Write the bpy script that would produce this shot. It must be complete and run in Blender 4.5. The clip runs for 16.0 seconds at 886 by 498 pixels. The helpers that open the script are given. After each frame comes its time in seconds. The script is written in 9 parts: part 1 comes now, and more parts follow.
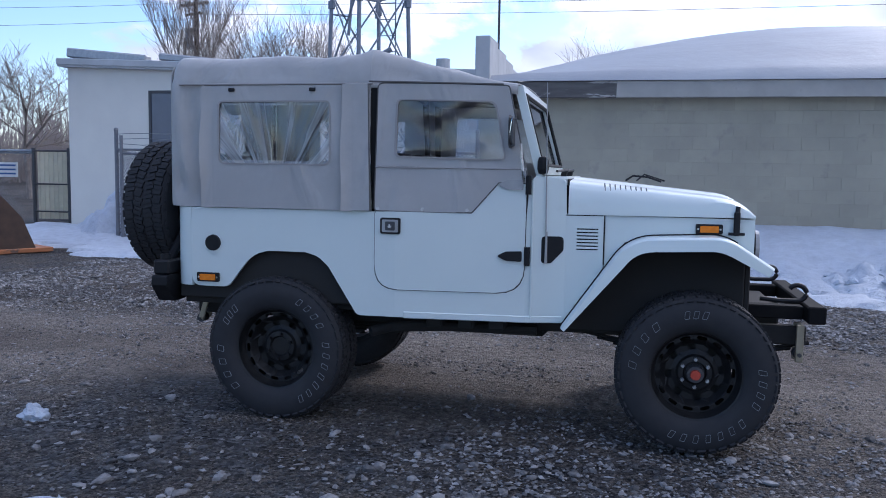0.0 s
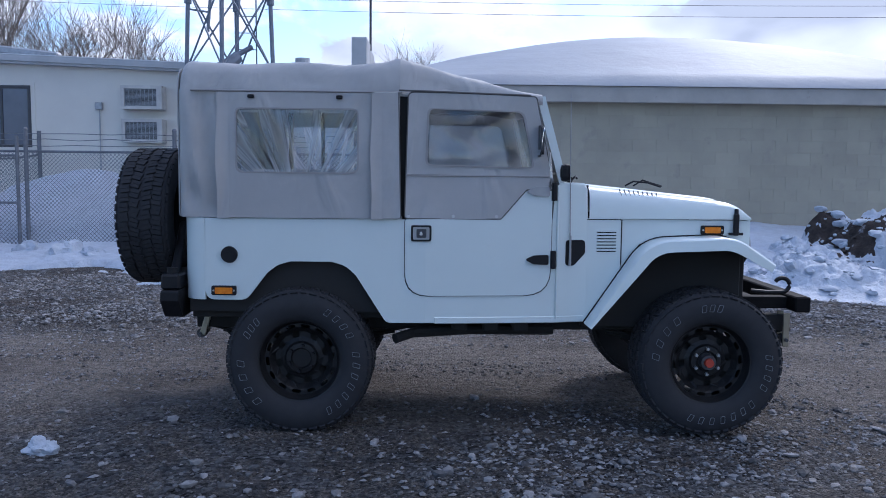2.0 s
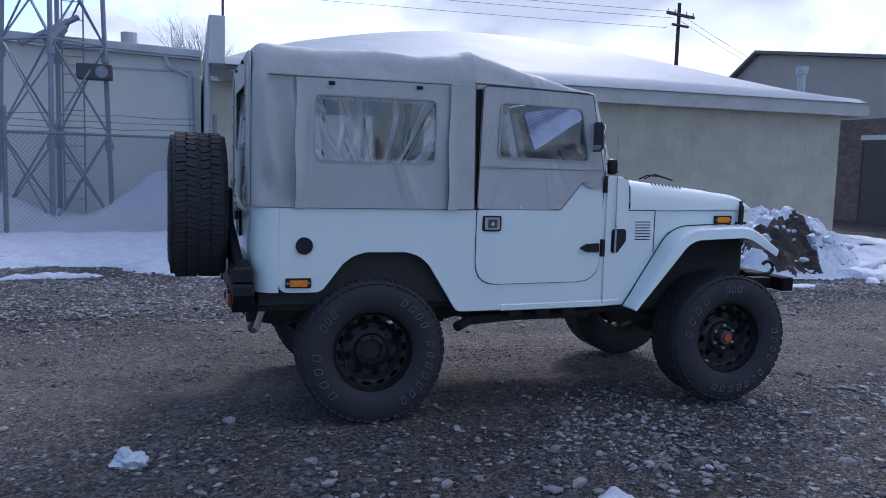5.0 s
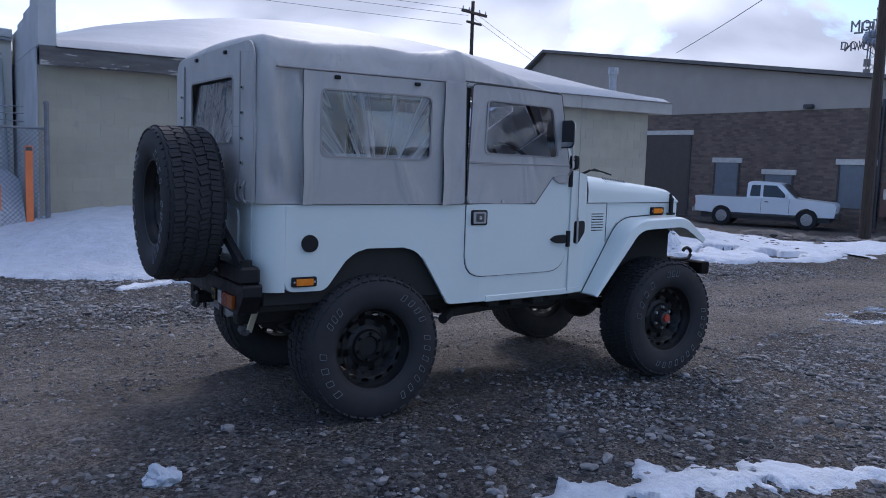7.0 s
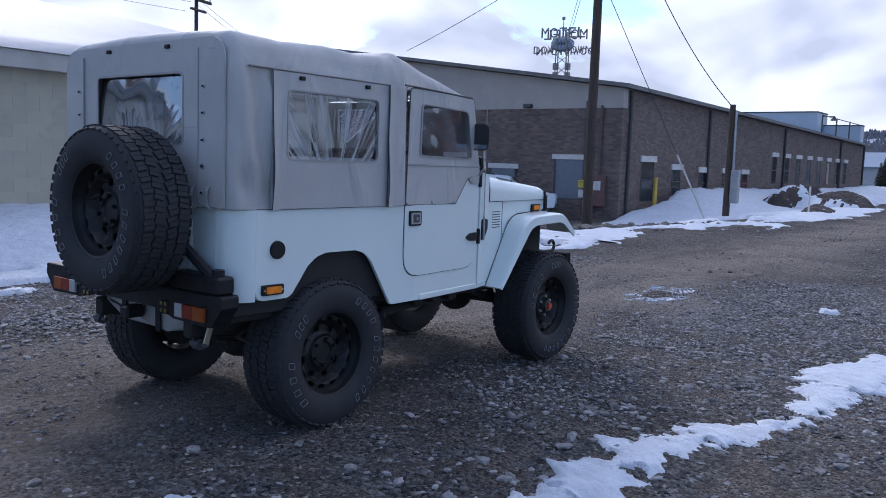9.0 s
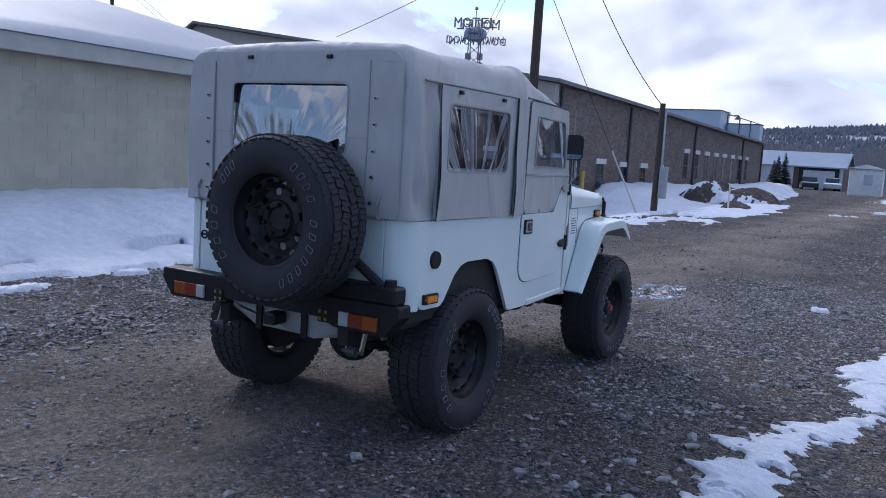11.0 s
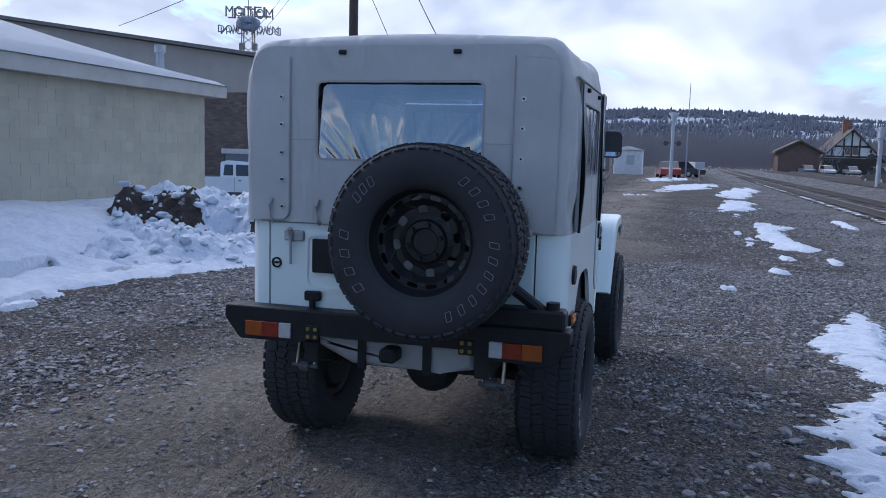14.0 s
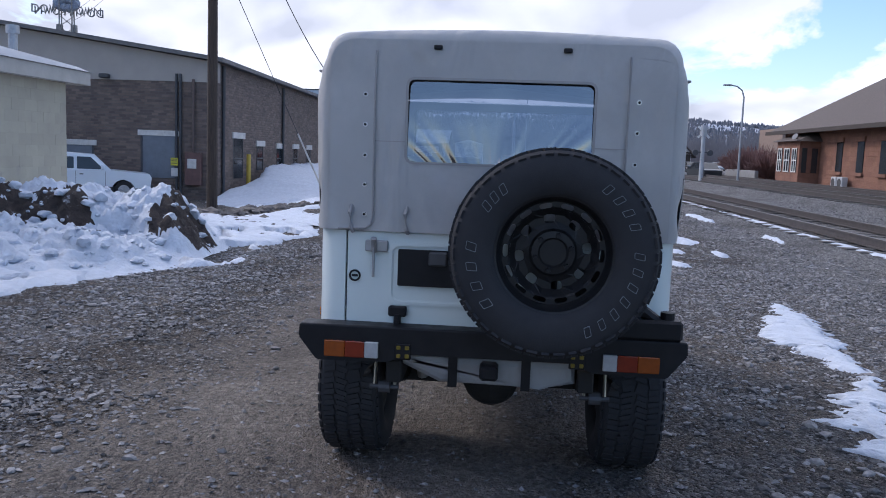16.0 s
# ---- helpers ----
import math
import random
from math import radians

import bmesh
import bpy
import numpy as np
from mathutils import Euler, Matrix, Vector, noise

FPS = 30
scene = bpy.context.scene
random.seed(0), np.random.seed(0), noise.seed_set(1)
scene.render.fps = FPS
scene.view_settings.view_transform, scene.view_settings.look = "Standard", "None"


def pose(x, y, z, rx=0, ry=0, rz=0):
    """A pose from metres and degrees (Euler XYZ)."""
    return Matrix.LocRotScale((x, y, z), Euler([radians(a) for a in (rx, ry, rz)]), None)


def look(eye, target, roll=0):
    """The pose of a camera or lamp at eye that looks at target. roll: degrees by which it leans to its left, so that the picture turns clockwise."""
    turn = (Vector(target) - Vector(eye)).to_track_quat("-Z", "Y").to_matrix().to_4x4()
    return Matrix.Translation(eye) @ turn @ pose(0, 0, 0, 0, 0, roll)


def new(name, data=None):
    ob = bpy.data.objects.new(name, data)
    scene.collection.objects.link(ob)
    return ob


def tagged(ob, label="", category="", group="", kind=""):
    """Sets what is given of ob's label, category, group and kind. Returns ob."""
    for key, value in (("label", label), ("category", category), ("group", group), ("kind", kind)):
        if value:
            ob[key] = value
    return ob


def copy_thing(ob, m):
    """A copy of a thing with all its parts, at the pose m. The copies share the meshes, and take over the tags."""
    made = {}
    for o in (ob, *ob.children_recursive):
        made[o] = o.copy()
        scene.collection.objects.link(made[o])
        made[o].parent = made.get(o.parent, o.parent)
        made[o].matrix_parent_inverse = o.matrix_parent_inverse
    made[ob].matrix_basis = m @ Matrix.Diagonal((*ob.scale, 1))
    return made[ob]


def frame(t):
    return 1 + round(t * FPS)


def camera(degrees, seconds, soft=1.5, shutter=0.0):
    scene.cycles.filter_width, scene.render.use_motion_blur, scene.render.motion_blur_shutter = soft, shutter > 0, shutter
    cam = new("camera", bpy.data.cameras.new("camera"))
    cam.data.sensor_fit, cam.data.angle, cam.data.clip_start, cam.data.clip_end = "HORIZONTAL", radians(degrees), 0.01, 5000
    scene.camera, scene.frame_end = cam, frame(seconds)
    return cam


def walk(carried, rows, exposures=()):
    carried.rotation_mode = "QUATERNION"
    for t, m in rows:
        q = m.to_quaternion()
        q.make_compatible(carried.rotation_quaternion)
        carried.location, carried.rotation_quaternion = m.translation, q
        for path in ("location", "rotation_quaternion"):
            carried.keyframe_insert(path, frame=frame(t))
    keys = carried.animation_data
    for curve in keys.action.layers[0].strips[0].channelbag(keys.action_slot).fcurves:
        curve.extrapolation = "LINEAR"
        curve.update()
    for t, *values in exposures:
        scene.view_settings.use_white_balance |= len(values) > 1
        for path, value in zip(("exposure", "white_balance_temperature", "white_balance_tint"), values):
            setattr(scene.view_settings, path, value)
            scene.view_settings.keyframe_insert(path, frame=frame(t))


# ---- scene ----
cam = camera(55.9, 16.0, 0.95)
PATH = [
    (0, (0.784, -5.115, 1.414), (0.352, -3.171, 1.227), 0.9),
    (0.5, (0.519, -5.189, 1.442), (0.231, -3.218, 1.259), 1.1),
    (1, (0.257, -5.209, 1.437), (0.051, -3.228, 1.253), 1.1),
    (1.5, (-0.082, -5.245, 1.463), (-0.234, -3.259, 1.284), 0.6),
    (2, (-0.416, -5.338, 1.453), (-0.389, -3.347, 1.267), 0.6),
    (2.5, (-0.743, -5.416, 1.481), (-0.617, -3.429, 1.286), 2.5),
    (3, (-1.033, -5.374, 1.485), (-0.804, -3.397, 1.291), 2.6),
    (3.5, (-1.307, -5.369, 1.464), (-0.911, -3.418, 1.267), 2.9),
    (4, (-1.614, -5.39, 1.473), (-1.095, -3.468, 1.281), 2.5),
    (4.2, (-1.719, -5.338, 1.468), (-1.184, -3.421, 1.272), 2.3),
    (6.3, (-2.824, -4.974, 1.435), (-1.929, -3.199, 1.221), 1.7),
    (6.5, (-2.923, -4.894, 1.434), (-1.954, -3.158, 1.222), 1.8),
    (7, (-3.237, -4.767, 1.436), (-2.175, -3.086, 1.225), 1.9),
    (7.5, (-3.622, -4.66, 1.439), (-2.452, -3.051, 1.239), 2.1),
    (8, (-3.865, -4.448, 1.436), (-2.649, -2.873, 1.239), 1.8),
    (8.5, (-4.079, -4.21, 1.447), (-2.694, -2.782, 1.244), 0.7),
    (8.7, (-4.152, -4.12, 1.444), (-2.675, -2.787, 1.243), 1.3),
    (10.8, (-5.091, -3.09, 1.519), (-3.391, -2.058, 1.301), 3.4),
    (11, (-5.124, -2.997, 1.525), (-3.425, -1.965, 1.299), 3.5),
    (11.5, (-5.136, -2.731, 1.52), (-3.437, -1.7, 1.293), 3.2),
    (12, (-5.154, -2.442, 1.538), (-3.458, -1.407, 1.311), 2.7),
    (12.5, (-5.266, -2.134, 1.527), (-3.491, -1.24, 1.304), 3.1),
    (13, (-5.391, -1.843, 1.533), (-3.582, -1.021, 1.303), 3.2),
    (13.5, (-5.395, -1.525, 1.552), (-3.538, -0.814, 1.336), 1.3),
    (14, (-5.395, -1.241, 1.526), (-3.484, -0.694, 1.301), 1.6),
    (14.5, (-5.395, -0.899, 1.538), (-3.436, -0.568, 1.304), 2.2),
    (15, (-5.341, -0.61, 1.536), (-3.375, -0.327, 1.303), 2.5),
    (15.5, (-5.273, -0.318, 1.55), (-3.301, -0.079, 1.313), 2.3),
    (16, (-5.373, -0.046, 1.539), (-3.393, 0.109, 1.309), 2.1),
]
walk(cam, [(t, look(eye, target, roll)) for t, eye, target, roll in PATH],
     [(0.0, 0.80, 5270.0, 18.0), (2.0, 0.74, 5170.0, 17.2), (4.0, 0.76, 5140.0, 18.2), (7.0, 0.60, 5320.0, 18.6), (8.5, 0.77, 5300.0, 18.9), (11.5, 0.79, 5370.0, 18.4), (13.0, 0.72, 5360.0, 17.4), (14.0, 0.80, 5240.0, 15.2), (15.0, 1.05, 5580.0, 15.4), (16.0, 0.92, 5600.0, 17.4)])

# ---- world and sun ----
SUN_DIR = Vector((0.38, 0.72, 0.58)).normalized()
world = bpy.data.worlds.new("sky")
scene.world = world
world.use_nodes = True


def build_sky():
    t = world.node_tree
    t.nodes.clear()
    out = t.nodes.new("ShaderNodeOutputWorld")
    bg = t.nodes.new("ShaderNodeBackground")
    sky = t.nodes.new("ShaderNodeTexSky")
    sky.sky_type, sky.sun_disc = "NISHITA", False
    sky.sun_elevation = math.asin(SUN_DIR.z)
    sky.sun_rotation = math.atan2(SUN_DIR.x, SUN_DIR.y)
    sky.air_density, sky.dust_density, sky.ozone_density = 1.0, 0.5, 1.7
    co = t.nodes.new("ShaderNodeTexCoord")
    sep = t.nodes.new("ShaderNodeSeparateXYZ")
    t.links.new(co.outputs["Generated"], sep.inputs[0])
    # cloud deck: direction projected on a plane overhead
    add = t.nodes.new("ShaderNodeMath"); add.operation = "MAXIMUM"; add.inputs[1].default_value = 0.0
    t.links.new(sep.outputs[2], add.inputs[0])
    add2 = t.nodes.new("ShaderNodeMath"); add2.inputs[1].default_value = 0.42
    t.links.new(add.outputs[0], add2.inputs[0])
    dx = t.nodes.new("ShaderNodeMath"); dx.operation = "DIVIDE"
    dy = t.nodes.new("ShaderNodeMath"); dy.operation = "DIVIDE"
    t.links.new(sep.outputs[0], dx.inputs[0]); t.links.new(add2.outputs[0], dx.inputs[1])
    t.links.new(sep.outputs[1], dy.inputs[0]); t.links.new(add2.outputs[0], dy.inputs[1])
    comb = t.nodes.new("ShaderNodeCombineXYZ")
    t.links.new(dx.outputs[0], comb.inputs[0]); t.links.new(dy.outputs[0], comb.inputs[1])
    def cloud_noise(vec, scale, detail, rough, twist):
        n = t.nodes.new("ShaderNodeTexNoise")
        n.inputs["Scale"].default_value, n.inputs["Detail"].default_value, n.inputs["Roughness"].default_value = scale, detail, rough
        n.inputs["Distortion"].default_value = twist
        t.links.new(vec, n.inputs["Vector"])
        return n.outputs["Fac"]

    def calc(op, a, b, c=None):
        n = t.nodes.new("ShaderNodeMath"); n.operation = op
        for k, v in enumerate((a, b, c)):
            if v is None:
                continue
            if isinstance(v, (int, float)):
                n.inputs[k].default_value = v
            else:
                t.links.new(v, n.inputs[k])
        return n.outputs[0]
    off = t.nodes.new("ShaderNodeVectorMath"); off.operation = "ADD"; off.inputs[1].default_value = (0.07, 0.12, 0.0)
    t.links.new(comb.outputs[0], off.inputs[0])
    body = cloud_noise(comb.outputs[0], CLOUD_SCALE, 9.0, 0.57, 0.25)
    sunward = cloud_noise(off.outputs[0], CLOUD_SCALE, 3.0, 0.5, 0.25)
    # the deck thins out away from the sun
    dot = t.nodes.new("ShaderNodeVectorMath"); dot.operation = "DOT_PRODUCT"
    t.links.new(co.outputs["Generated"], dot.inputs[0]); dot.inputs[1].default_value = (0.9, 0.43, 0.0)
    thick = calc("ADD", body, calc("MULTIPLY_ADD", dot.outputs["Value"], 0.105, -0.05))
    ramp = t.nodes.new("ShaderNodeValToRGB")
    ramp.color_ramp.elements[0].position, ramp.color_ramp.elements[1].position = 0.445, 0.50
    t.links.new(thick, ramp.inputs[0])
    # sunward rims are bright, thick bellies grey
    tone = calc("ADD", calc("MULTIPLY", calc("SUBTRACT", body, sunward), 2.2), calc("MULTIPLY_ADD", thick, -1.5, 1.28))
    shade = t.nodes.new("ShaderNodeValToRGB")
    e = shade.color_ramp.elements
    e[0].position, e[0].color = 0.26, (4.6, 4.66, 4.78, 1)
    e[1].position, e[1].color = 0.66, (8.7, 8.45, 8.15, 1)
    t.links.new(tone, shade.inputs[0])
    # an overcast deck is brighter overhead than at the horizon
    lift = calc("MULTIPLY_ADD", add.outputs[0], 0.78, 0.73)
    deck = t.nodes.new("ShaderNodeMix"); deck.data_type, deck.blend_type = "RGBA", "MULTIPLY"
    deck.inputs[0].default_value = 1.0
    t.links.new(shade.outputs[0], deck.inputs[6]); t.links.new(lift, deck.inputs[7])
    mix = t.nodes.new("ShaderNodeMix"); mix.data_type = "RGBA"
    t.links.new(ramp.outputs[0], mix.inputs[0])
    t.links.new(sky.outputs[0], mix.inputs[6])
    t.links.new(deck.outputs[2], mix.inputs[7])
    t.links.new(mix.outputs[2], bg.inputs[0])
    bg.inputs[1].default_value = 0.101
    t.links.new(bg.outputs[0], out.inputs[0])


CLOUD_SCALE = 2.0
build_sky()
sun = new("sun", bpy.data.lights.new("sun", "SUN"))
sun.data.energy, sun.data.angle, sun.data.color = 1.02, radians(14), (1.0, 0.88, 0.72)
sun.matrix_world = look(SUN_DIR * 50, (0, 0, 0))


# ---- small tools ----
def part(name, bm, material, parent, label="", smooth=False):
    me = bpy.data.meshes.new(name)
    bm.to_mesh(me)
    bm.free()
    for m in (material if isinstance(material, (list, tuple)) else [material]):
        me.materials.append(m)
    if smooth:
        me.shade_smooth()
        me.set_sharp_from_angle(angle=radians(38))
    ob = new(name, me)
    ob.parent = parent
    if label:
        ob["label"] = label
    return ob


def mesh_part(name, verts, faces, material, parent=None, label="", smooth=False):
    me = bpy.data.meshes.new(name)
    me.from_pydata(verts, [], faces)
    me.materials.append(material)
    if smooth:
        me.shade_smooth()
    ob = new(name, me)
    ob.parent = parent
    if label:
        ob["label"] = label
    return ob


def thing(name, label, category, group="", kind="", at=None):
    ob = new(name)
    if at is not None:
        ob.matrix_world = at
    return tagged(ob, label, category, group, kind)


def box(bm, x0, x1, y0, y1, z0, z1, bevel=0.0, m=None, seg=1):
    vs = [bm.verts.new((x, y, z)) for x in (x0, x1) for y in (y0, y1) for z in (z0, z1)]
    quads = ((0, 1, 3, 2), (4, 6, 7, 5), (0, 4, 5, 1), (2, 3, 7, 6), (0, 2, 6, 4), (1, 5, 7, 3))
    fs = [bm.faces.new([vs[i] for i in q]) for q in quads]
    if bevel > 0:
        es = list({e for f in fs for e in f.edges})
        r = bmesh.ops.bevel(bm, geom=es, offset=bevel, segments=seg, profile=0.6, affect="EDGES")
        vs = list({v for v in vs if v.is_valid} | set(r["verts"]))
    if m is not None:
        bmesh.ops.transform(bm, matrix=m, verts=vs)
    return vs


def rod(bm, a, b, r, r2=None, n=8, caps=True):
    a, b = Vector(a), Vector(b)
    d = b - a
    q = d.to_track_quat("Z", "Y").to_matrix()
    r2 = r if r2 is None else r2
    ra, rb = [], []
    for i in range(n):
        c = Vector((math.cos(2 * math.pi * i / n), math.sin(2 * math.pi * i / n), 0))
        ra.append(bm.verts.new(a + q @ (c * r)))
        rb.append(bm.verts.new(b + q @ (c * r2)))
    for i in range(n):
        bm.faces.new((ra[i], ra[(i + 1) % n], rb[(i + 1) % n], rb[i]))
    if caps:
        bm.faces.new(ra[::-1])
        bm.faces.new(rb)
    return ra + rb


def tube(bm, pts, r, n=6):
    pts = [Vector(p) for p in pts]
    rings = []
    for i, p in enumerate(pts):
        d = (pts[min(i + 1, len(pts) - 1)] - pts[max(i - 1, 0)]).normalized()
        q = d.to_track_quat("Z", "Y").to_matrix()
        rings.append([bm.verts.new(p + q @ Vector((r * math.cos(2 * math.pi * k / n), r * math.sin(2 * math.pi * k / n), 0))) for k in range(n)])
    for a, b in zip(rings, rings[1:]):
        for k in range(n):
            bm.faces.new((a[k], a[(k + 1) % n], b[(k + 1) % n], b[k]))
    bm.faces.new(rings[0][::-1])
    bm.faces.new(rings[-1])


def rounded(points, n=5):
    """Outline from (x, z, radius) corners, arcs at each."""
    out = []
    k = len(points)
    for i, (x, z, r) in enumerate(points):
        p, a, b = Vector((x, z)), Vector(points[i - 1][:2]), Vector(points[(i + 1) % k][:2])
        if r <= 0:
            out.append(p)
            continue
        u, v = (a - p).normalized(), (b - p).normalized()
        ang = u.angle(v)
        d = min(r / math.tan(ang / 2), 0.49 * (a - p).length, 0.49 * (b - p).length)
        s, e = p + u * d, p + v * d
        for j in range(n + 1):
            f = j / n
            out.append((1 - f) ** 2 * s + 2 * f * (1 - f) * p + f * f * e)
    return out


def slab(bm, outline, y0, y1, bevel=0.0, axis="y", seg=2):
    """A plate of the outline (a, z) between two depths along y (or x)."""
    def at(p, d):
        return (p[0], d, p[1]) if axis == "y" else (d, p[0], p[1])
    lo = [bm.verts.new(at(p, y0)) for p in outline]
    hi = [bm.verts.new(at(p, y1)) for p in outline]
    k = len(outline)
    f0, f1 = bm.faces.new(lo), bm.faces.new(hi[::-1])
    for i in range(k):
        bm.faces.new((lo[i], hi[i], hi[(i + 1) % k], lo[(i + 1) % k]))
    if bevel > 0:
        es = list(f0.edges)
        bmesh.ops.bevel(bm, geom=es, offset=bevel, segments=seg, profile=0.5, affect="EDGES")
    bmesh.ops.recalc_face_normals(bm, faces=bm.faces)


def ring_plate(bm, outer, inner, y0, y1, axis="y"):
    """A plate with a hole; both outlines have the same number of points."""
    def at(p, d):
        return (p[0], d, p[1]) if axis == "y" else (d, p[0], p[1])
    k = len(outer)
    o0, i0 = [bm.verts.new(at(p, y0)) for p in outer], [bm.verts.new(at(p, y0)) for p in inner]
    o1, i1 = [bm.verts.new(at(p, y1)) for p in outer], [bm.verts.new(at(p, y1)) for p in inner]
    for i in range(k):
        j = (i + 1) % k
        bm.faces.new((o0[i], o0[j], i0[j], i0[i]))
        bm.faces.new((o1[j], o1[i], i1[i], i1[j]))
        bm.faces.new((o0[j], o0[i], o1[i], o1[j]))
        bm.faces.new((i0[i], i0[j], i1[j], i1[i]))
    bmesh.ops.recalc_face_normals(bm, faces=bm.faces)


def rect(x0, x1, z0, z1, r=0.0, n=4):
    return rounded([(x0, z0, r), (x1, z0, r), (x1, z1, r), (x0, z1, r)], n)


def fbm(x, y, s=1.0, o=4, seed=0.0):
    return noise.fractal(Vector((x * s + seed, y * s - seed, seed * 0.37)), 0.9, 2.1, o, noise_basis="PERLIN_ORIGINAL")


def smooth(a, b, x):
    t = min(1.0, max(0.0, (x - a) / (b - a)))
    return t * t * (3 - 2 * t)


# ---- materials ----
def material(name, color, rough=0.6, metal=0.0, color2=None, scale=8.0, bump=0.0, bump_scale=60.0, detail=6.0, spots=None, spot_scale=3.0, spot_at=(0.55, 0.7), coat=0.0, island=0.0, spec=None, stretch=None, rough2=None, placed=False):
    m = bpy.data.materials.new(name)
    m.use_nodes = True
    t = m.node_tree
    b = t.nodes["Principled BSDF"]
    b.inputs["Roughness"].default_value, b.inputs["Metallic"].default_value = rough, metal
    if spec is not None:
        b.inputs["Specular IOR Level"].default_value = spec
    b.inputs["Coat Weight"].default_value = coat
    b.inputs["Coat Roughness"].default_value = 0.08
    c = t.nodes.new("ShaderNodeTexCoord")
    vec = c.outputs["Object"]
    if placed:
        vec = t.nodes.new("ShaderNodeNewGeometry").outputs["Position"]
    if stretch:
        mp = t.nodes.new("ShaderNodeMapping")
        mp.inputs["Scale"].default_value = stretch
        t.links.new(vec, mp.inputs[0])
        vec = mp.outputs[0]

    def noise_node(s, d, r=0.6):
        n = t.nodes.new("ShaderNodeTexNoise")
        n.inputs["Scale"].default_value, n.inputs["Detail"].default_value, n.inputs["Roughness"].default_value = s, d, r
        t.links.new(vec, n.inputs["Vector"])
        return n
    color2 = color2 or tuple(min(1, v * 0.82) for v in color)
    n = noise_node(scale, detail)
    r = t.nodes.new("ShaderNodeValToRGB")
    r.color_ramp.elements[0].position, r.color_ramp.elements[1].position = 0.32, 0.68
    r.color_ramp.elements[0].color, r.color_ramp.elements[1].color = (*color2, 1), (*color, 1)
    t.links.new(n.outputs["Fac"], r.inputs[0])
    col = r.outputs[0]
    if spots:
        n3 = noise_node(spot_scale, 8.0, 0.65)
        r3 = t.nodes.new("ShaderNodeValToRGB")
        r3.color_ramp.elements[0].position, r3.color_ramp.elements[1].position = spot_at
        t.links.new(n3.outputs["Fac"], r3.inputs[0])
        mx = t.nodes.new("ShaderNodeMix"); mx.data_type = "RGBA"
        t.links.new(r3.outputs[0], mx.inputs[0]); t.links.new(col, mx.inputs[6])
        mx.inputs[7].default_value = (*spots, 1)
        col = mx.outputs[2]
    if island:
        g = t.nodes.new("ShaderNodeNewGeometry")
        info = t.nodes.new("ShaderNodeObjectInfo")
        ad = t.nodes.new("ShaderNodeMath")
        t.links.new(g.outputs["Random Per Island"], ad.inputs[0]); t.links.new(info.outputs["Random"], ad.inputs[1])
        fr = t.nodes.new("ShaderNodeMath"); fr.operation = "FRACT"
        t.links.new(ad.outputs[0], fr.inputs[0])
        mr = t.nodes.new("ShaderNodeMapRange")
        mr.inputs[3].default_value, mr.inputs[4].default_value = 1 - island, 1 + island
        t.links.new(fr.outputs[0], mr.inputs[0])
        hs = t.nodes.new("ShaderNodeHueSaturation")
        t.links.new(mr.outputs[0], hs.inputs["Value"]); t.links.new(col, hs.inputs["Color"])
        col = hs.outputs[0]
    t.links.new(col, b.inputs["Base Color"])
    if rough2 is not None:
        nr = noise_node(scale * 1.7, 5.0)
        mr = t.nodes.new("ShaderNodeMapRange")
        mr.inputs[1].default_value, mr.inputs[2].default_value = 0.35, 0.65
        mr.inputs[3].default_value, mr.inputs[4].default_value = rough, rough2
        t.links.new(nr.outputs["Fac"], mr.inputs[0]); t.links.new(mr.outputs[0], b.inputs["Roughness"])
    if bump:
        n2 = noise_node(bump_scale, 6.0)
        bp = t.nodes.new("ShaderNodeBump")
        bp.inputs["Strength"].default_value, bp.inputs["Distance"].default_value = 1.0, bump
        t.links.new(n2.outputs["Fac"], bp.inputs["Height"]); t.links.new(bp.outputs[0], b.inputs["Normal"])
    return m


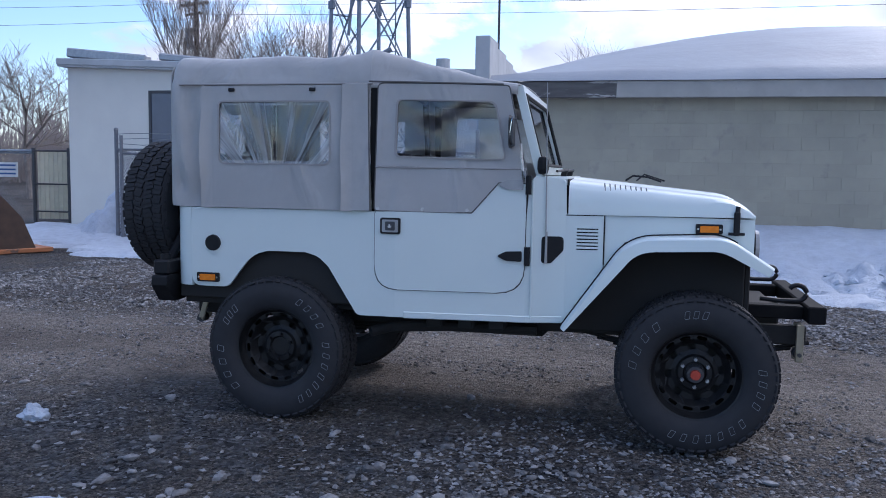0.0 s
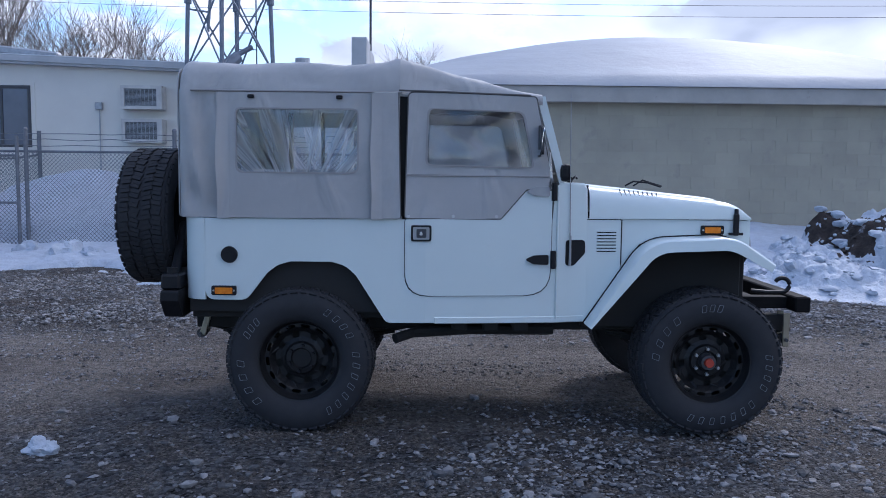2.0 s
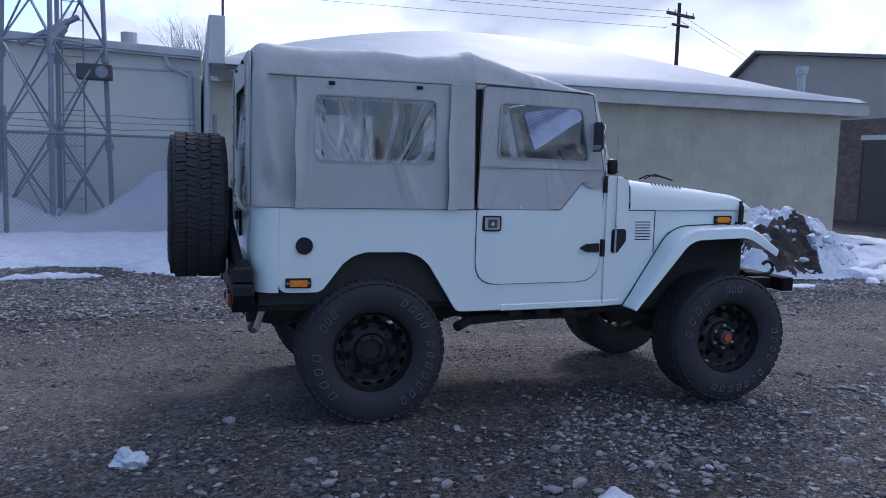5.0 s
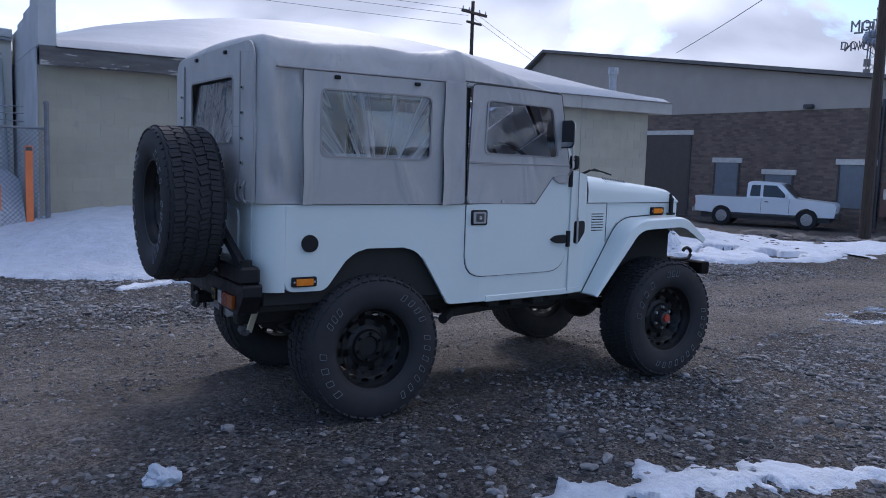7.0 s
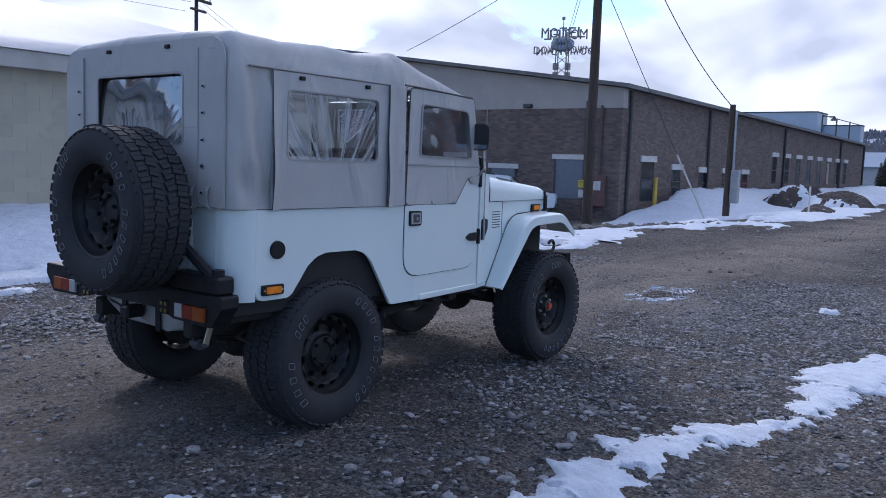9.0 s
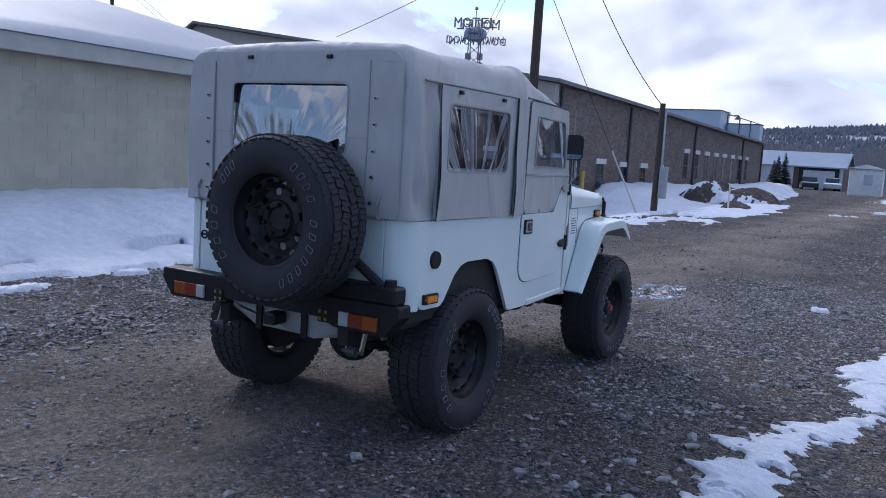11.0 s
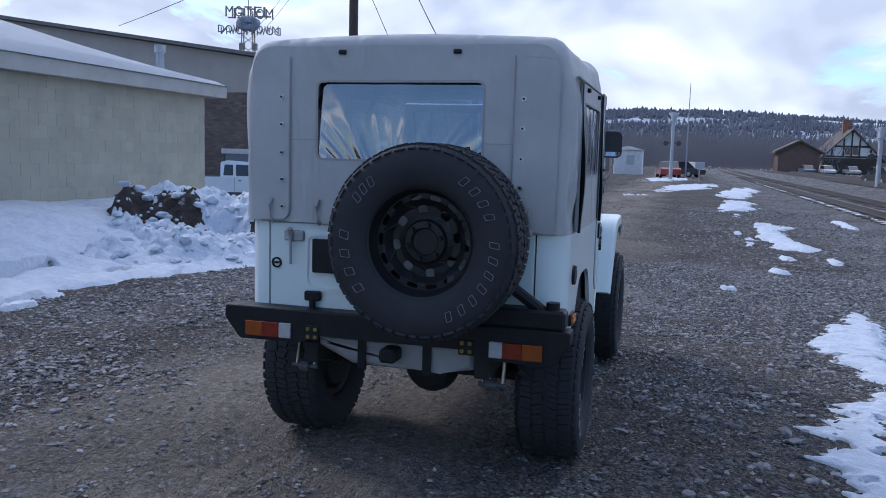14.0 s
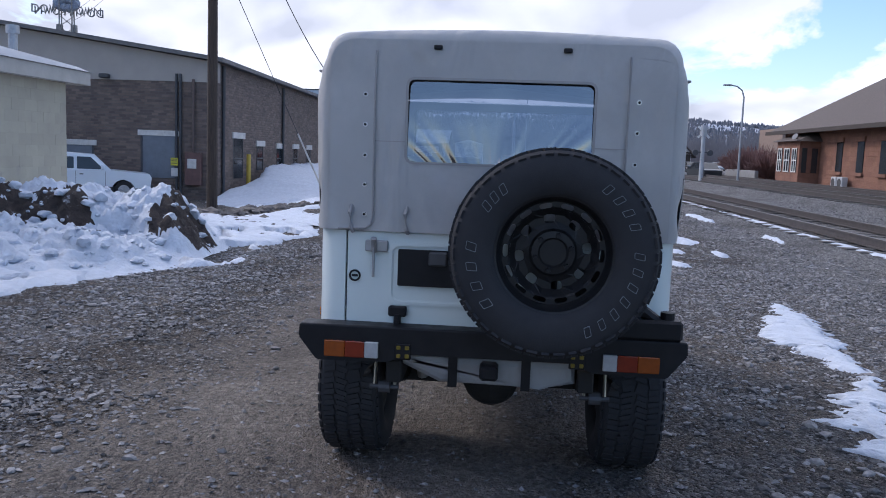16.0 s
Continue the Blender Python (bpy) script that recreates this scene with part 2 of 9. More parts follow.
def ground_material():
    m = bpy.data.materials.new("gravel_and_dirt")
    m.use_nodes = True
    t = m.node_tree
    b = t.nodes["Principled BSDF"]
    c = t.nodes.new("ShaderNodeTexCoord")

    def noi(s, d=8.0, r=0.6, st=None):
        n = t.nodes.new("ShaderNodeTexNoise")
        n.inputs["Scale"].default_value, n.inputs["Detail"].default_value, n.inputs["Roughness"].default_value = s, d, r
        src = c.outputs["Object"]
        if st:
            mp = t.nodes.new("ShaderNodeMapping"); mp.inputs["Scale"].default_value = st
            t.links.new(src, mp.inputs[0]); src = mp.outputs[0]
        t.links.new(src, n.inputs["Vector"])
        return n.outputs["Fac"]

    def ramp(src, p0, c0, p1, c1):
        r = t.nodes.new("ShaderNodeValToRGB")
        e = r.color_ramp.elements
        e[0].position, e[0].color, e[1].position, e[1].color = p0, (*c0, 1), p1, (*c1, 1)
        t.links.new(src, r.inputs[0])
        return r.outputs[0]

    def mixc(f, a, bb):
        x = t.nodes.new("ShaderNodeMix"); x.data_type = "RGBA"
        t.links.new(f, x.inputs[0]); t.links.new(a, x.inputs[6]); t.links.new(bb, x.inputs[7])
        return x.outputs[2]

    def math_(op, a, v):
        x = t.nodes.new("ShaderNodeMath"); x.operation = op
        t.links.new(a, x.inputs[0])
        if isinstance(v, float):
            x.inputs[1].default_value = v
        else:
            t.links.new(v, x.inputs[1])
        return x.outputs[0]
    vor = t.nodes.new("ShaderNodeTexVoronoi"); vor.inputs["Scale"].default_value = 46.0
    t.links.new(c.outputs["Object"], vor.inputs["Vector"])
    vor2 = t.nodes.new("ShaderNodeTexVoronoi"); vor2.inputs["Scale"].default_value = 95.0
    t.links.new(c.outputs["Object"], vor2.inputs["Vector"])
    # grey crushed stone, per-stone tone
    tone = t.nodes.new("ShaderNodeSeparateColor")
    t.links.new(vor.outputs["Color"], tone.inputs[0])
    stone = ramp(tone.outputs[0], 0.0, (0.034, 0.033, 0.034), 1.0, (0.222, 0.217, 0.217))
    tone2 = t.nodes.new("ShaderNodeSeparateColor")
    t.links.new(vor2.outputs["Color"], tone2.inputs[0])
    fine = ramp(tone2.outputs[0], 0.0, (0.054, 0.049, 0.044), 1.0, (0.236, 0.208, 0.182))
    grey = mixc(ramp(noi(3.0), 0.42, (0, 0, 0), 0.58, (1, 1, 1)), stone, fine)
    dirt = ramp(noi(22.0, 10.0, 0.7), 0.3, (0.135, 0.121, 0.106), 0.7, (0.348, 0.309, 0.268))
    dirt2 = mixc(ramp(noi(0.9, 5.0, 0.6, (0.22, 1.0, 1.0)), 0.52, (0, 0, 0), 0.66, (0.8, 0.8, 0.8)), dirt, fine)
    # the trodden roadway runs along x between the verges
    s = t.nodes.new("ShaderNodeSeparateXYZ"); t.links.new(c.outputs["Object"], s.inputs[0])
    wob = math_("MULTIPLY", noi(0.35, 4.0), 3.2)
    yy = math_("ADD", s.outputs[1], wob)
    up = t.nodes.new("ShaderNodeMapRange"); up.interpolation_type = "SMOOTHSTEP"
    up.inputs[1].default_value, up.inputs[2].default_value = 0.6, 1.9
    t.links.new(yy, up.inputs[0])
    dn = t.nodes.new("ShaderNodeMapRange"); dn.interpolation_type = "SMOOTHSTEP"
    dn.inputs[1].default_value, dn.inputs[2].default_value = 4.4, 2.9
    t.links.new(yy, dn.inputs[0])
    mask = math_("MULTIPLY", up.outputs[0], dn.outputs[0])
    yard = t.nodes.new("ShaderNodeMapRange"); yard.interpolation_type = "SMOOTHSTEP"
    yard.inputs[1].default_value, yard.inputs[2].default_value = -2.2, -4.6
    t.links.new(math_("ADD", s.outputs[1], noi(0.5, 5.0)), yard.inputs[0])
    grey = mixc(yard.outputs[0], grey, ramp(tone.outputs[0], 0.0, (0.075, 0.074, 0.074), 1.0, (0.345, 0.34, 0.335)))
    col = mixc(mask, grey, dirt2)
    speck = ramp(tone.outputs[1], 0.0, (0.50, 0.50, 0.51), 1.0, (1.5, 1.48, 1.45))
    sp = t.nodes.new("ShaderNodeMix"); sp.data_type, sp.blend_type = "RGBA", "MULTIPLY"
    t.links.new(math_("ADD", math_("MULTIPLY", mask, -0.45), 0.85), sp.inputs[0])
    t.links.new(col, sp.inputs[6]); t.links.new(speck, sp.inputs[7])
    col = sp.outputs[2]
    # damp darker stretches
    damp = ramp(noi(0.5, 6.0), 0.45, (1, 1, 1), 0.68, (0.62, 0.60, 0.60))
    mul = t.nodes.new("ShaderNodeMix"); mul.data_type, mul.blend_type = "RGBA", "MULTIPLY"
    mul.inputs[0].default_value = 1.0
    t.links.new(col, mul.inputs[6]); t.links.new(damp, mul.inputs[7])
    t.links.new(mul.outputs[2], b.inputs["Base Color"])
    b.inputs["Roughness"].default_value = 0.9
    b.inputs["Specular IOR Level"].default_value = 0.15
    h1 = math_("MULTIPLY", vor.outputs["Distance"], -1.0)
    inv = math_("SUBTRACT", mask, 1.0)
    h1 = math_("MULTIPLY", h1, math_("ADD", math_("MULTIPLY", inv, -0.55), 0.45))
    h2 = math_("MULTIPLY", vor2.outputs["Distance"], -0.45)
    hh = math_("ADD", math_("ADD", h1, h2), math_("ADD", math_("MULTIPLY", noi(9.0, 8.0, 0.7), 1.8), math_("MULTIPLY", noi(2.2, 4.0, 0.6, (0.35, 2.2, 1.0)), 2.6)))
    bp = t.nodes.new("ShaderNodeBump")
    bp.inputs["Strength"].default_value, bp.inputs["Distance"].default_value = 1.0, 0.048
    t.links.new(hh, bp.inputs["Height"]); t.links.new(bp.outputs[0], b.inputs["Normal"])
    return m


def block_material(name, color, color2, bw, bh, mortar, mcol, bump=0.004, rough=0.9, ragged=0.0):
    """Coursed masonry for surfaces that stay far off; u along the wall, v up."""
    m = bpy.data.materials.new(name)
    m.use_nodes = True
    t = m.node_tree
    b = t.nodes["Principled BSDF"]
    b.inputs["Roughness"].default_value = rough
    c = t.nodes.new("ShaderNodeTexCoord")
    s = t.nodes.new("ShaderNodeSeparateXYZ"); t.links.new(c.outputs["Object"], s.inputs[0])
    ad = t.nodes.new("ShaderNodeMath"); t.links.new(s.outputs[0], ad.inputs[0]); t.links.new(s.outputs[1], ad.inputs[1])
    cb = t.nodes.new("ShaderNodeCombineXYZ"); t.links.new(ad.outputs[0], cb.inputs[0]); t.links.new(s.outputs[2], cb.inputs[1])
    br = t.nodes.new("ShaderNodeTexBrick")
    br.inputs["Color1"].default_value, br.inputs["Color2"].default_value, br.inputs["Mortar"].default_value = (*color, 1), (*color2, 1), (*mcol, 1)
    br.inputs["Scale"].default_value = 1.0
    br.inputs["Brick Width"].default_value, br.inputs["Row Height"].default_value, br.inputs["Mortar Size"].default_value = bw, bh, mortar
    br.inputs["Mortar Smooth"].default_value = 0.3
    if ragged:
        # rubble: courses waver and stones differ in length
        nd = t.nodes.new("ShaderNodeTexNoise"); nd.inputs["Scale"].default_value, nd.inputs["Detail"].default_value = 3.1, 3.0
        t.links.new(c.outputs["Object"], nd.inputs["Vector"])
        vd = t.nodes.new("ShaderNodeVectorMath"); vd.operation = "MULTIPLY_ADD"
        vd.inputs[1].default_value = (ragged * 5, ragged, 0)
        t.links.new(nd.outputs["Color"], vd.inputs[0]); t.links.new(cb.outputs[0], vd.inputs[2])
        t.links.new(vd.outputs[0], br.inputs["Vector"])
    else:
        t.links.new(cb.outputs[0], br.inputs["Vector"])
    n = t.nodes.new("ShaderNodeTexNoise"); n.inputs["Scale"].default_value, n.inputs["Detail"].default_value = 1.3, 8.0
    t.links.new(c.outputs["Object"], n.inputs["Vector"])
    r = t.nodes.new("ShaderNodeValToRGB"); r.color_ramp.elements[0].position, r.color_ramp.elements[1].position = 0.3, 0.7
    r.color_ramp.elements[0].color = (0.78, 0.78, 0.78, 1)
    t.links.new(n.outputs["Fac"], r.inputs[0])
    mu = t.nodes.new("ShaderNodeMix"); mu.data_type, mu.blend_type = "RGBA", "MULTIPLY"; mu.inputs[0].default_value = 1.0
    t.links.new(br.outputs["Color"], mu.inputs[6]); t.links.new(r.outputs[0], mu.inputs[7])
    t.links.new(mu.outputs[2], b.inputs["Base Color"])
    n2 = t.nodes.new("ShaderNodeTexNoise"); n2.inputs["Scale"].default_value, n2.inputs["Detail"].default_value = 40.0, 6.0
    t.links.new(c.outputs["Object"], n2.inputs["Vector"])
    mm = t.nodes.new("ShaderNodeMath"); mm.operation = "MULTIPLY_ADD"
    t.links.new(br.outputs["Fac"], mm.inputs[0]); mm.inputs[1].default_value = -1.0; t.links.new(n2.outputs["Fac"], mm.inputs[2])
    bp = t.nodes.new("ShaderNodeBump"); bp.inputs["Distance"].default_value = bump
    t.links.new(mm.outputs[0], bp.inputs["Height"]); t.links.new(bp.outputs[0], b.inputs["Normal"])
    return m


def glass_material(name, tint=(1, 1, 1), rough=0.03, wave=0.0, alpha=0.35, fan=None, lines=9.0, haze=0.0, along=2.2, fade=None):
    """A thin clear sheet: partly see-through, partly mirror. fan: axis and centre from which its creases spread."""
    m = bpy.data.materials.new(name)
    m.use_nodes = True
    t = m.node_tree
    t.nodes.clear()
    out = t.nodes.new("ShaderNodeOutputMaterial")
    tr = t.nodes.new("ShaderNodeBsdfTransparent"); tr.inputs[0].default_value = (*tint, 1)
    gl = t.nodes.new("ShaderNodeBsdfGlossy"); gl.inputs["Roughness"].default_value = rough
    gl.inputs["Color"].default_value = (0.95, 0.96, 1.0, 1)
    fr = t.nodes.new("ShaderNodeFresnel"); fr.inputs[0].default_value = 1.5

    def calc(op, a, b, c=None):
        n = t.nodes.new("ShaderNodeMath"); n.operation = op
        for k, v in enumerate((a, b, c)):
            if v is None:
                continue
            if isinstance(v, (int, float)):
                n.inputs[k].default_value = v
            else:
                t.links.new(v, n.inputs[k])
        return n.outputs[0]
    ad = t.nodes.new("ShaderNodeMath"); ad.operation = "MULTIPLY_ADD"; ad.inputs[1].default_value = 1.35; ad.inputs[2].default_value = alpha
    ad.use_clamp = True
    t.links.new(fr.outputs[0], ad.inputs[0])
    mx = t.nodes.new("ShaderNodeMixShader")
    t.links.new(ad.outputs[0], mx.inputs[0]); t.links.new(tr.outputs[0], mx.inputs[1]); t.links.new(gl.outputs[0], mx.inputs[2])
    last = mx.outputs[0]
    if wave:
        c = t.nodes.new("ShaderNodeTexCoord")
        s = t.nodes.new("ShaderNodeSeparateXYZ"); t.links.new(c.outputs["Object"], s.inputs[0])
        axis, c0, c1 = fan
        u = calc("SUBTRACT", s.outputs[axis], c0)
        v = calc("SUBTRACT", s.outputs[2], c1)
        ang = calc("ARCTAN2", u, v)
        rad = calc("SQRT", calc("ADD", calc("MULTIPLY", u, u), calc("MULTIPLY", v, v)), 0.0)
        cb = t.nodes.new("ShaderNodeCombineXYZ")
        t.links.new(calc("MULTIPLY", ang, lines), cb.inputs[0]); t.links.new(calc("MULTIPLY", rad, along), cb.inputs[1])
        n = t.nodes.new("ShaderNodeTexNoise"); n.inputs["Scale"].default_value, n.inputs["Detail"].default_value = 1.0, 2.0
        n.inputs["Distortion"].default_value = 0.35
        t.links.new(cb.outputs[0], n.inputs["Vector"])
        bp = t.nodes.new("ShaderNodeBump"); bp.inputs["Distance"].default_value = wave
        height = n.outputs["Fac"]
        if fade:
            mr = t.nodes.new("ShaderNodeMapRange"); mr.interpolation_type = "SMOOTHSTEP"
            mr.inputs[1].default_value, mr.inputs[2].default_value, mr.inputs[3].default_value, mr.inputs[4].default_value = fade[0], fade[1], 1.0, 0.08
            t.links.new(s.outputs[2], mr.inputs[0])
            height = calc("MULTIPLY", calc("SUBTRACT", height, 0.5), mr.outputs[0])
        t.links.new(height, bp.inputs["Height"])
        t.links.new(bp.outputs[0], gl.inputs["Normal"]); t.links.new(bp.outputs[0], fr.inputs["Normal"])
        if haze:
            # whitened stress creases, with the sheen's white streaks painted in as diffuse bands
            r = t.nodes.new("ShaderNodeValToRGB")
            e = r.color_ramp.elements
            e[0].position, e[1].position = 0.50, 0.54
            e[0].color = (0.03, 0.03, 0.03, 1)
            e2 = e.new(0.63); e2.color = (0.25, 0.25, 0.25, 1)
            t.links.new(n.outputs["Fac"], r.inputs[0])
            df = t.nodes.new("ShaderNodeBsdfTranslucent"); df.inputs[0].default_value = (0.75, 0.78, 0.82, 1)
            d2 = t.nodes.new("ShaderNodeBsdfDiffuse"); d2.inputs[0].default_value = (0.75, 0.78, 0.82, 1)
            ms = t.nodes.new("ShaderNodeMixShader"); t.links.new(df.outputs[0], ms.inputs[1]); t.links.new(d2.outputs[0], ms.inputs[2])
            hz = t.nodes.new("ShaderNodeMixShader")
            t.links.new(calc("MULTIPLY", r.outputs[0], haze), hz.inputs[0]); t.links.new(last, hz.inputs[1]); t.links.new(ms.outputs[0], hz.inputs[2])
            last = hz.outputs[0]
    t.links.new(last, out.inputs[0])
    return m


M_GROUND = ground_material()
M_STONE = material("crushed_stone", (0.25, 0.242, 0.240), 0.8, color2=(0.14, 0.134, 0.13), scale=30, bump=0.002, bump_scale=200, island=0.6, spec=0.2)
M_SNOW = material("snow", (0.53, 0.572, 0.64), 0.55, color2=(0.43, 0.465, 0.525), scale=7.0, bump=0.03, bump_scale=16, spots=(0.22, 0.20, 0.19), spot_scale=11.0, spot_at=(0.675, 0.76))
# darker than the ground snow: the dome's shaded side is put into the colour
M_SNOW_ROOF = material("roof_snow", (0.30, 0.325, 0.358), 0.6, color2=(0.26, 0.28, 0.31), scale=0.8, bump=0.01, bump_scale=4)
M_SOIL = material("dark_soil", (0.065, 0.048, 0.04), 0.95, color2=(0.025, 0.02, 0.018), scale=7, bump=0.05, bump_scale=18, spots=(0.55, 0.56, 0.6), spot_scale=3.5, spot_at=(0.62, 0.70))
M_BLOCK = material("tan_block_paint", (0.405, 0.375, 0.292), 0.88, color2=(0.34, 0.315, 0.25), scale=1.4, bump=0.004, bump_scale=45, island=0.05, spots=(0.33, 0.305, 0.25), spot_scale=2.6, spot_at=(0.6, 0.68), placed=True)
M_BRICK = block_material("dark_rubble_brick", (0.245, 0.182, 0.150), (0.137, 0.108, 0.094), 0.30, 0.105, 0.012, (0.170, 0.143, 0.127), bump=0.03, ragged=0.07)
M_STUCCO = material("grey_stucco", (0.40, 0.362, 0.325), 0.9, color2=(0.355, 0.322, 0.29), scale=1.2, bump=0.004, bump_scale=50)
M_SHED = material("pale_painted_stucco", (0.72, 0.69, 0.62), 0.85, color2=(0.66, 0.63, 0.57), scale=1.0, bump=0.003, bump_scale=40, spots=(0.42, 0.40, 0.36), spot_scale=1.6, spot_at=(0.66, 0.85))
M_TRIMW = material("weathered_white_trim", (0.62, 0.60, 0.56), 0.7, color2=(0.48, 0.46, 0.43), scale=5, spots=(0.16, 0.14, 0.12), spot_scale=2.0, spot_at=(0.63, 0.70))
M_FASCIA = material("weathered_fascia", (0.43, 0.41, 0.375), 0.75, color2=(0.36, 0.345, 0.315), scale=3, spots=(0.25, 0.23, 0.21), spot_scale=2.5, spot_at=(0.62, 0.72))
M_PEEL = material("peeling_dark_fascia", (0.145, 0.135, 0.128), 0.85, color2=(0.09, 0.083, 0.08), scale=4, spots=(0.42, 0.40, 0.37), spot_scale=2.2, spot_at=(0.52, 0.55), stretch=(0.55, 1, 3.0))
M_PARAPET = material("parapet_paint", (0.50, 0.51, 0.52), 0.8, color2=(0.40, 0.41, 0.42), scale=2.0)
M_GALV = material("galvanised_steel", (0.42, 0.43, 0.45), 0.5, 0.75, color2=(0.32, 0.33, 0.35), scale=12)
M_DKSTEEL = material("dull_dark_steel", (0.09, 0.09, 0.095), 0.6, 0.5, scale=10)
M_WOODPOLE = material("creosoted_timber", (0.085, 0.062, 0.048), 0.9, color2=(0.045, 0.034, 0.028), scale=9, bump=0.01, bump_scale=30, stretch=(3, 3, 0.3))
M_DARKGLASS = material("dark_window_glass", (0.03, 0.035, 0.04), 0.08, 0.0, scale=3)
M_ROOFDARK = material("dark_roofing", (0.19, 0.18, 0.175), 0.85, color2=(0.14, 0.135, 0.13), scale=3)


# ---- ground ----
def ground_z(x, y):
    dip = -0.62 * smooth(9.5, 19.0, x) * smooth(4.0, 10.0, y) * (1 - smooth(45, 70, x))
    lot = -0.10 * smooth(19.0, 24.0, x) * smooth(6.0, 12.0, y) * (1 - smooth(45, 70, x))
    return dip + lot


def axis_steps(lo, hi, fine_lo, fine_hi, fine, far):
    out, v = [], fine_lo
    while v < fine_hi:
        out.append(v)
        v += fine
    step = fine
    while v < hi:
        out.append(v)
        step = min(step * 1.25, far)
        v += step
    out.append(hi)
    v, step = fine_lo, fine
    while v > lo:
        step = min(step * 1.25, far)
        v -= step
        out.insert(0, max(v, lo))
    return out


def build_ground():
    xs = axis_steps(-900, 2200, -8.0, 12.0, 0.11, 60)
    ys = axis_steps(-1500, 1500, -6.0, 9.0, 0.11, 60)
    verts, faces = [], []
    for y in ys:
        for x in xs:
            near = smooth(30, 8, abs(x)) * smooth(30, 8, abs(y))
            z = ground_z(x, y) + near * (0.030 * fbm(x, y, 0.55, 4, 3.0) + 0.010 * fbm(x, y, 3.2, 3, 9.0))
            # shallow wheel ruts along the roadway
            for ry in (0.9, 2.6):
                z -= 0.022 * near * math.exp(-((y - ry - 0.15 * math.sin(x * 0.3)) / 0.28) ** 2)
            z -= 0.03 * math.exp(-(((x - 5.0) / 0.45) ** 2 + ((y - 0.15) / 0.3) ** 2))
            if abs(x) < 1.9 and abs(y) < 1.2:
                z = min(z, 0.0) if z > 0 else z
            verts.append((x, y, z))
    n = len(xs)
    for j in range(len(ys) - 1):
        for i in range(n - 1):
            a = j * n + i
            faces.append((a, a + 1, a + n + 1, a + n))
    ob = mesh_part("ground", verts, faces, M_GROUND, smooth=True)
    return tagged(ob, "grey-brown gravel yard with a trodden dirt roadway", "ground", kind="structure")


build_ground()


def snow_field(name, label, x0, x1, y0, y1, step, height, mat=None, kind="stuff", category="snow", rim=None, soil=None):
    """A heap or sheet of snow: only where height(x, y) is above zero, its rim tucked into the ground."""
    nx, ny = int((x1 - x0) / step) + 1, int((y1 - y0) / step) + 1
    hs = [[height(x0 + i * step, y0 + j * step) for i in range(nx)] for j in range(ny)]
    idx, verts, faces = {}, [], []

    def vid(i, j):
        if (i, j) not in idx:
            x, y = x0 + i * step, y0 + j * step
            h = hs[j][i]
            idx[(i, j)] = len(verts)
            verts.append((x, y, ground_z(x, y) + (h if h > 0 else (rim(x, y) if rim else -0.05))))
        return idx[(i, j)]
    for j in range(ny - 1):
        for i in range(nx - 1):
            if max(hs[j][i], hs[j][i + 1], hs[j + 1][i], hs[j + 1][i + 1]) > 0:
                faces.append((vid(i, j), vid(i + 1, j), vid(i + 1, j + 1), vid(i, j + 1)))
    ob = mesh_part(name, verts, faces, mat or M_SNOW, smooth=True)
    if soil:
        ob.data.materials.append(M_SOIL)
        for p in ob.data.polygons:
            p.material_index = 1 if soil(p.center.x, p.center.y) else 0
    return tagged(ob, label, category, kind=kind)


def lerp_table(x, table):
    for (xa, a), (xb, b) in zip(table, table[1:]):
        if x <= xb:
            return a + (b - a) * max(0.0, (x - xa)) / (xb - xa)
    return table[-1][1]


EDGE = [(-30, 6.8), (-9.0, 7.0), (-6.5, 6.3), (-4.0, 6.0), (-2.5, 5.5), (-1.2, 4.75), (0.3, 4.6), (1.8, 4.8), (2.6, 4.75), (3.8, 4.25), (5.2, 3.7), (6.3, 3.55), (8.5, 3.4), (11, 3.5)]


def roadside_snow(x, y):
    e = lerp_table(x, EDGE) + 0.35 * fbm(x, y, 0.9, 5, 1.0)
    d = y - e
    if d < 0:
        return d
    back = (0.30 + 0.25 * smooth(5.5, 8.4, y)) * (0.35 + 0.65 * smooth(-3.0, -0.6, x)) + 0.12 * smooth(-4, 0, x) * fbm(x, y, 0.35, 3, 5.0)
    back *= 0.30 + 0.70 * smooth(10.6, 7.6, x)
    h = back * smooth(0.0, 2.6, d) + 0.055 * smooth(0, 0.2, d)
    h += 0.035 * fbm(x, y, 2.5, 4, 7.0) * smooth(0, 0.4, d)
    # bare gravel shows through near the rim
    if d < 1.3 and fbm(x * 0.55, y * 1.6, 1.2, 5, 21.0) > 0.16 + 0.25 * d * smooth(3.0, -1.0, x) + 0.1 * d:
        return -1
    return max(h, 0.015)


def bank(x, y):
    """Deep shovelled snow between fence and long building."""
    if not (8.15 < y < 11.6):
        return -1
    h = 0.30 + 0.75 * math.exp(-((x + 6.7) / (2.3 if x < -6.7 else 1.8)) ** 2) * math.exp(-((y - 10.0) / 1.2) ** 2) * 1.45
    h += 0.85 * math.exp(-((x + 2.4) / 0.8) ** 2) * math.exp(-((y - 9.9) / 0.9) ** 2)
    h += 0.10 * math.exp(-((x + 9.6) / 1.2) ** 2) * math.exp(-((y - 9.6) / 1.0) ** 2)
    h = 0.12 + (h - 0.12) * smooth(-8.95, -8.0, x)
    h *= smooth(8.15, 8.7, y)
    return max(0.04, h + 0.10 * fbm(x, y, 0.9, 4, 2.0)) if h > 0.02 else -1


def clod(x, y, s, seed):
    d = noise.voronoi(Vector((x * s + 0.3 * fbm(x, y, 2.0, 2, seed), y * s, seed)))[0][0]
    return 1 - min(1.0, d * 1.25) ** 2 - 0.6


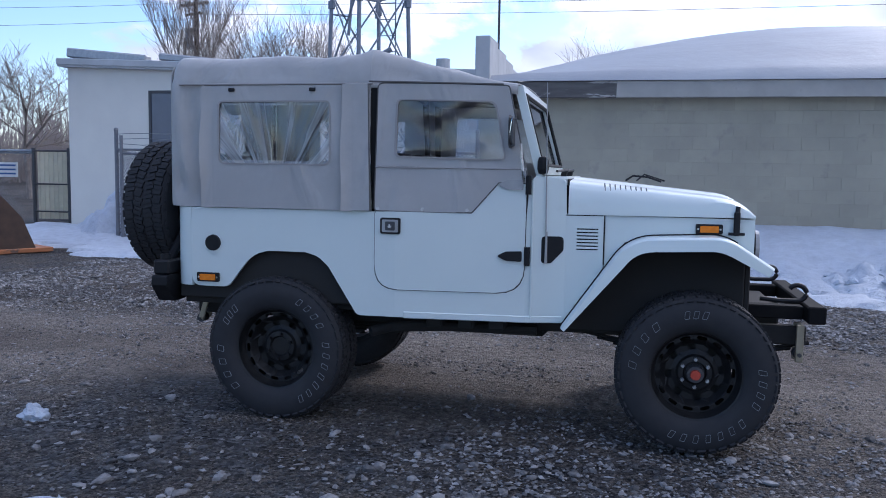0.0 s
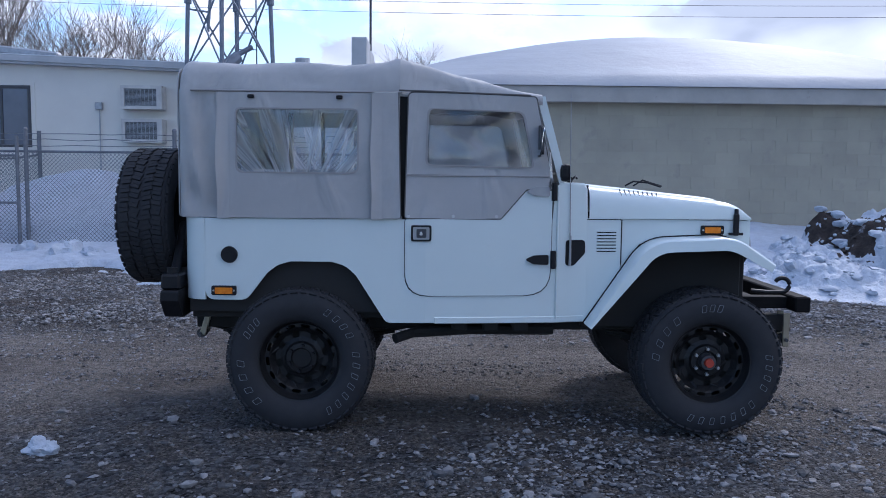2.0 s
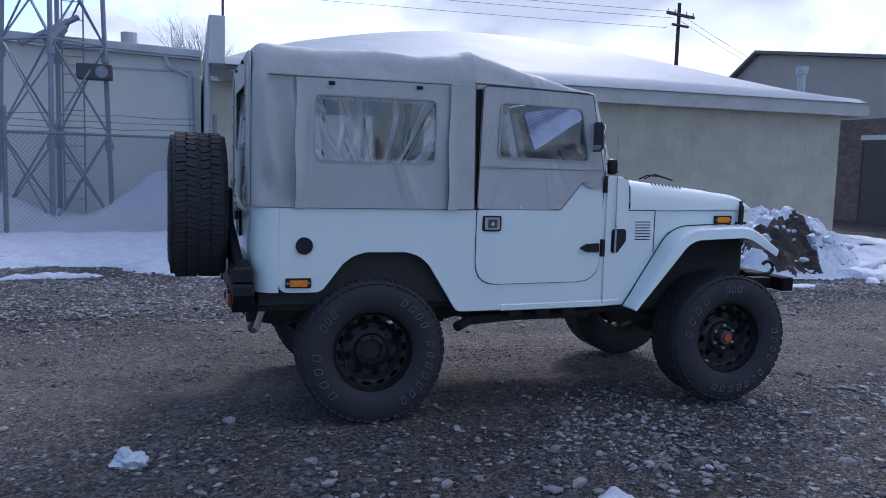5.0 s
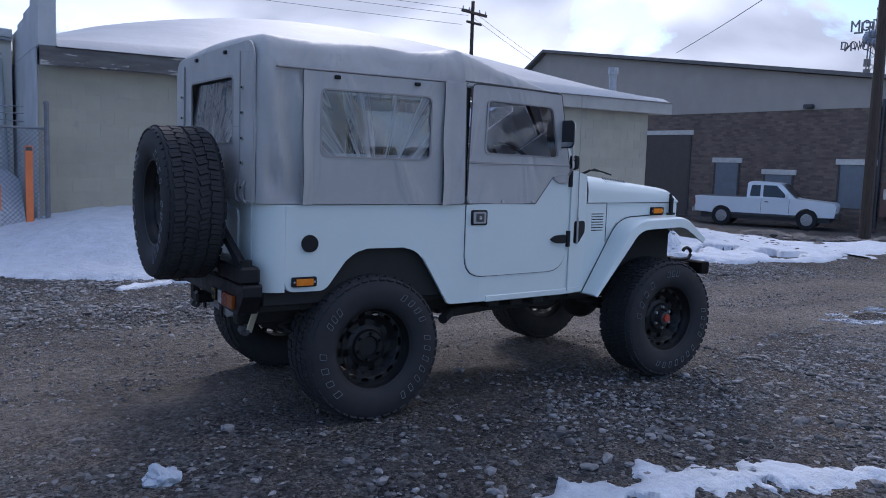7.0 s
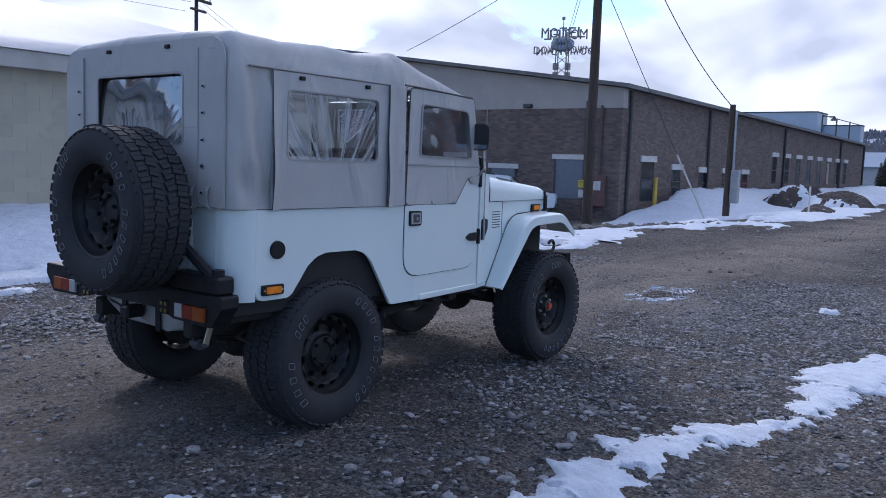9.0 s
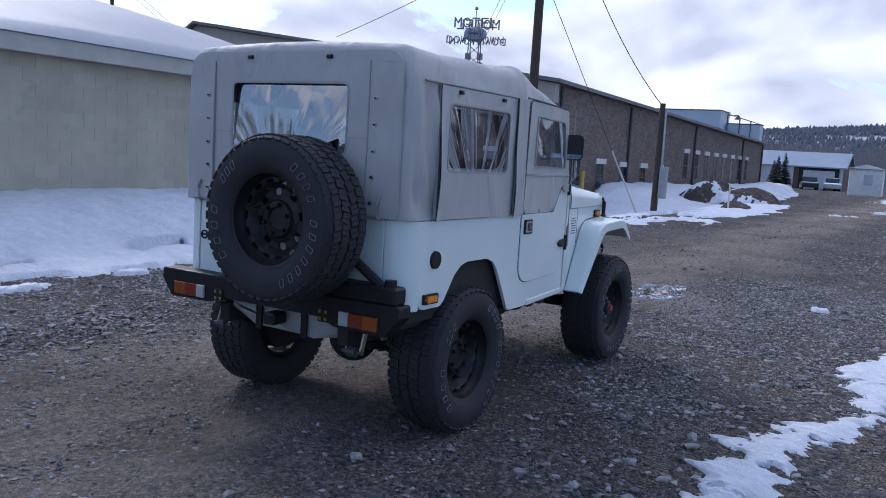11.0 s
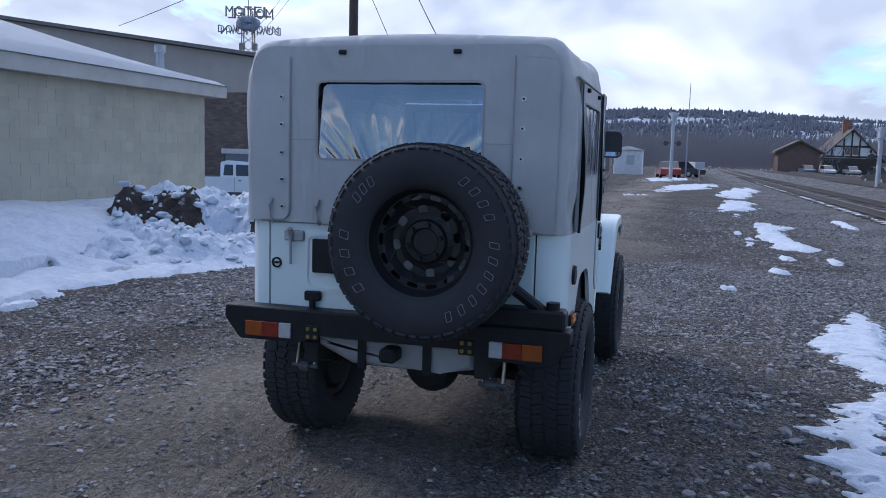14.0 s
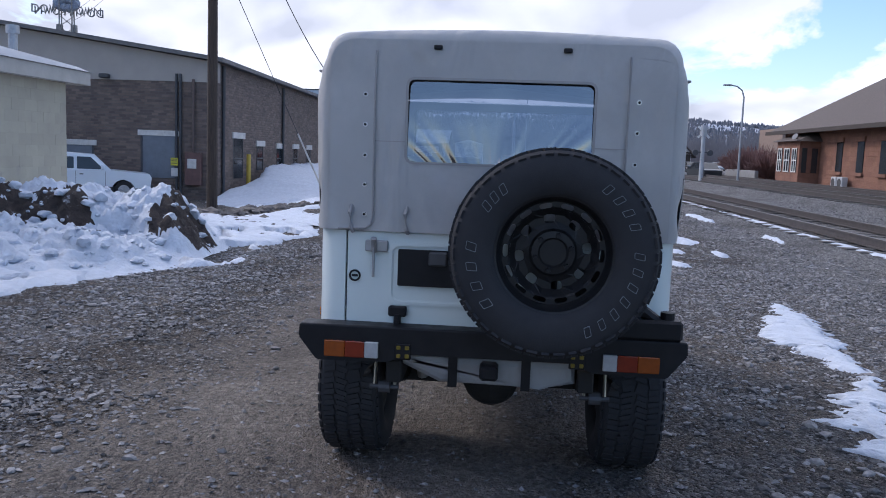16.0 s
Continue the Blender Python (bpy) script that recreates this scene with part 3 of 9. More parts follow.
def heap(x, y):
    """Ploughed heap of dirty snow at the building's end: a low front and a steep soiled step."""
    a = ((x - 5.6) / 3.0) ** 2 + ((y - 5.85) / 1.95) ** 2
    h = 0.78 * smooth(0.0, 0.75, 1 - a) * (0.92 + 0.35 * fbm(x, y, 0.6, 3, 4.0))
    h *= 0.52 + 0.48 * smooth(5.15, 5.65, x + 0.35 * fbm(x, y, 1.3, 3, 2.0)) * (1 - 0.35 * smooth(6.6, 8.2, x))
    if h <= 0:
        return -1
    return h + (0.13 * clod(x, y, 1.5, 1.7) + 0.10 * clod(x, y, 3.4, 4.7) + 0.06 * clod(x, y, 8.0, 9.1) + 0.05 * clod(x, y, 14.0, 2.2)) * smooth(0, 0.4, h) + 0.12 * fbm(x, y, 2.6, 6, 6.0) * smooth(0, 0.3, h)


def heap_soil(x, y):
    """Where the plough turned up soil: a band on the road side and the steep end, with snow left in its hollows."""
    d = max(1 - ((x - 5.32) / 0.42) ** 2 - ((y - 6.5) / 1.15) ** 2, 1 - ((x - 5.95) / 0.65) ** 2 - ((y - 4.5) / 0.42) ** 2)
    return d + 1.05 * fbm(x, y, 1.6, 6, 8.0) + 0.5 * fbm(x, y, 7.0, 3, 3.0) - 0.22


def bank_soil(x, y):
    """Specks of thrown soil on the snow beside the heap."""
    near = smooth(4.2, 5.4, x) * smooth(3.6, 4.6, y) * smooth(8.2, 6.5, y)
    return near > 0.05 and fbm(x * 0.8, y * 1.5, 3.4, 6, 31.0) > 0.86 - 0.34 * near


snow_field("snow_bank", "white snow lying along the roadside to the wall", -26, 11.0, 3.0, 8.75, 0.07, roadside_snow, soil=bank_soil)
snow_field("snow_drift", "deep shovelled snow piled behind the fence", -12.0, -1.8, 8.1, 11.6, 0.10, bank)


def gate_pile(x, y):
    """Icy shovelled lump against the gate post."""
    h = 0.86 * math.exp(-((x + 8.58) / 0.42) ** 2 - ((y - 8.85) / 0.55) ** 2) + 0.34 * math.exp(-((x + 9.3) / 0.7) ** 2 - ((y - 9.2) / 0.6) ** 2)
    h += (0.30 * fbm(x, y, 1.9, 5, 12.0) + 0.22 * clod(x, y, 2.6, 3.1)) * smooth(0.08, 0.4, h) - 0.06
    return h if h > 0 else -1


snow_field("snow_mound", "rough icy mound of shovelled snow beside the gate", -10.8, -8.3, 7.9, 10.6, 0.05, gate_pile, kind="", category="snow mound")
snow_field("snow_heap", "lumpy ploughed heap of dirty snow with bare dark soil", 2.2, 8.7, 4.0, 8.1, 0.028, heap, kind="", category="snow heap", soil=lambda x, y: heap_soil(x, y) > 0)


def scatter_clods(name, label, mat, n, seed, keep, category):
    rnd = random.Random(seed)
    bm = bmesh.new()
    for _ in range(n):
        x, y = rnd.uniform(2.6, 8.6), rnd.uniform(4.2, 7.6)
        h = heap(x, y)
        if not keep(x, y, h):
            continue
        r = 0.025 + 0.075 * rnd.random() ** 3
        vs = bmesh.ops.create_icosphere(bm, subdivisions=2, radius=r)["verts"]
        sx, sz = rnd.uniform(0.8, 1.5), rnd.uniform(0.5, 0.9)
        for v in vs:
            k = 1 + 0.42 * noise.fractal(v.co / r * 1.2 + Vector((x * 5, y * 5, 0)), 0.8, 2.2, 3)
            v.co = Vector((v.co.x * sx * k + x, v.co.y * k + y, v.co.z * sz * k + max(h, 0) + r * 0.25 + ground_z(x, y)))
    ob = part(name, bm, mat, None, smooth=True)
    tagged(ob, label, category, kind="stuff")


scatter_clods("snow_clods", "loose clods of ploughed snow on the heap", M_SNOW, 420, 3, lambda x, y, h: h > 0.05, "snow")
scatter_clods("soil_clods", "dark soil clods lying on the snow heap", M_SOIL, 120, 8, lambda x, y, h: h > 0.1 and heap_soil(x, y) > 0, "soil")


def verge_snow(x, y):
    """Thin strip beside the yard's end, over the sunken lot."""
    lo = lerp_table(x, [(8, 3.3), (10, 3.2), (14.3, 4.6), (18, 2.9), (22, 3.2), (30, 3.1), (36, 3.6), (40, 4.3), (46, 6.2), (60, 7.4), (72, 8.6), (76, 10.2)]) + 0.4 * fbm(x, y, 0.6, 5, 3.0)
    hi = lerp_table(x, [(8, 7.5), (11.5, 6.6), (14, 5.7), (19, 5.7), (22, 8.5), (26, 11.9), (70, 11.9), (76, 10.4)]) + 0.5 * fbm(x, y, 0.5, 4, 6.0)
    d = min(y - lo, hi - y)
    if d < 0 or (x < 24 and fbm(x * 0.5, y * 1.3, 0.9, 6, 12.0) > 0.12 - 0.30 * smooth(5.2, 6.6, y) * smooth(11, 13, x)):
        return -1
    if 1 - ((x - 24.6) / 1.9) ** 2 - ((y - 5.2) / 0.42) ** 2 + 1.2 * fbm(x, y, 1.1, 4, 8.0) > 0:
        return -1
    pile = (1.32 - 0.62 * smooth(40, 66, x)) * smooth(25.5, 33, x) * smooth(6.2, 11.5, y) + 0.10 * smooth(24, 30, x) * fbm(x, y, 0.8, 4, 9.0) * smooth(9.5, 11.5, y)
    return 0.02 + (0.05 + 0.06 * smooth(20, 26, x)) * smooth(0, 1.2, d) + pile * smooth(0, 1.0, d) + 0.05 * fbm(x, y, 1.5, 4, 2.0) * smooth(0, .6, d)


snow_field("snow_strip", "thin broken snow along the road verge", 10.6, 76, 1.8, 11.74, 0.16, verge_snow)


def patch(cx, cy, rx, ry, turn, seed, thick=0.05):
    c, s = math.cos(turn), math.sin(turn)

    def h(x, y):
        u, v = (x - cx) * c + (y - cy) * s, -(x - cx) * s + (y - cy) * c
        d = 1 - math.sqrt((u / rx) ** 2 + (v / ry) ** 2) + 0.25 * fbm(x, y, 1.5 / max(ry, 0.30), 6, seed) + (0.35 * sun_cups(x * 0.5, y * 0.5, seed) if rx > 0.5 else 0.1) - 0.04
        if rx > 2.0:
            d -= 0.55 * smooth(0.02, 0.22, fbm(x * 0.45, y * 1.9, 1.0, 5, seed + 3.0))
        if d < 0:
            return d * 0.1
        return thick * smooth(0, 0.35, d) * (1 + 0.8 * fbm(x, y, 7, 4, seed)) + 0.006
    return h


PATCH_HI = [(-2.2, -2.22), (-1.8, -2.14), (-1.1, -2.03), (-0.3, -1.99), (0.0, -2.18), (0.25, -2.14), (0.42, -2.36), (0.75, -2.58), (1.3, -2.52), (1.55, -2.40), (2.2, -2.30), (2.6, -2.45), (3.9, -2.92), (4.1, -3.0)]
PATCH_LO = [(-2.2, -2.24), (-1.5, -2.42), (-0.3, -2.48), (0.4, -2.74), (1.0, -2.86), (2.2, -3.0), (3.4, -3.2), (4.1, -3.02)]


def sun_cups(x, y, seed):
    """Ragged streaks that the low sun melts into a snow edge."""
    u, v = x * 0.88 - y * 0.47, x * 0.47 + y * 0.88
    return fbm(u * 7.0, v * 2.0, 1.0, 4, seed)


def near_patch(x, y):
    hi, lo = lerp_table(x, PATCH_HI), lerp_table(x, PATCH_LO)
    if not -2.3 < x < 4.2:
        return -1
    d = min(hi - y, y - lo) + 0.13 * sun_cups(x, y, 3.0) - 0.03
    if d < 0 or (d < 0.16 and sun_cups(x, y, 8.0) > 0.42):
        return -1
    return 0.006 + 0.030 * smooth(0, 0.14, d) * (1 + 0.55 * sun_cups(x, y, 5.0))


snow_field("snow_patch", "long melting snow patch with ragged edges on gravel", -2.4, 4.3, -3.6, -1.6, 0.022, near_patch, kind="", category="snow patch")
PATCHES = [(12.6, -3.1, 4.5, 0.62, -0.03, 4.0), (24.9, -3.05, 5.2, 0.62, -0.05, 6.0),
           (5.15, -1.82, 0.13, 0.1, 0, 7.0), (7.2, -2.6, 0.2, 0.12, 0.3, 8.0), (37, -3.6, 5.5, 0.8, -0.08, 9.0), (47, -1.6, 9, 1.2, -0.16, 23.0), (66, 0.2, 8, 1.6, -0.12, 25.0), (43, -4.4, 6, 0.7, -0.05, 27.0), (8.9, -3.6, 0.5, 0.10, 0.0, 28.0), (31.8, 0.85, 2.4, 0.10, -0.95, 44.0), (0.88, 4.68, 0.24, 0.10, 0.1, 12.0), (-0.62, 4.42, 0.55, 0.12, 0.1, 13.0), (12, -5.4, 0.8, 0.10, 0.0, 14.0), (18, -5.2, 1.5, 0.14, 0.0, 15.0), (9.0, -2.9, 0.3, 0.12, 0.2, 16.0), (13.6, -2.4, 0.4, 0.12, 0.0, 17.0), (-1.2, 4.3, 0.35, 0.12, 0.3, 18.0), (-3.6, 5.2, 0.5, 0.14, 0.2, 19.0)]
for cx, cy, rx, ry, tn, sd in PATCHES:
    big = rx > 0.5
    tall = 0.05 if big else 0.035
    snow_field("snow_patch", "melting snow patch with ragged edges on gravel" if big else "small lump of melting snow on gravel", cx - rx * 1.7, cx + rx * 1.7, cy - ry * 2.1 - rx * 0.15, cy + ry * 2.1 + rx * 0.15, 0.035 if rx < 3 and cx < 6 else (0.09 if cx < 30 else 0.2), patch(cx, cy, rx, ry, tn, sd, tall), kind="", category="snow patch")


def build_snow_lump():
    bm = bmesh.new()
    bmesh.ops.create_icosphere(bm, subdivisions=4, radius=0.064)
    for v in bm.verts:
        n = v.co.normalized()
        v.co *= 1 + 0.42 * noise.fractal(n * 1.6 + Vector((3, 1, 4)), 0.9, 2.1, 5)
        v.co.x *= 1.15
        v.co.z *= 0.85
    ob = part("snow_lump", bm, M_SNOW, None, smooth=True)
    ob.location = (-2.384, -1.2, 0.03)
    tagged(ob, "fist-sized lump of white snow lying on dirt", "snow lump")



build_snow_lump()


def build_snow_block(x, y, r, seed):
    bm = bmesh.new()
    bmesh.ops.create_icosphere(bm, subdivisions=3, radius=r)
    for v in bm.verts:
        n = v.co.normalized()
        v.co *= 1 + 0.55 * noise.fractal(n * 1.4 + Vector((seed, 1, 4)), 0.9, 2.1, 5)
        v.co.z *= 0.8
    ob = part("snow_block", bm, M_SNOW, None)
    ob.location = (x, y, r * 0.4 + 0.02)
    tagged(ob, "broken block of dirty snow before the fence", "snow block", "snow blocks before the fence")


for x, y, r, sd in ((-6.75, 7.75, 0.21, 2.0), (-6.05, 7.5, 0.24, 5.0), (-5.6, 7.4, 0.18, 8.0)):
    build_snow_block(x, y, r, sd)

# ---- block building with the domed, snow-covered roof ----
def build_block_building():
    b = thing("block_building", "low tan concrete block building under a snow-covered domed roof", "building", kind="structure")
    for x0, x1, y0, y1 in ((-1.72, 10.553, 8.726, 8.92), (10.36, 10.553, 8.92, 22.0), (-1.72, 10.36, 21.8, 22.0), (-1.72, -1.52, 8.92, 21.8)):
        bm = bmesh.new()
        box(bm, x0, x1, y0, y1, -0.6, 2.62)
        part("wall", bm, M_BLOCK, b, "tan painted concrete block")
    for x0, x1, mt, lb in ((0.52, 11.0, M_FASCIA, "pale weathered fascia board"), (-1.72, 0.518, M_PEEL, "dark fascia board with peeling paint")):
        bm = bmesh.new()
        box(bm, x0, x1, 8.44, 8.50, 2.60, 2.86, 0.008)
        part("fascia", bm, mt, b, lb)
    bm = bmesh.new()
    box(bm, 10.94, 11.0, 8.502, 22.4, 2.60, 2.86, 0.008)
    part("fascia", bm, M_FASCIA, b, "pale weathered fascia board")
    bm = bmesh.new()
    box(bm, -1.45, 10.94, 8.5, 22.4, 2.62, 2.655)
    part("soffit", bm, M_TRIMW, b)
    verts, faces = [], []
    xs = [-1.5 + 12.56 * i / 70 for i in range(71)]
    ys = [8.40 + 14.0 * j / 60 for j in range(61)]
    for y in ys:
        for x in xs:
            fy = math.sin(math.pi * min(1, max(0, (y - 8.40) / 13.2)))
            fx = math.sin(math.pi * min(1, max(0, (x + 1.9) / 13.0))) ** 0.55
            edge = min(smooth(8.40, 8.52, y), smooth(11.08, 10.95, x))
            verts.append((x, y, 2.862 + 1.60 * fy * fx + 0.09 * edge + 0.02 * fbm(x, y, 0.5, 3, 4.0) * edge))
    for j in range(60):
        for i in range(70):
            a = j * 71 + i
            faces.append((a, a + 1, a + 72, a + 71))
    mesh_part("roof_snow", verts, faces, M_SNOW_ROOF, b, "thick smooth snow with its shade in the grey colour", smooth=True)
    bm = bmesh.new()
    for i in range(8):
        y = 8.45 + i * 0.9
        top = 3.60 - 0.07 * i if i < 4 else 3.22 - 0.03 * i
        box(bm, -1.745, -1.50, y, y + 0.9, 2.865, top, 0.01)
    box(bm, -1.745, -1.722, 8.74, 15.6, -0.3, 2.863)
    part("parapet", bm, M_PARAPET, b, "pale grey stepped parapet wall and end pilaster")
    bm = bmesh.new()
    rod(bm, (10.28, 9.61, 2.9), (10.28, 9.61, 3.55), 0.085, n=12)
    rod(bm, (10.28, 9.61, 3.5), (10.28, 9.61, 3.66), 0.12, n=12)
    part("flue", bm, M_GALV, b, "galvanised flue pipe with a slotted cap")
    bm = bmesh.new()
    rod(bm, (-1.5, 9.3, 3.5), (-1.5, 9.3, 4.8), 0.02, n=6)
    part("mast", bm, M_DKSTEEL, b)
    return b


BLOCKHOUSE = build_block_building()


# ---- long pale building ----
def build_long_building():
    b = thing("long_building", "long low pale stucco building with snow on its flat roof", "building", kind="structure")
    y0 = 11.6

    def fall(bm):
        for v in bm.verts:
            if v.co.z > 3:
                v.co.z -= 0.037 * (v.co.x + 11.0)
    for xa, xb, ya, yb in ((-11.62, -1.8, 0, 0.2), (-11.62, -11.42, 0.2, 9), (-11.42, -1.8, 8.8, 9), (-2.0, -1.8, 0.2, 8.8)):
        bm = bmesh.new()
        box(bm, xa, xb, y0 + ya, y0 + yb, -0.3, 3.56)
        fall(bm)
        part("wall", bm, M_SHED, b)
    bm = bmesh.new()
    box(bm, -11.75, -1.8, y0 - 0.18, y0 + 9, 3.56, 3.64)
    box(bm, -11.75, -1.8, y0 - 0.22, y0 - 0.16, 3.60, 3.74, 0.01)
    fall(bm)
    part("eave", bm, M_PARAPET, b, "pale metal eave and gutter")
    bm = bmesh.new()
    box(bm, -11.7, -1.8, y0 - 0.1, y0 + 9, 3.642, 3.76, 0.03)
    fall(bm)
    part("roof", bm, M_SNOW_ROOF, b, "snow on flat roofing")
    bm = bmesh.new()
    box(bm, -11.7, -9.7, y0 + 0.05, y0 + 0.3, 3.74, 3.95, 0.03, m=Matrix.Translation((-10.7, 0, 3.8)) @ pose(0, 0, 0, 0, 3.5, 0) @ Matrix.Translation((10.7, 0, -3.8)))
    box(bm, -9.4, -7.9, y0 + 0.05, y0 + 0.3, 3.74, 3.90, 0.03, m=Matrix.Translation((-8.7, 0, 3.8)) @ pose(0, 0, 0, 0, 4, 0) @ Matrix.Translation((8.7, 0, -3.8)))
    fall(bm)
    part("roof_flashing", bm, M_GALV, b, "curled up metal roof flashing")
    # window, two leaves
    w = thing("window_1", "two-pane sliding window in a dark frame", "window", kind="structure")
    bm = bmesh.new()
    ring_plate(bm, rect(-9.60, -8.42, 1.84, 3.06), rect(-9.54, -8.48, 1.90, 3.0), y0 - 0.03, y0 + 0.02)
    box(bm, -9.03, -8.98, y0 - 0.025, y0 + 0.02, 1.90, 3.0)
    part("window_frame", bm, M_DKSTEEL, w, "dark bronze sash frame")
    bm = bmesh.new()
    ring_plate(bm, rect(-9.66, -8.34, 1.80, 3.12), rect(-9.60, -8.42, 1.84, 3.06), y0 - 0.02, y0 + 0.02)
    part("casing", bm, M_SHED, w)
    M_SHEDPANE = material("dusty_blue_pane", (0.115, 0.13, 0.175), 0.22, color2=(0.085, 0.095, 0.13), scale=1.6)
    for xa, xb in ((-9.54, -9.03), (-8.98, -8.48)):
        bm = bmesh.new()
        box(bm, xa, xb, y0 - 0.01, y0 - 0.004, 1.90, 3.0)
        part("pane", bm, M_SHEDPANE, w)
    for zc in (2.83, 2.18):
        a = thing("air_conditioner", "white through-wall air conditioner with a dark grille", "air conditioner", "air conditioners on the wall")
        bm = bmesh.new()
        ring_plate(bm, rect(-6.54, -5.74, zc - .23, zc + .23), rect(-6.47, -5.84, zc - .17, zc + .17), y0 - 0.30, y0)
        part("case", bm, M_TRIMW, a, "white sheet metal case")
        bm = bmesh.new()
        box(bm, -6.48, -5.82, y0 - 0.25, y0 - 0.01, zc - .18, zc + .18)
        part("core", bm, M_DKSTEEL, a)
        bm = bmesh.new()
        for i in range(16):
            z = zc - .165 + i * 0.022
            box(bm, -6.47, -5.84, y0 - 0.275, y0 - 0.262, z, z + 0.009)
        for i in range(9):
            x = -6.46 + i * 0.077
            box(bm, x, x + 0.008, y0 - 0.285, y0 - 0.276, zc - .17, zc + .17)
        part("grille", bm, M_GALV, a)
    bx = thing("junction_box", "small grey electrical box with conduit on the wall", "electrical box")
    bm = bmesh.new()
    box(bm, -7.13, -6.99, y0 - 0.09, y0, 2.60, 2.74, 0.01)
    part("case", bm, M_GALV, bx)
    bm = bmesh.new()
    rod(bm, (-7.06, y0 - 0.03, 2.6), (-7.06, y0 - 0.03, 0.3), 0.012)
    part("conduit", bm, M_GALV, bx)
    bm = bmesh.new()
    tube(bm, [(-2.45, y0 - 0.15, 3.26), (-2.4, y0 - 0.12, 3.1), (-2.0, y0 - 0.08, 2.9), (-1.9, y0 - 0.08, 0.3)], 0.05, 8)
    box(bm, -4.2, -1.95, y0 - 0.02, y0 + 0.01, 2.98, 3.02)
    rod(bm, (-3.1, y0 + 0.5, 3.3), (-3.1, y0 + 0.5, 3.72), 0.15, n=12)
    part("downpipe", bm, M_PARAPET, b)
    return b


build_long_building()


# ---- lattice tower ----
M_TOWER = material("dull_tower_steel", (0.24, 0.265, 0.31), 0.6, 0.2, color2=(0.18, 0.20, 0.235), scale=7)


def build_tower():
    t = thing("lattice_tower", "tall galvanised steel lattice mast with bolted cross braces", "tower")
    c = Vector((-4.2, 10.5, 0))
    H = 16.0

    def leg(k, z):
        a = math.pi * (0.5 * k - 0.5) + 0.06
        r = 0.90 - 0.033 * z
        return c + Vector((math.cos(a) * r, math.sin(a) * r, z))
    for k in range(4):
        bm = bmesh.new()
        rod(bm, leg(k, 0.0), leg(k, H), 0.042, 0.034, 8)
        for i in range(11):
            p = leg(k, 0.05 + i * 1.5)
            rod(bm, p - Vector((0, 0, 0.07)), p + Vector((0, 0, 0.07)), 0.07, n=8)
        part("leg", bm, M_TOWER, t)
    for k in range(4):
        for i in range(10):
            z0, z1 = 0.25 + i * 1.5, 1.75 + i * 1.5
            bm = bmesh.new()
            for a, b_ in ((leg(k, z0), leg((k + 1) % 4, z1)), (leg((k + 1) % 4, z0), leg(k, z1))):
                rod(bm, a, b_, 0.019, n=5)
            part("cross_brace", bm, M_TOWER, t)
            bm = bmesh.new()
            rod(bm, leg(k, z0), leg((k + 1) % 4, z0), 0.017, n=5)
            part("girt", bm, M_TOWER, t)
    bm = bmesh.new()
    lx = c + Vector((0.25, 0.42, 0))
    for s in (-0.17, 0.17):
        rod(bm, lx + Vector((s, 0, 0.1)), lx + Vector((s, -0.25, H)), 0.014, n=6)
    for i in range(50):
        z = 0.3 + i * 0.31
        yy = -0.25 * z / H
        rod(bm, lx + Vector((-0.17, yy, z)), lx + Vector((0.17, yy, z)), 0.009, n=5)
    part("ladder", bm, M_TOWER, t)
    bm = bmesh.new()
    rod(bm, c + Vector((-0.5, -0.1, 3.2)), c + Vector((0.35, 0.3, 3.75)), 0.05, n=8)
    rod(bm, c + Vector((-0.1, 0.0, 3.3)), c + Vector((0.1, 0.2, 3.55)), 0.12, n=8)
    part("antenna_bracket", bm, M_TOWER, t)
    bm = bmesh.new()
    box(bm, -3.84, -3.28, 10.28, 10.58, 2.67, 2.93, 0.015)
    cab = part("equipment_box", bm, M_DKSTEEL, t, "dark ventilated equipment box")
    bm = bmesh.new()
    rod(bm, (-3.44, 10.28, 2.80), (-3.44, 10.262, 2.80), 0.10, n=16)
    part("fan_grille", bm, M_TOWER, cab)
    for k, (dx, dz) in enumerate(((-0.35, 4.3), (0.2, 4.6), (0.05, 5.2))):
        bm = bmesh.new()
        rod(bm, c + Vector((dx, -0.2, dz - 0.35)), c + Vector((dx + 0.05, -0.15, dz + 0.35)), 0.03, n=6)
        rod(bm, c + Vector((dx, -0.2, dz)), c + Vector((dx - 0.4, 0.1, dz + 0.1)), 0.018, n=5)
        part("antenna", bm, M_TOWER, t)
    return t


build_tower()


M_FENCE = material("weathered_fence_steel", (0.20, 0.21, 0.235), 0.6, 0.3, color2=(0.14, 0.145, 0.16), scale=9)


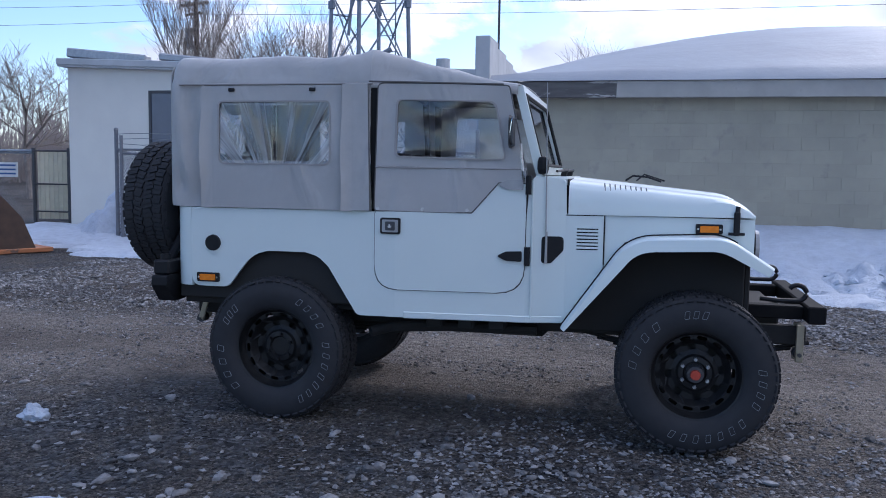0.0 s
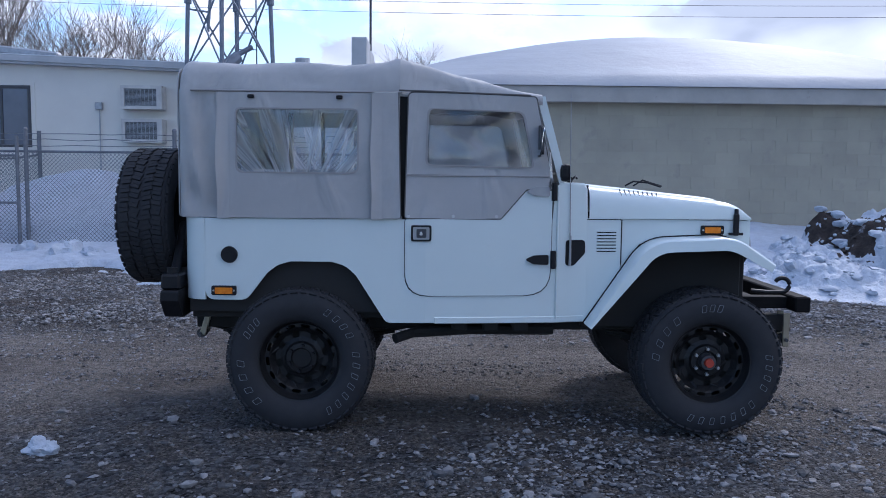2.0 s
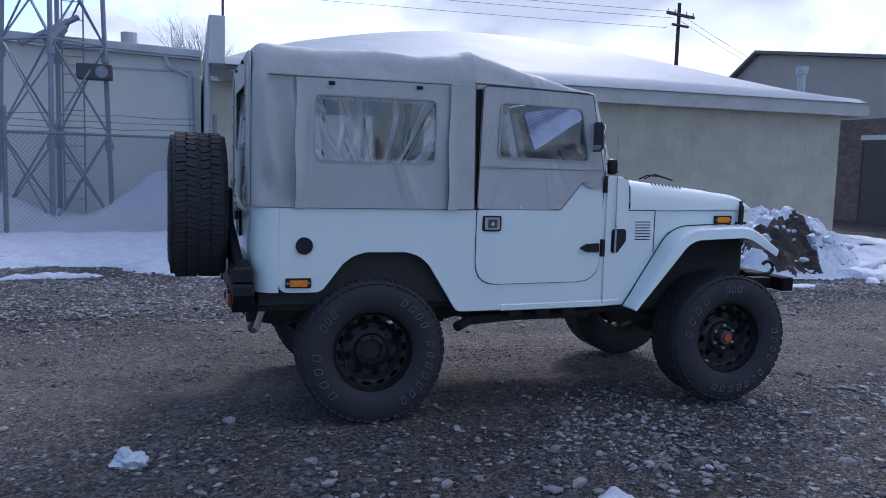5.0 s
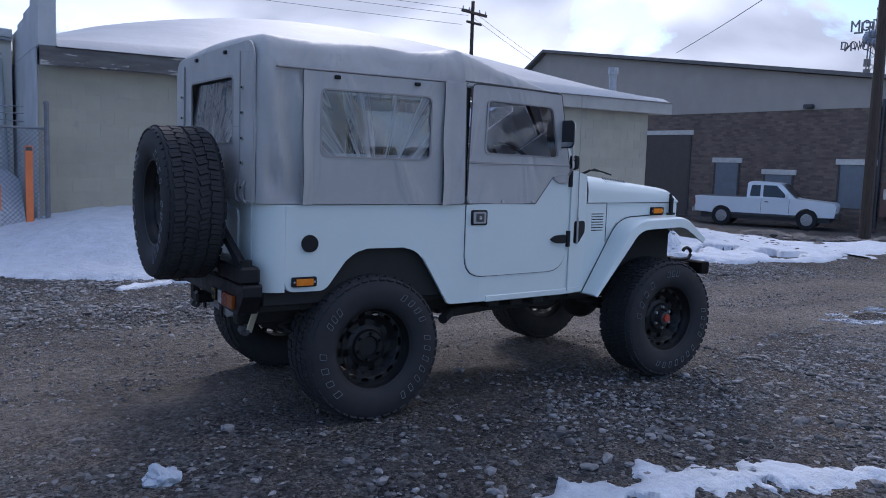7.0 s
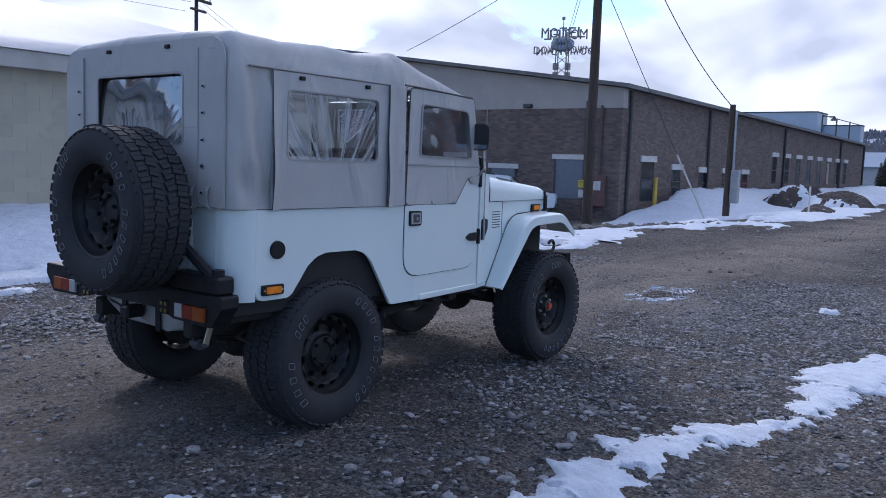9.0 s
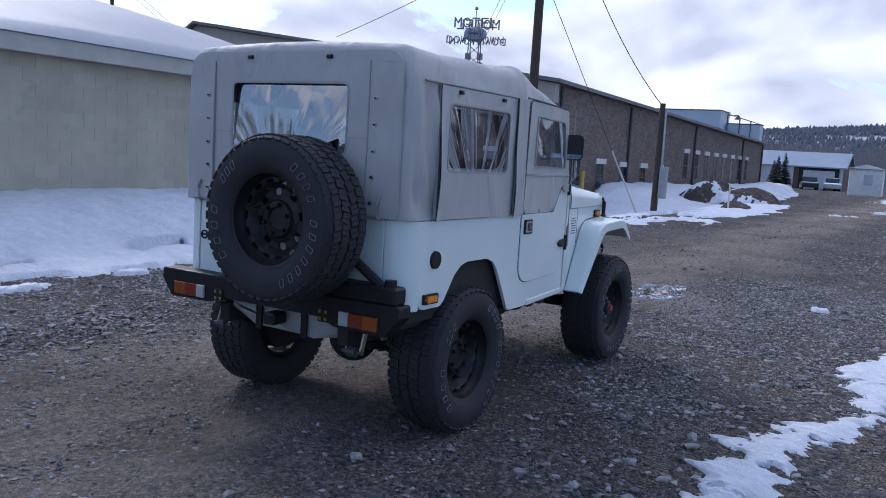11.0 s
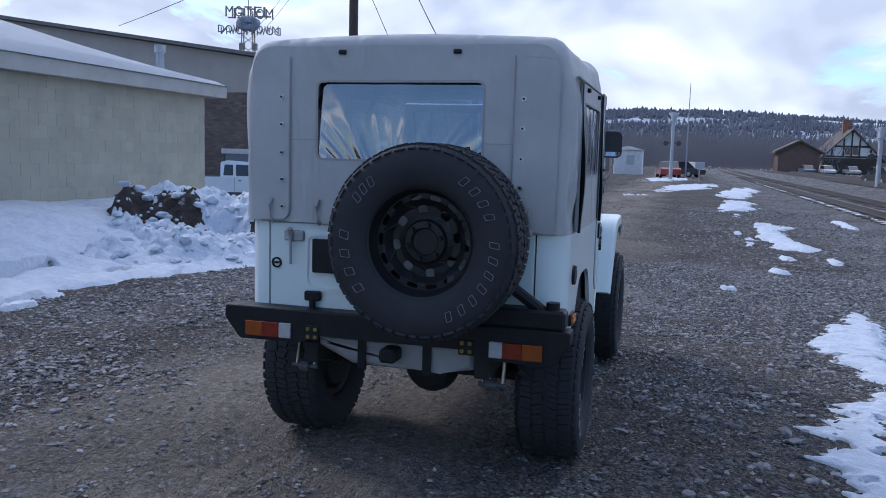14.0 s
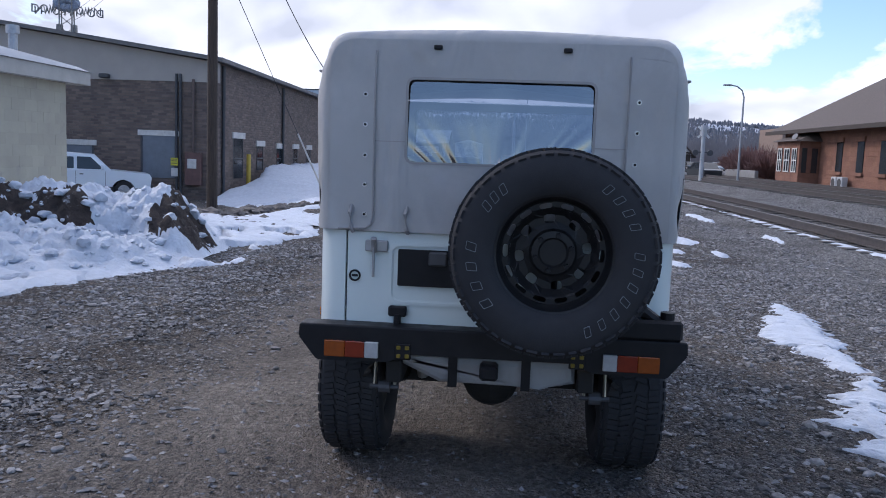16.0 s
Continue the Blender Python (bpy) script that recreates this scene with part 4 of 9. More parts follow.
# ---- chain link fence ----
def build_fence():
    f = thing("chain_link_fence", "chain-link fence with steel posts and barbed wire", "fence")
    yf = 8.35
    posts = [-8.25, -7.0, -4.6, -1.66]
    for x in posts:
        bm = bmesh.new()
        rod(bm, (x, yf, -0.1), (x, yf, 2.05), 0.035, n=8)
        bmesh.ops.create_uvsphere(bm, u_segments=8, v_segments=4, radius=0.042, matrix=Matrix.Translation((x, yf, 2.05)))
        part("post", bm, M_FENCE, f)
    # return run back to the building
    bm = bmesh.new()
    rod(bm, (-8.22, 11.45, 0.0), (-8.22, 11.45, 2.16), 0.04, n=8)
    part("post", bm, M_FENCE, f)
    bm = bmesh.new()
    tube(bm, [(-8.25, 8.35 + 3.1 * i / 6, 1.69 - 0.10 * math.sin(math.pi * i / 6)) for i in range(7)], 0.02, 6)
    part("top_rail", bm, M_FENCE, f)
    bm = bmesh.new()
    for i in range(72):
        for sg in (1, -1):
            a0, a1 = 8.35 + i * 0.066 - 1.6, 8.35 + i * 0.066
            lo, hi = (0.06, 1.66) if sg > 0 else (1.66, 0.06)
            if a1 < 8.36 or a0 > 11.4:
                continue
            if a0 < 8.36:
                lo += (hi - lo) * (8.36 - a0) / (a1 - a0); a0 = 8.36
            if a1 > 11.42:
                hi = lo + (hi - lo) * (11.42 - a0) / (a1 - a0); a1 = 11.42
            d = Vector((0, lo - hi, a1 - a0)).normalized() * 0.0035
            x = -8.25 + 0.003 * sg
            bm.faces.new([bm.verts.new(q) for q in ((x, a0 + d.y, lo + d.z), (x, a0 - d.y, lo - d.z), (x, a1 - d.y, hi - d.z), (x, a1 + d.y, hi + d.z))])
    part("wire_mesh", bm, M_FENCE, f)
    bm = bmesh.new()
    rod(bm, (-12.5, 9.6, 1.0), (-12.5, 9.6, 2.0), 0.03)
    part("post", bm, M_FENCE, f)
    for xa, xb in zip(posts, posts[1:]):
        bm = bmesh.new()
        rod(bm, (xa, yf, 1.70), (xb, yf, 1.70), 0.022, n=6)
        part("top_rail", bm, M_FENCE, f)
        bm = bmesh.new()
        s, w = 0.066, 0.0038
        n = int((xb - xa + 1.67) / s)
        for i in range(n):
            for sg in (1, -1):
                if sg == 1:
                    x0, z0, x1, z1 = xa + i * s - 1.62, 0.06, xa + i * s, 1.68
                else:
                    x0, z0, x1, z1 = xa + i * s - 1.62, 1.68, xa + i * s, 0.06
                if x1 < xa or x0 > xb:
                    continue
                if x0 < xa:
                    z0 += (z1 - z0) * (xa - x0) / (x1 - x0); x0 = xa
                if x1 > xb:
                    z1 = z0 + (z1 - z0) * (xb - x0) / (x1 - x0); x1 = xb
                d = Vector((z0 - z1, 0, x1 - x0)).normalized() * w
                p = [(x0 + d.x, yf + w * sg, z0 + d.z), (x0 - d.x, yf + w * sg, z0 - d.z), (x1 - d.x, yf + w * sg, z1 - d.z), (x1 + d.x, yf + w * sg, z1 + d.z)]
                bm.faces.new([bm.verts.new(q) for q in p])
        part("wire_mesh", bm, M_FENCE, f)
    for k in range(3):
        bm = bmesh.new()
        pts = [(-8.25 + 6.3 * i / 12, yf, 1.81 + 0.095 * k - 0.03 * math.sin(i * 1.7 + k) ** 2) for i in range(13)]
        tube(bm, pts, 0.006, 4)
        part("barbed_wire", bm, M_FENCE, f)
    g = thing("fence_gate", "narrow chain-link gate in a welded tube frame", "gate")
    bm = bmesh.new()
    for x in (-8.12, -7.12):
        rod(bm, (x, yf - 0.05, 0.1), (x, yf - 0.05, 1.95), 0.03)
    for z in (0.15, 0.87, 1.63):
        rod(bm, (-8.12, yf - 0.05, z), (-7.12, yf - 0.05, z), 0.02)
    part("gate_frame", bm, M_FENCE, g)
    return f


build_fence()


def build_marker(x, y, h, col, lower):
    p = thing("marker_post", "orange plastic utility marker post in the snow", "post", "marker posts")
    bm = bmesh.new()
    box(bm, x - 0.05, x + 0.05, y - 0.01, y + 0.01, h * lower, h, 0.008)
    part("blade", bm, col, p)
    if lower:
        bm = bmesh.new()
        box(bm, x - 0.046, x + 0.046, y - 0.008, y + 0.008, 0.0, h * lower - 0.002)
        part("stake", bm, M_PARAPET, p, "pale grey lower blade")
    bm = bmesh.new()
    box(bm, x - 0.04, x + 0.04, y - 0.014, y - 0.011, h - 0.07, h - 0.02)
    part("band", bm, M_DKSTEEL, p)


M_ORANGE = material("orange_plastic", (0.75, 0.20, 0.06), 0.5)
build_marker(-1.91, 8.2, 1.45, M_ORANGE, 0.0)
build_marker(-2.31, 8.25, 0.9, M_ORANGE, 0.6)


# ---- dark brick warehouse ----
def build_warehouse():
    b = thing("brick_warehouse", "long dark brick warehouse with a grey stucco gable", "building", kind="structure")
    X, Y = 27.4, 11.75
    bm = bmesh.new()
    slab(bm, [Vector((Y, -1.2)), Vector((Y, 3.95)), Vector((37.5, 3.95)), Vector((37.5, -1.2))], X, X + 0.4, axis="x")
    part("gable_wall", bm, M_BRICK, b, "dark rubble brick")
    bm = bmesh.new()
    slab(bm, [Vector((Y, 3.952)), Vector((Y, 4.75)), Vector((33.3, 7.70)), Vector((37.5, 5.2)), Vector((37.5, 3.952))], X - 0.02, X + 0.4, axis="x")
    part("gable", bm, M_STUCCO, b, "grey stucco gable")
    END = 71.3

    def eave(x):
        """The long eave falls a little towards the far end."""
        return 4.76 - 0.72 * (x - X) / (END - X)
    for xa, xb, ya, yb in ((X + 0.4, END, Y, Y + 0.4), (X + 0.4, END, 37.1, 37.5), (END - 0.4, END, Y + 0.402, 37.098)):
        bm = bmesh.new()
        slab(bm, [Vector((xa, -1.2)), Vector((xb, -1.2)), Vector((xb, eave(xb))), Vector((xa, eave(xa)))], ya, yb, axis="y")
        part("wall", bm, M_BRICK, b)
    bm = bmesh.new()
    for ya, za, yb, zb in ((Y - 0.35, 4.74, 33.3, 7.72), (33.3, 7.72, 37.8, 5.15)):
        v = [bm.verts.new(p) for p in ((X - 0.35, ya, za), (END + 0.3, ya, za - 0.74), (END + 0.3, yb, zb - 0.74), (X - 0.35, yb, zb))]
        w = [bm.verts.new(p.co + Vector((0, 0, 0.16))) for p in v]
        bm.faces.new(v); bm.faces.new(w[::-1])
        for i in range(4):
            bm.faces.new((v[i], v[(i + 1) % 4], w[(i + 1) % 4], w[i]))
    bmesh.ops.recalc_face_normals(bm, faces=bm.faces)
    part("roof", bm, M_ROOFDARK, b, "dark sheet roof edge")
    # openings: lintel, recessed leaf
    def opening(kind, label, y0, y1, z0, z1, leaf):
        o = thing(kind, label, "door", kind="structure")
        bm = bmesh.new()
        box(bm, X - 0.06, X + 0.05, y0 - 0.18, y1 + 0.18, z1, z1 + 0.22, 0.01)
        part("lintel", bm, M_TRIMW, o, "pale stone lintel")
        bm = bmesh.new()
        box(bm, X - 0.012, X + 0.03, y0, y1, z0, z1)
        n = 9
        for i in range(n):
            z = z0 + (z1 - z0) * i / n
            box(bm, X - 0.026, X - 0.012, y0 + 0.03, y1 - 0.03, z + 0.01, z + (z1 - z0) / n - 0.015)
        part("leaf", bm, leaf, o)
        bm = bmesh.new()
        for ya, yb in ((y0 - 0.07, y0), (y1, y1 + 0.07)):
            box(bm, X - 0.04, X + 0.02, ya, yb, z0, z1)
        part("jamb", bm, M_DKSTEEL, o)
    M_DOORBLUE = material("grey_blue_door", (0.17, 0.19, 0.22), 0.6, scale=4)
    M_ROLL = material("brown_roller_door", (0.075, 0.062, 0.058), 0.6, scale=4)
    opening("door_1", "closed brown roll-up garage door under a pale lintel", 22.4, 25.6, -0.75, 3.0, M_ROLL)
    opening("door_2", "closed grey-blue loading door in the brick wall", 19.6, 20.85, 0.1, 1.75, M_DOORBLUE)
    opening("door_3", "closed grey-blue loading door in the brick wall", 13.45, 14.8, 0.1, 1.78, M_DOORBLUE)
    opening("door_4", "closed grey-blue loading door in the brick wall", 16.9, 18.2, -0.1, 1.3, M_DOORBLUE)
    # windows on the long side
    spec = [(29.4, 1.8, 1.3, 1.7), (32.7, 1.5, 1.0, 1.1), (36.0, 1.42, 0.9, 1.0), (39.2, 1.42, 0.9, 1.0), (42.2, 1.4, 0.9, 1.0)] + [(47.4 + 2.5 * i, 2.5, 0.9, 1.6) for i in range(8)]
    for x, zt, w, h in spec:
        o = thing("window_2", "tall dark warehouse window with a pale stone lintel", "window", "warehouse windows", "structure")
        bm = bmesh.new()
        box(bm, x - 0.15, x + w + 0.15, Y - 0.07, Y + 0.02, zt, zt + 0.26, 0.01)
        part("lintel", bm, M_TRIMW, o)
        bm = bmesh.new()
        box(bm, x, x + w, Y - 0.006, Y + 0.02, zt - h, zt)
        part("pane", bm, M_DARKGLASS, o)
        bm = bmesh.new()
        box(bm, x, x + 0.06, Y - 0.02, Y, zt - h, zt)
        box(bm, x + w - 0.06, x + w, Y - 0.02, Y, zt - h, zt)
        box(bm, x + 0.06, x + w - 0.06, Y - 0.02, Y, zt - h * 0.5 - 0.03, zt - h * 0.5 + 0.03)
        part("window_frame", bm, M_DKSTEEL, o)
    for x in (28.0, 36.9, 49.5, 63.4, 71.0):
        bm = bmesh.new()
        rod(bm, (x, Y - 0.08, -0.5), (x, Y - 0.08, eave(x) - 0.1), 0.07, n=8)
        part("downpipe", bm, M_DKSTEEL, b)
    bm = bmesh.new()
    box(bm, X - 0.25, X - 0.02, 16.1, 16.5, 4.0, 4.16, 0.03)
    part("wall_light", bm, M_DKSTEEL, b)
    e = thing("electrical_panel", "red-brown steel electrical panel with a white notice on brick", "electrical panel")
    M_PANEL = material("red_brown_paint", (0.15, 0.080, 0.068), 0.6, color2=(0.11, 0.06, 0.052), scale=5)
    M_CONDUIT = material("painted_conduit", (0.125, 0.088, 0.075), 0.7, scale=5)
    bm = bmesh.new()
    box(bm, X - 0.22, X, 12.31, 12.97, -0.15, 1.16, 0.02)
    part("case", bm, M_PANEL, e)
    bm = bmesh.new()
    box(bm, X - 0.228, X - 0.221, 12.49, 12.86, 0.53, 0.91)
    part("notice", bm, M_TRIMW, e, "pale printed notice")
    bm = bmesh.new()
    rod(bm, (X - 0.09, 12.67, 1.16), (X - 0.09, 12.67, 4.05), 0.055, n=8)
    part("conduit", bm, M_CONDUIT, e)
    for yy in (13.2, 13.37):
        bm = bmesh.new()
        rod(bm, (X - 0.07, yy, -0.6), (X - 0.07, yy, 4.25), 0.055, n=8)
        part("downpipe", bm, M_DKSTEEL, b)
    n = thing("wall_notice", "yellow and white notices fixed to the brick wall", "sign")
    M_YEL = material("yellow_notice", (0.62, 0.56, 0.04), 0.6, scale=5)
    bm = bmesh.new()
    box(bm, X - 0.16, X - 0.14, 13.28, 13.57, 0.62, 0.93)
    yb_ = part("yellow_sheet", bm, M_YEL, n)
    for z in (0.70, 0.79, 0.86):
        bm = bmesh.new()
        box(bm, X - 0.165, X - 0.161, 13.31, 13.54, z, z + 0.03)
        part("writing_bar", bm, M_DKSTEEL, yb_)
    bm = bmesh.new()
    box(bm, X - 0.16, X - 0.14, 13.28, 13.55, 0.19, 0.52)
    part("white_sheet", bm, M_TRIMW, n)
    # rail posts with a lamp over the far eave
    for x in (58.6, 62.6, 66.6, 70.8):
        bm = bmesh.new()
        rod(bm, (x, Y + 0.2, eave(x) - 0.1), (x, Y + 0.2, 5.72), 0.05, n=6)
        part("rail_post", bm, M_DKSTEEL, b)
    bm = bmesh.new()
    rod(bm, (58.6, Y + 0.2, 5.7), (70.8, Y + 0.2, 5.66), 0.035, n=5)
    part("rail", bm, M_DKSTEEL, b)
    bm = bmesh.new()
    rod(bm, (58.6, Y + 0.2, 5.6), (60.3, Y - 0.15, 5.72), 0.03, n=5)
    rod(bm, (60.3, Y - 0.15, 5.74), (60.3, Y - 0.15, 5.42), 0.05, 0.26, 10)
    part("roof_lamp", bm, M_DKSTEEL, b, "dark hooded lamp on an arm")
    return b


build_warehouse()


def build_roof_house():
    """Two pale sheet-clad blocks standing on the warehouse's far end."""
    h = thing("roof_house", "pale blue sheet metal house on the warehouse roof", "roof house")
    sheet = material("pale_blue_sheet", (0.44, 0.50, 0.57), 0.55, 0.1, color2=(0.38, 0.44, 0.51), scale=0.6)
    for x0, y0, y1, top in ((68.0, 14.75, 26.0, 6.57), (70.0, 11.86, 14.7, 5.58)):
        bm = bmesh.new()
        box(bm, x0, 71.2, y0, y1, 4.06, top)
        w = part("wall", bm, sheet, h)
        for z in (4.9, 5.6, 6.2):
            if z < top - 0.2:
                bm = bmesh.new()
                box(bm, x0 - 0.02, x0, y0 + 0.02, y1 - 0.02, z, z + 0.035)
                part("sheet_lap", bm, sheet, w)
        bm = bmesh.new()
        box(bm, x0 - 0.05, 71.25, y0 - 0.04, y1 + 0.01, top, top + 0.09)
        part("parapet_cap", bm, M_DKSTEEL, h)


build_roof_house()


# ---- poles and wires ----
def utility_pole(x, y, z0, top, r, arm=True, label="weathered timber utility pole with crossarms and wires", turn=0.0):
    p = thing("utility_pole", label, "utility pole", "utility poles")
    bm = bmesh.new()
    rod(bm, (x, y, z0 - 0.3), (x, y, top), r, r * 0.75, 10)
    part("pole", bm, M_WOODPOLE, p)
    if arm:
        for half, dz, hh in ((1.2, 0.75, 0.15), (0.7, 1.3, 0.12)):
            bm = bmesh.new()
            box(bm, -half, half, -0.06 - r, 0.06 - r, top - dz, top - dz + hh, 0.01, m=pose(x, y, 0, 0, 0, turn))
            part("crossarm", bm, M_WOODPOLE, p)
        for dx in (-1.1, -0.5, 0.5, 1.1):
            bm = bmesh.new()
            c = pose(x, y, 0, 0, 0, turn) @ Vector((dx, -r, 0))
            rod(bm, (c.x, c.y, top - 0.6), (c.x, c.y, top - 0.42), 0.045, 0.03, 8)
            part("insulator", bm, M_PARAPET, p)
    return p


def wire(a, b, sag, r=0.011, label="thin black overhead cable"):
    a, b = Vector(a), Vector(b)
    bm = bmesh.new()
    tube(bm, [a.lerp(b, k / 16) - Vector((0, 0, 4 * sag * (k / 16) * (1 - k / 16))) for k in range(17)], r, 5)
    ob = part("overhead_wire", bm, M_DKSTEEL, None)
    return tagged(ob, label, "cable", "overhead wires")


utility_pole(20.3, 9.33, -0.5, 11.5, 0.17, False, "dark timber utility pole standing at the verge")
utility_pole(24.2, 36.3, -0.5, 10.6, 0.13, True, turn=20)
lp = utility_pole(-24.0, 39.8, 0, 11.4, 0.17, True, turn=-20)
bm = bmesh.new()
rod(bm, (-24.3, 39.5, 8.2), (-24.3, 39.5, 9.3), 0.22, n=12)
part("transformer", bm, M_GALV, lp, "grey can transformer")
wire((-60, 30, 10.6), (-24.0, 39.6, 10.8), 0.6)
wire((-60, 30, 9.4), (-24.0, 39.6, 9.9), 0.6)
for k, dz in enumerate((0.0, 0.35, 0.9)):
    wire((-24.0 + 0.5 * k, 39.6, 11.0 - dz), (24.2 - 0.4 * k, 36.2, 10.1 - dz), 0.25)
    if k < 2:
        wire((24.2, 36.2, 10.0 - dz), (62, 62, 7.6 - dz), 0.6)
wire((20.3, 9.33, 11.3), (24.9, 6.35, 3.7), 0.8, 0.016)
wire((27.3, 23.5, 6.85), (20.3, 9.33, 8.9), 0.15, 0.014)
wire((20.3, 9.33, 10.0), (98, 57, 17), 1.0, 0.016)
wire((20.3, 9.33, 9.4), (98, 57, 16), 1.0, 0.016)


def meter_pole():
    p = utility_pole(24.87, 6.35, -0.4, 3.80, 0.13, False, "short timber service pole with a grey meter box")
    bm = bmesh.new()
    box(bm, 24.72, 24.95, 5.95, 6.22, 0.40, 1.55, 0.02)
    part("meter_box", bm, M_GALV, p, "grey steel meter cabinet")
    bm = bmesh.new()
    rod(bm, (24.84, 6.18, 1.5), (24.84, 6.2, 3.6), 0.04, n=8)
    part("conduit", bm, M_GALV, p)
    g = thing("guy_wire", "slanting steel guy wire with a pale lower sleeve", "guy wire")
    bm = bmesh.new()
    a, b = Vector((20.35, 9.2, 7.4)), Vector((22.6, 6.1, -0.35))
    rod(bm, a, b, 0.012, n=5)
    part("strand", bm, M_DKSTEEL, g)
    bm = bmesh.new()
    rod(bm, a.lerp(b, 0.70), b, 0.03, n=6)
    part("sleeve", bm, M_TRIMW, g)


meter_pole()
M_BARK = material("winter_bark", (0.27, 0.235, 0.21), 0.95, color2=(0.18, 0.155, 0.14), scale=6)
M_TWIG = material("bare_twigs", (0.30, 0.255, 0.225), 0.95, color2=(0.215, 0.185, 0.16), scale=6)


def bare_tree(x, y, z, height, spread, seed, label, depth=5, upright=0.6, girth=0.0135):
    t = thing("tree", label, "tree", "bare trees")
    rnd = random.Random(seed)
    trunk, crown = bmesh.new(), bmesh.new()

    def grow(p, d, length, r, level):
        bm = trunk if level < 2 else crown
        n = 7 if level < 2 else (4 if level < 4 else 3)
        mid = p + d * length * 0.5 + Vector((rnd.uniform(-1, 1), rnd.uniform(-1, 1), 0)) * length * 0.05
        end = mid + (d + Vector((rnd.uniform(-1, 1), rnd.uniform(-1, 1), rnd.uniform(-.3, .6))) * 0.16).normalized() * length * 0.5
        rod(bm, p, mid, r, r * 0.85, n, False)
        rod(bm, mid, end, r * 0.85, r * 0.68, n, False)
        if level >= depth:
            return
        kids = (4, 4, 3, 3, 4)[min(level, 4)]
        for k in range(kids + (1 if rnd.random() < 0.4 else 0)):
            at = mid.lerp(end, rnd.uniform(0.0, 1.0)) if level else mid.lerp(end, rnd.uniform(0.2, 1.0))
            side = Vector((rnd.gauss(0, 1), rnd.gauss(0, 1), rnd.gauss(0, 0.35)))
            side.normalize()
            nd = (d * upright + side * spread + Vector((0, 0, 0.32))).normalized()
            grow(at, nd, length * rnd.uniform(0.62, 0.90), max(r * rnd.uniform(0.45, 0.60), 0.008), level + 1)
    grow(Vector((x, y, z - 0.2)), Vector((rnd.uniform(-.06, .06), rnd.uniform(-.06, .06), 1)).normalized(), height * 0.28, height * girth, 0)
    part("trunk", trunk, M_BARK, t, "grey-brown bark")
    part("crown", crown, M_TWIG, t, "fine leafless twigs")
    return t


bare_tree(-23.1, 24.5, 0, 8.4, 0.75, 3, "broad bare tree with spreading limbs")
bare_tree(-26.5, 23.0, 0, 7.6, 0.75, 33, "broad bare tree with spreading limbs")
bare_tree(-21.6, 33.9, 0, 13.5, 0.30, 5, "tall narrow leafless poplar", 5, upright=0.9, girth=0.0085)
bare_tree(-18.5, 35.5, 0, 13.0, 0.60, 8, "tall bare tree behind the long building")
bare_tree(-15.4, 36.9, 0, 11.4, 0.45, 11, "tall bare tree behind the long building")
bare_tree(-0.4, 49.6, 0, 11.2, 0.45, 14, "bare tree showing over the snowy roof")
bare_tree(1.2, 51.0, 0, 10.4, 0.5, 15, "bare tree showing over the snowy roof")
bare_tree(6.2, 50.0, 0, 11.0, 0.85, 17, "round bare tree showing over the snowy roof", 6)
bare_tree(17.8, 51.8, 0, 11.2, 0.5, 18, "bare tree showing over the snowy roof")
bare_tree(22.5, 50.1, 0, 10.9, 0.5, 19, "bare tree showing over the snowy roof")


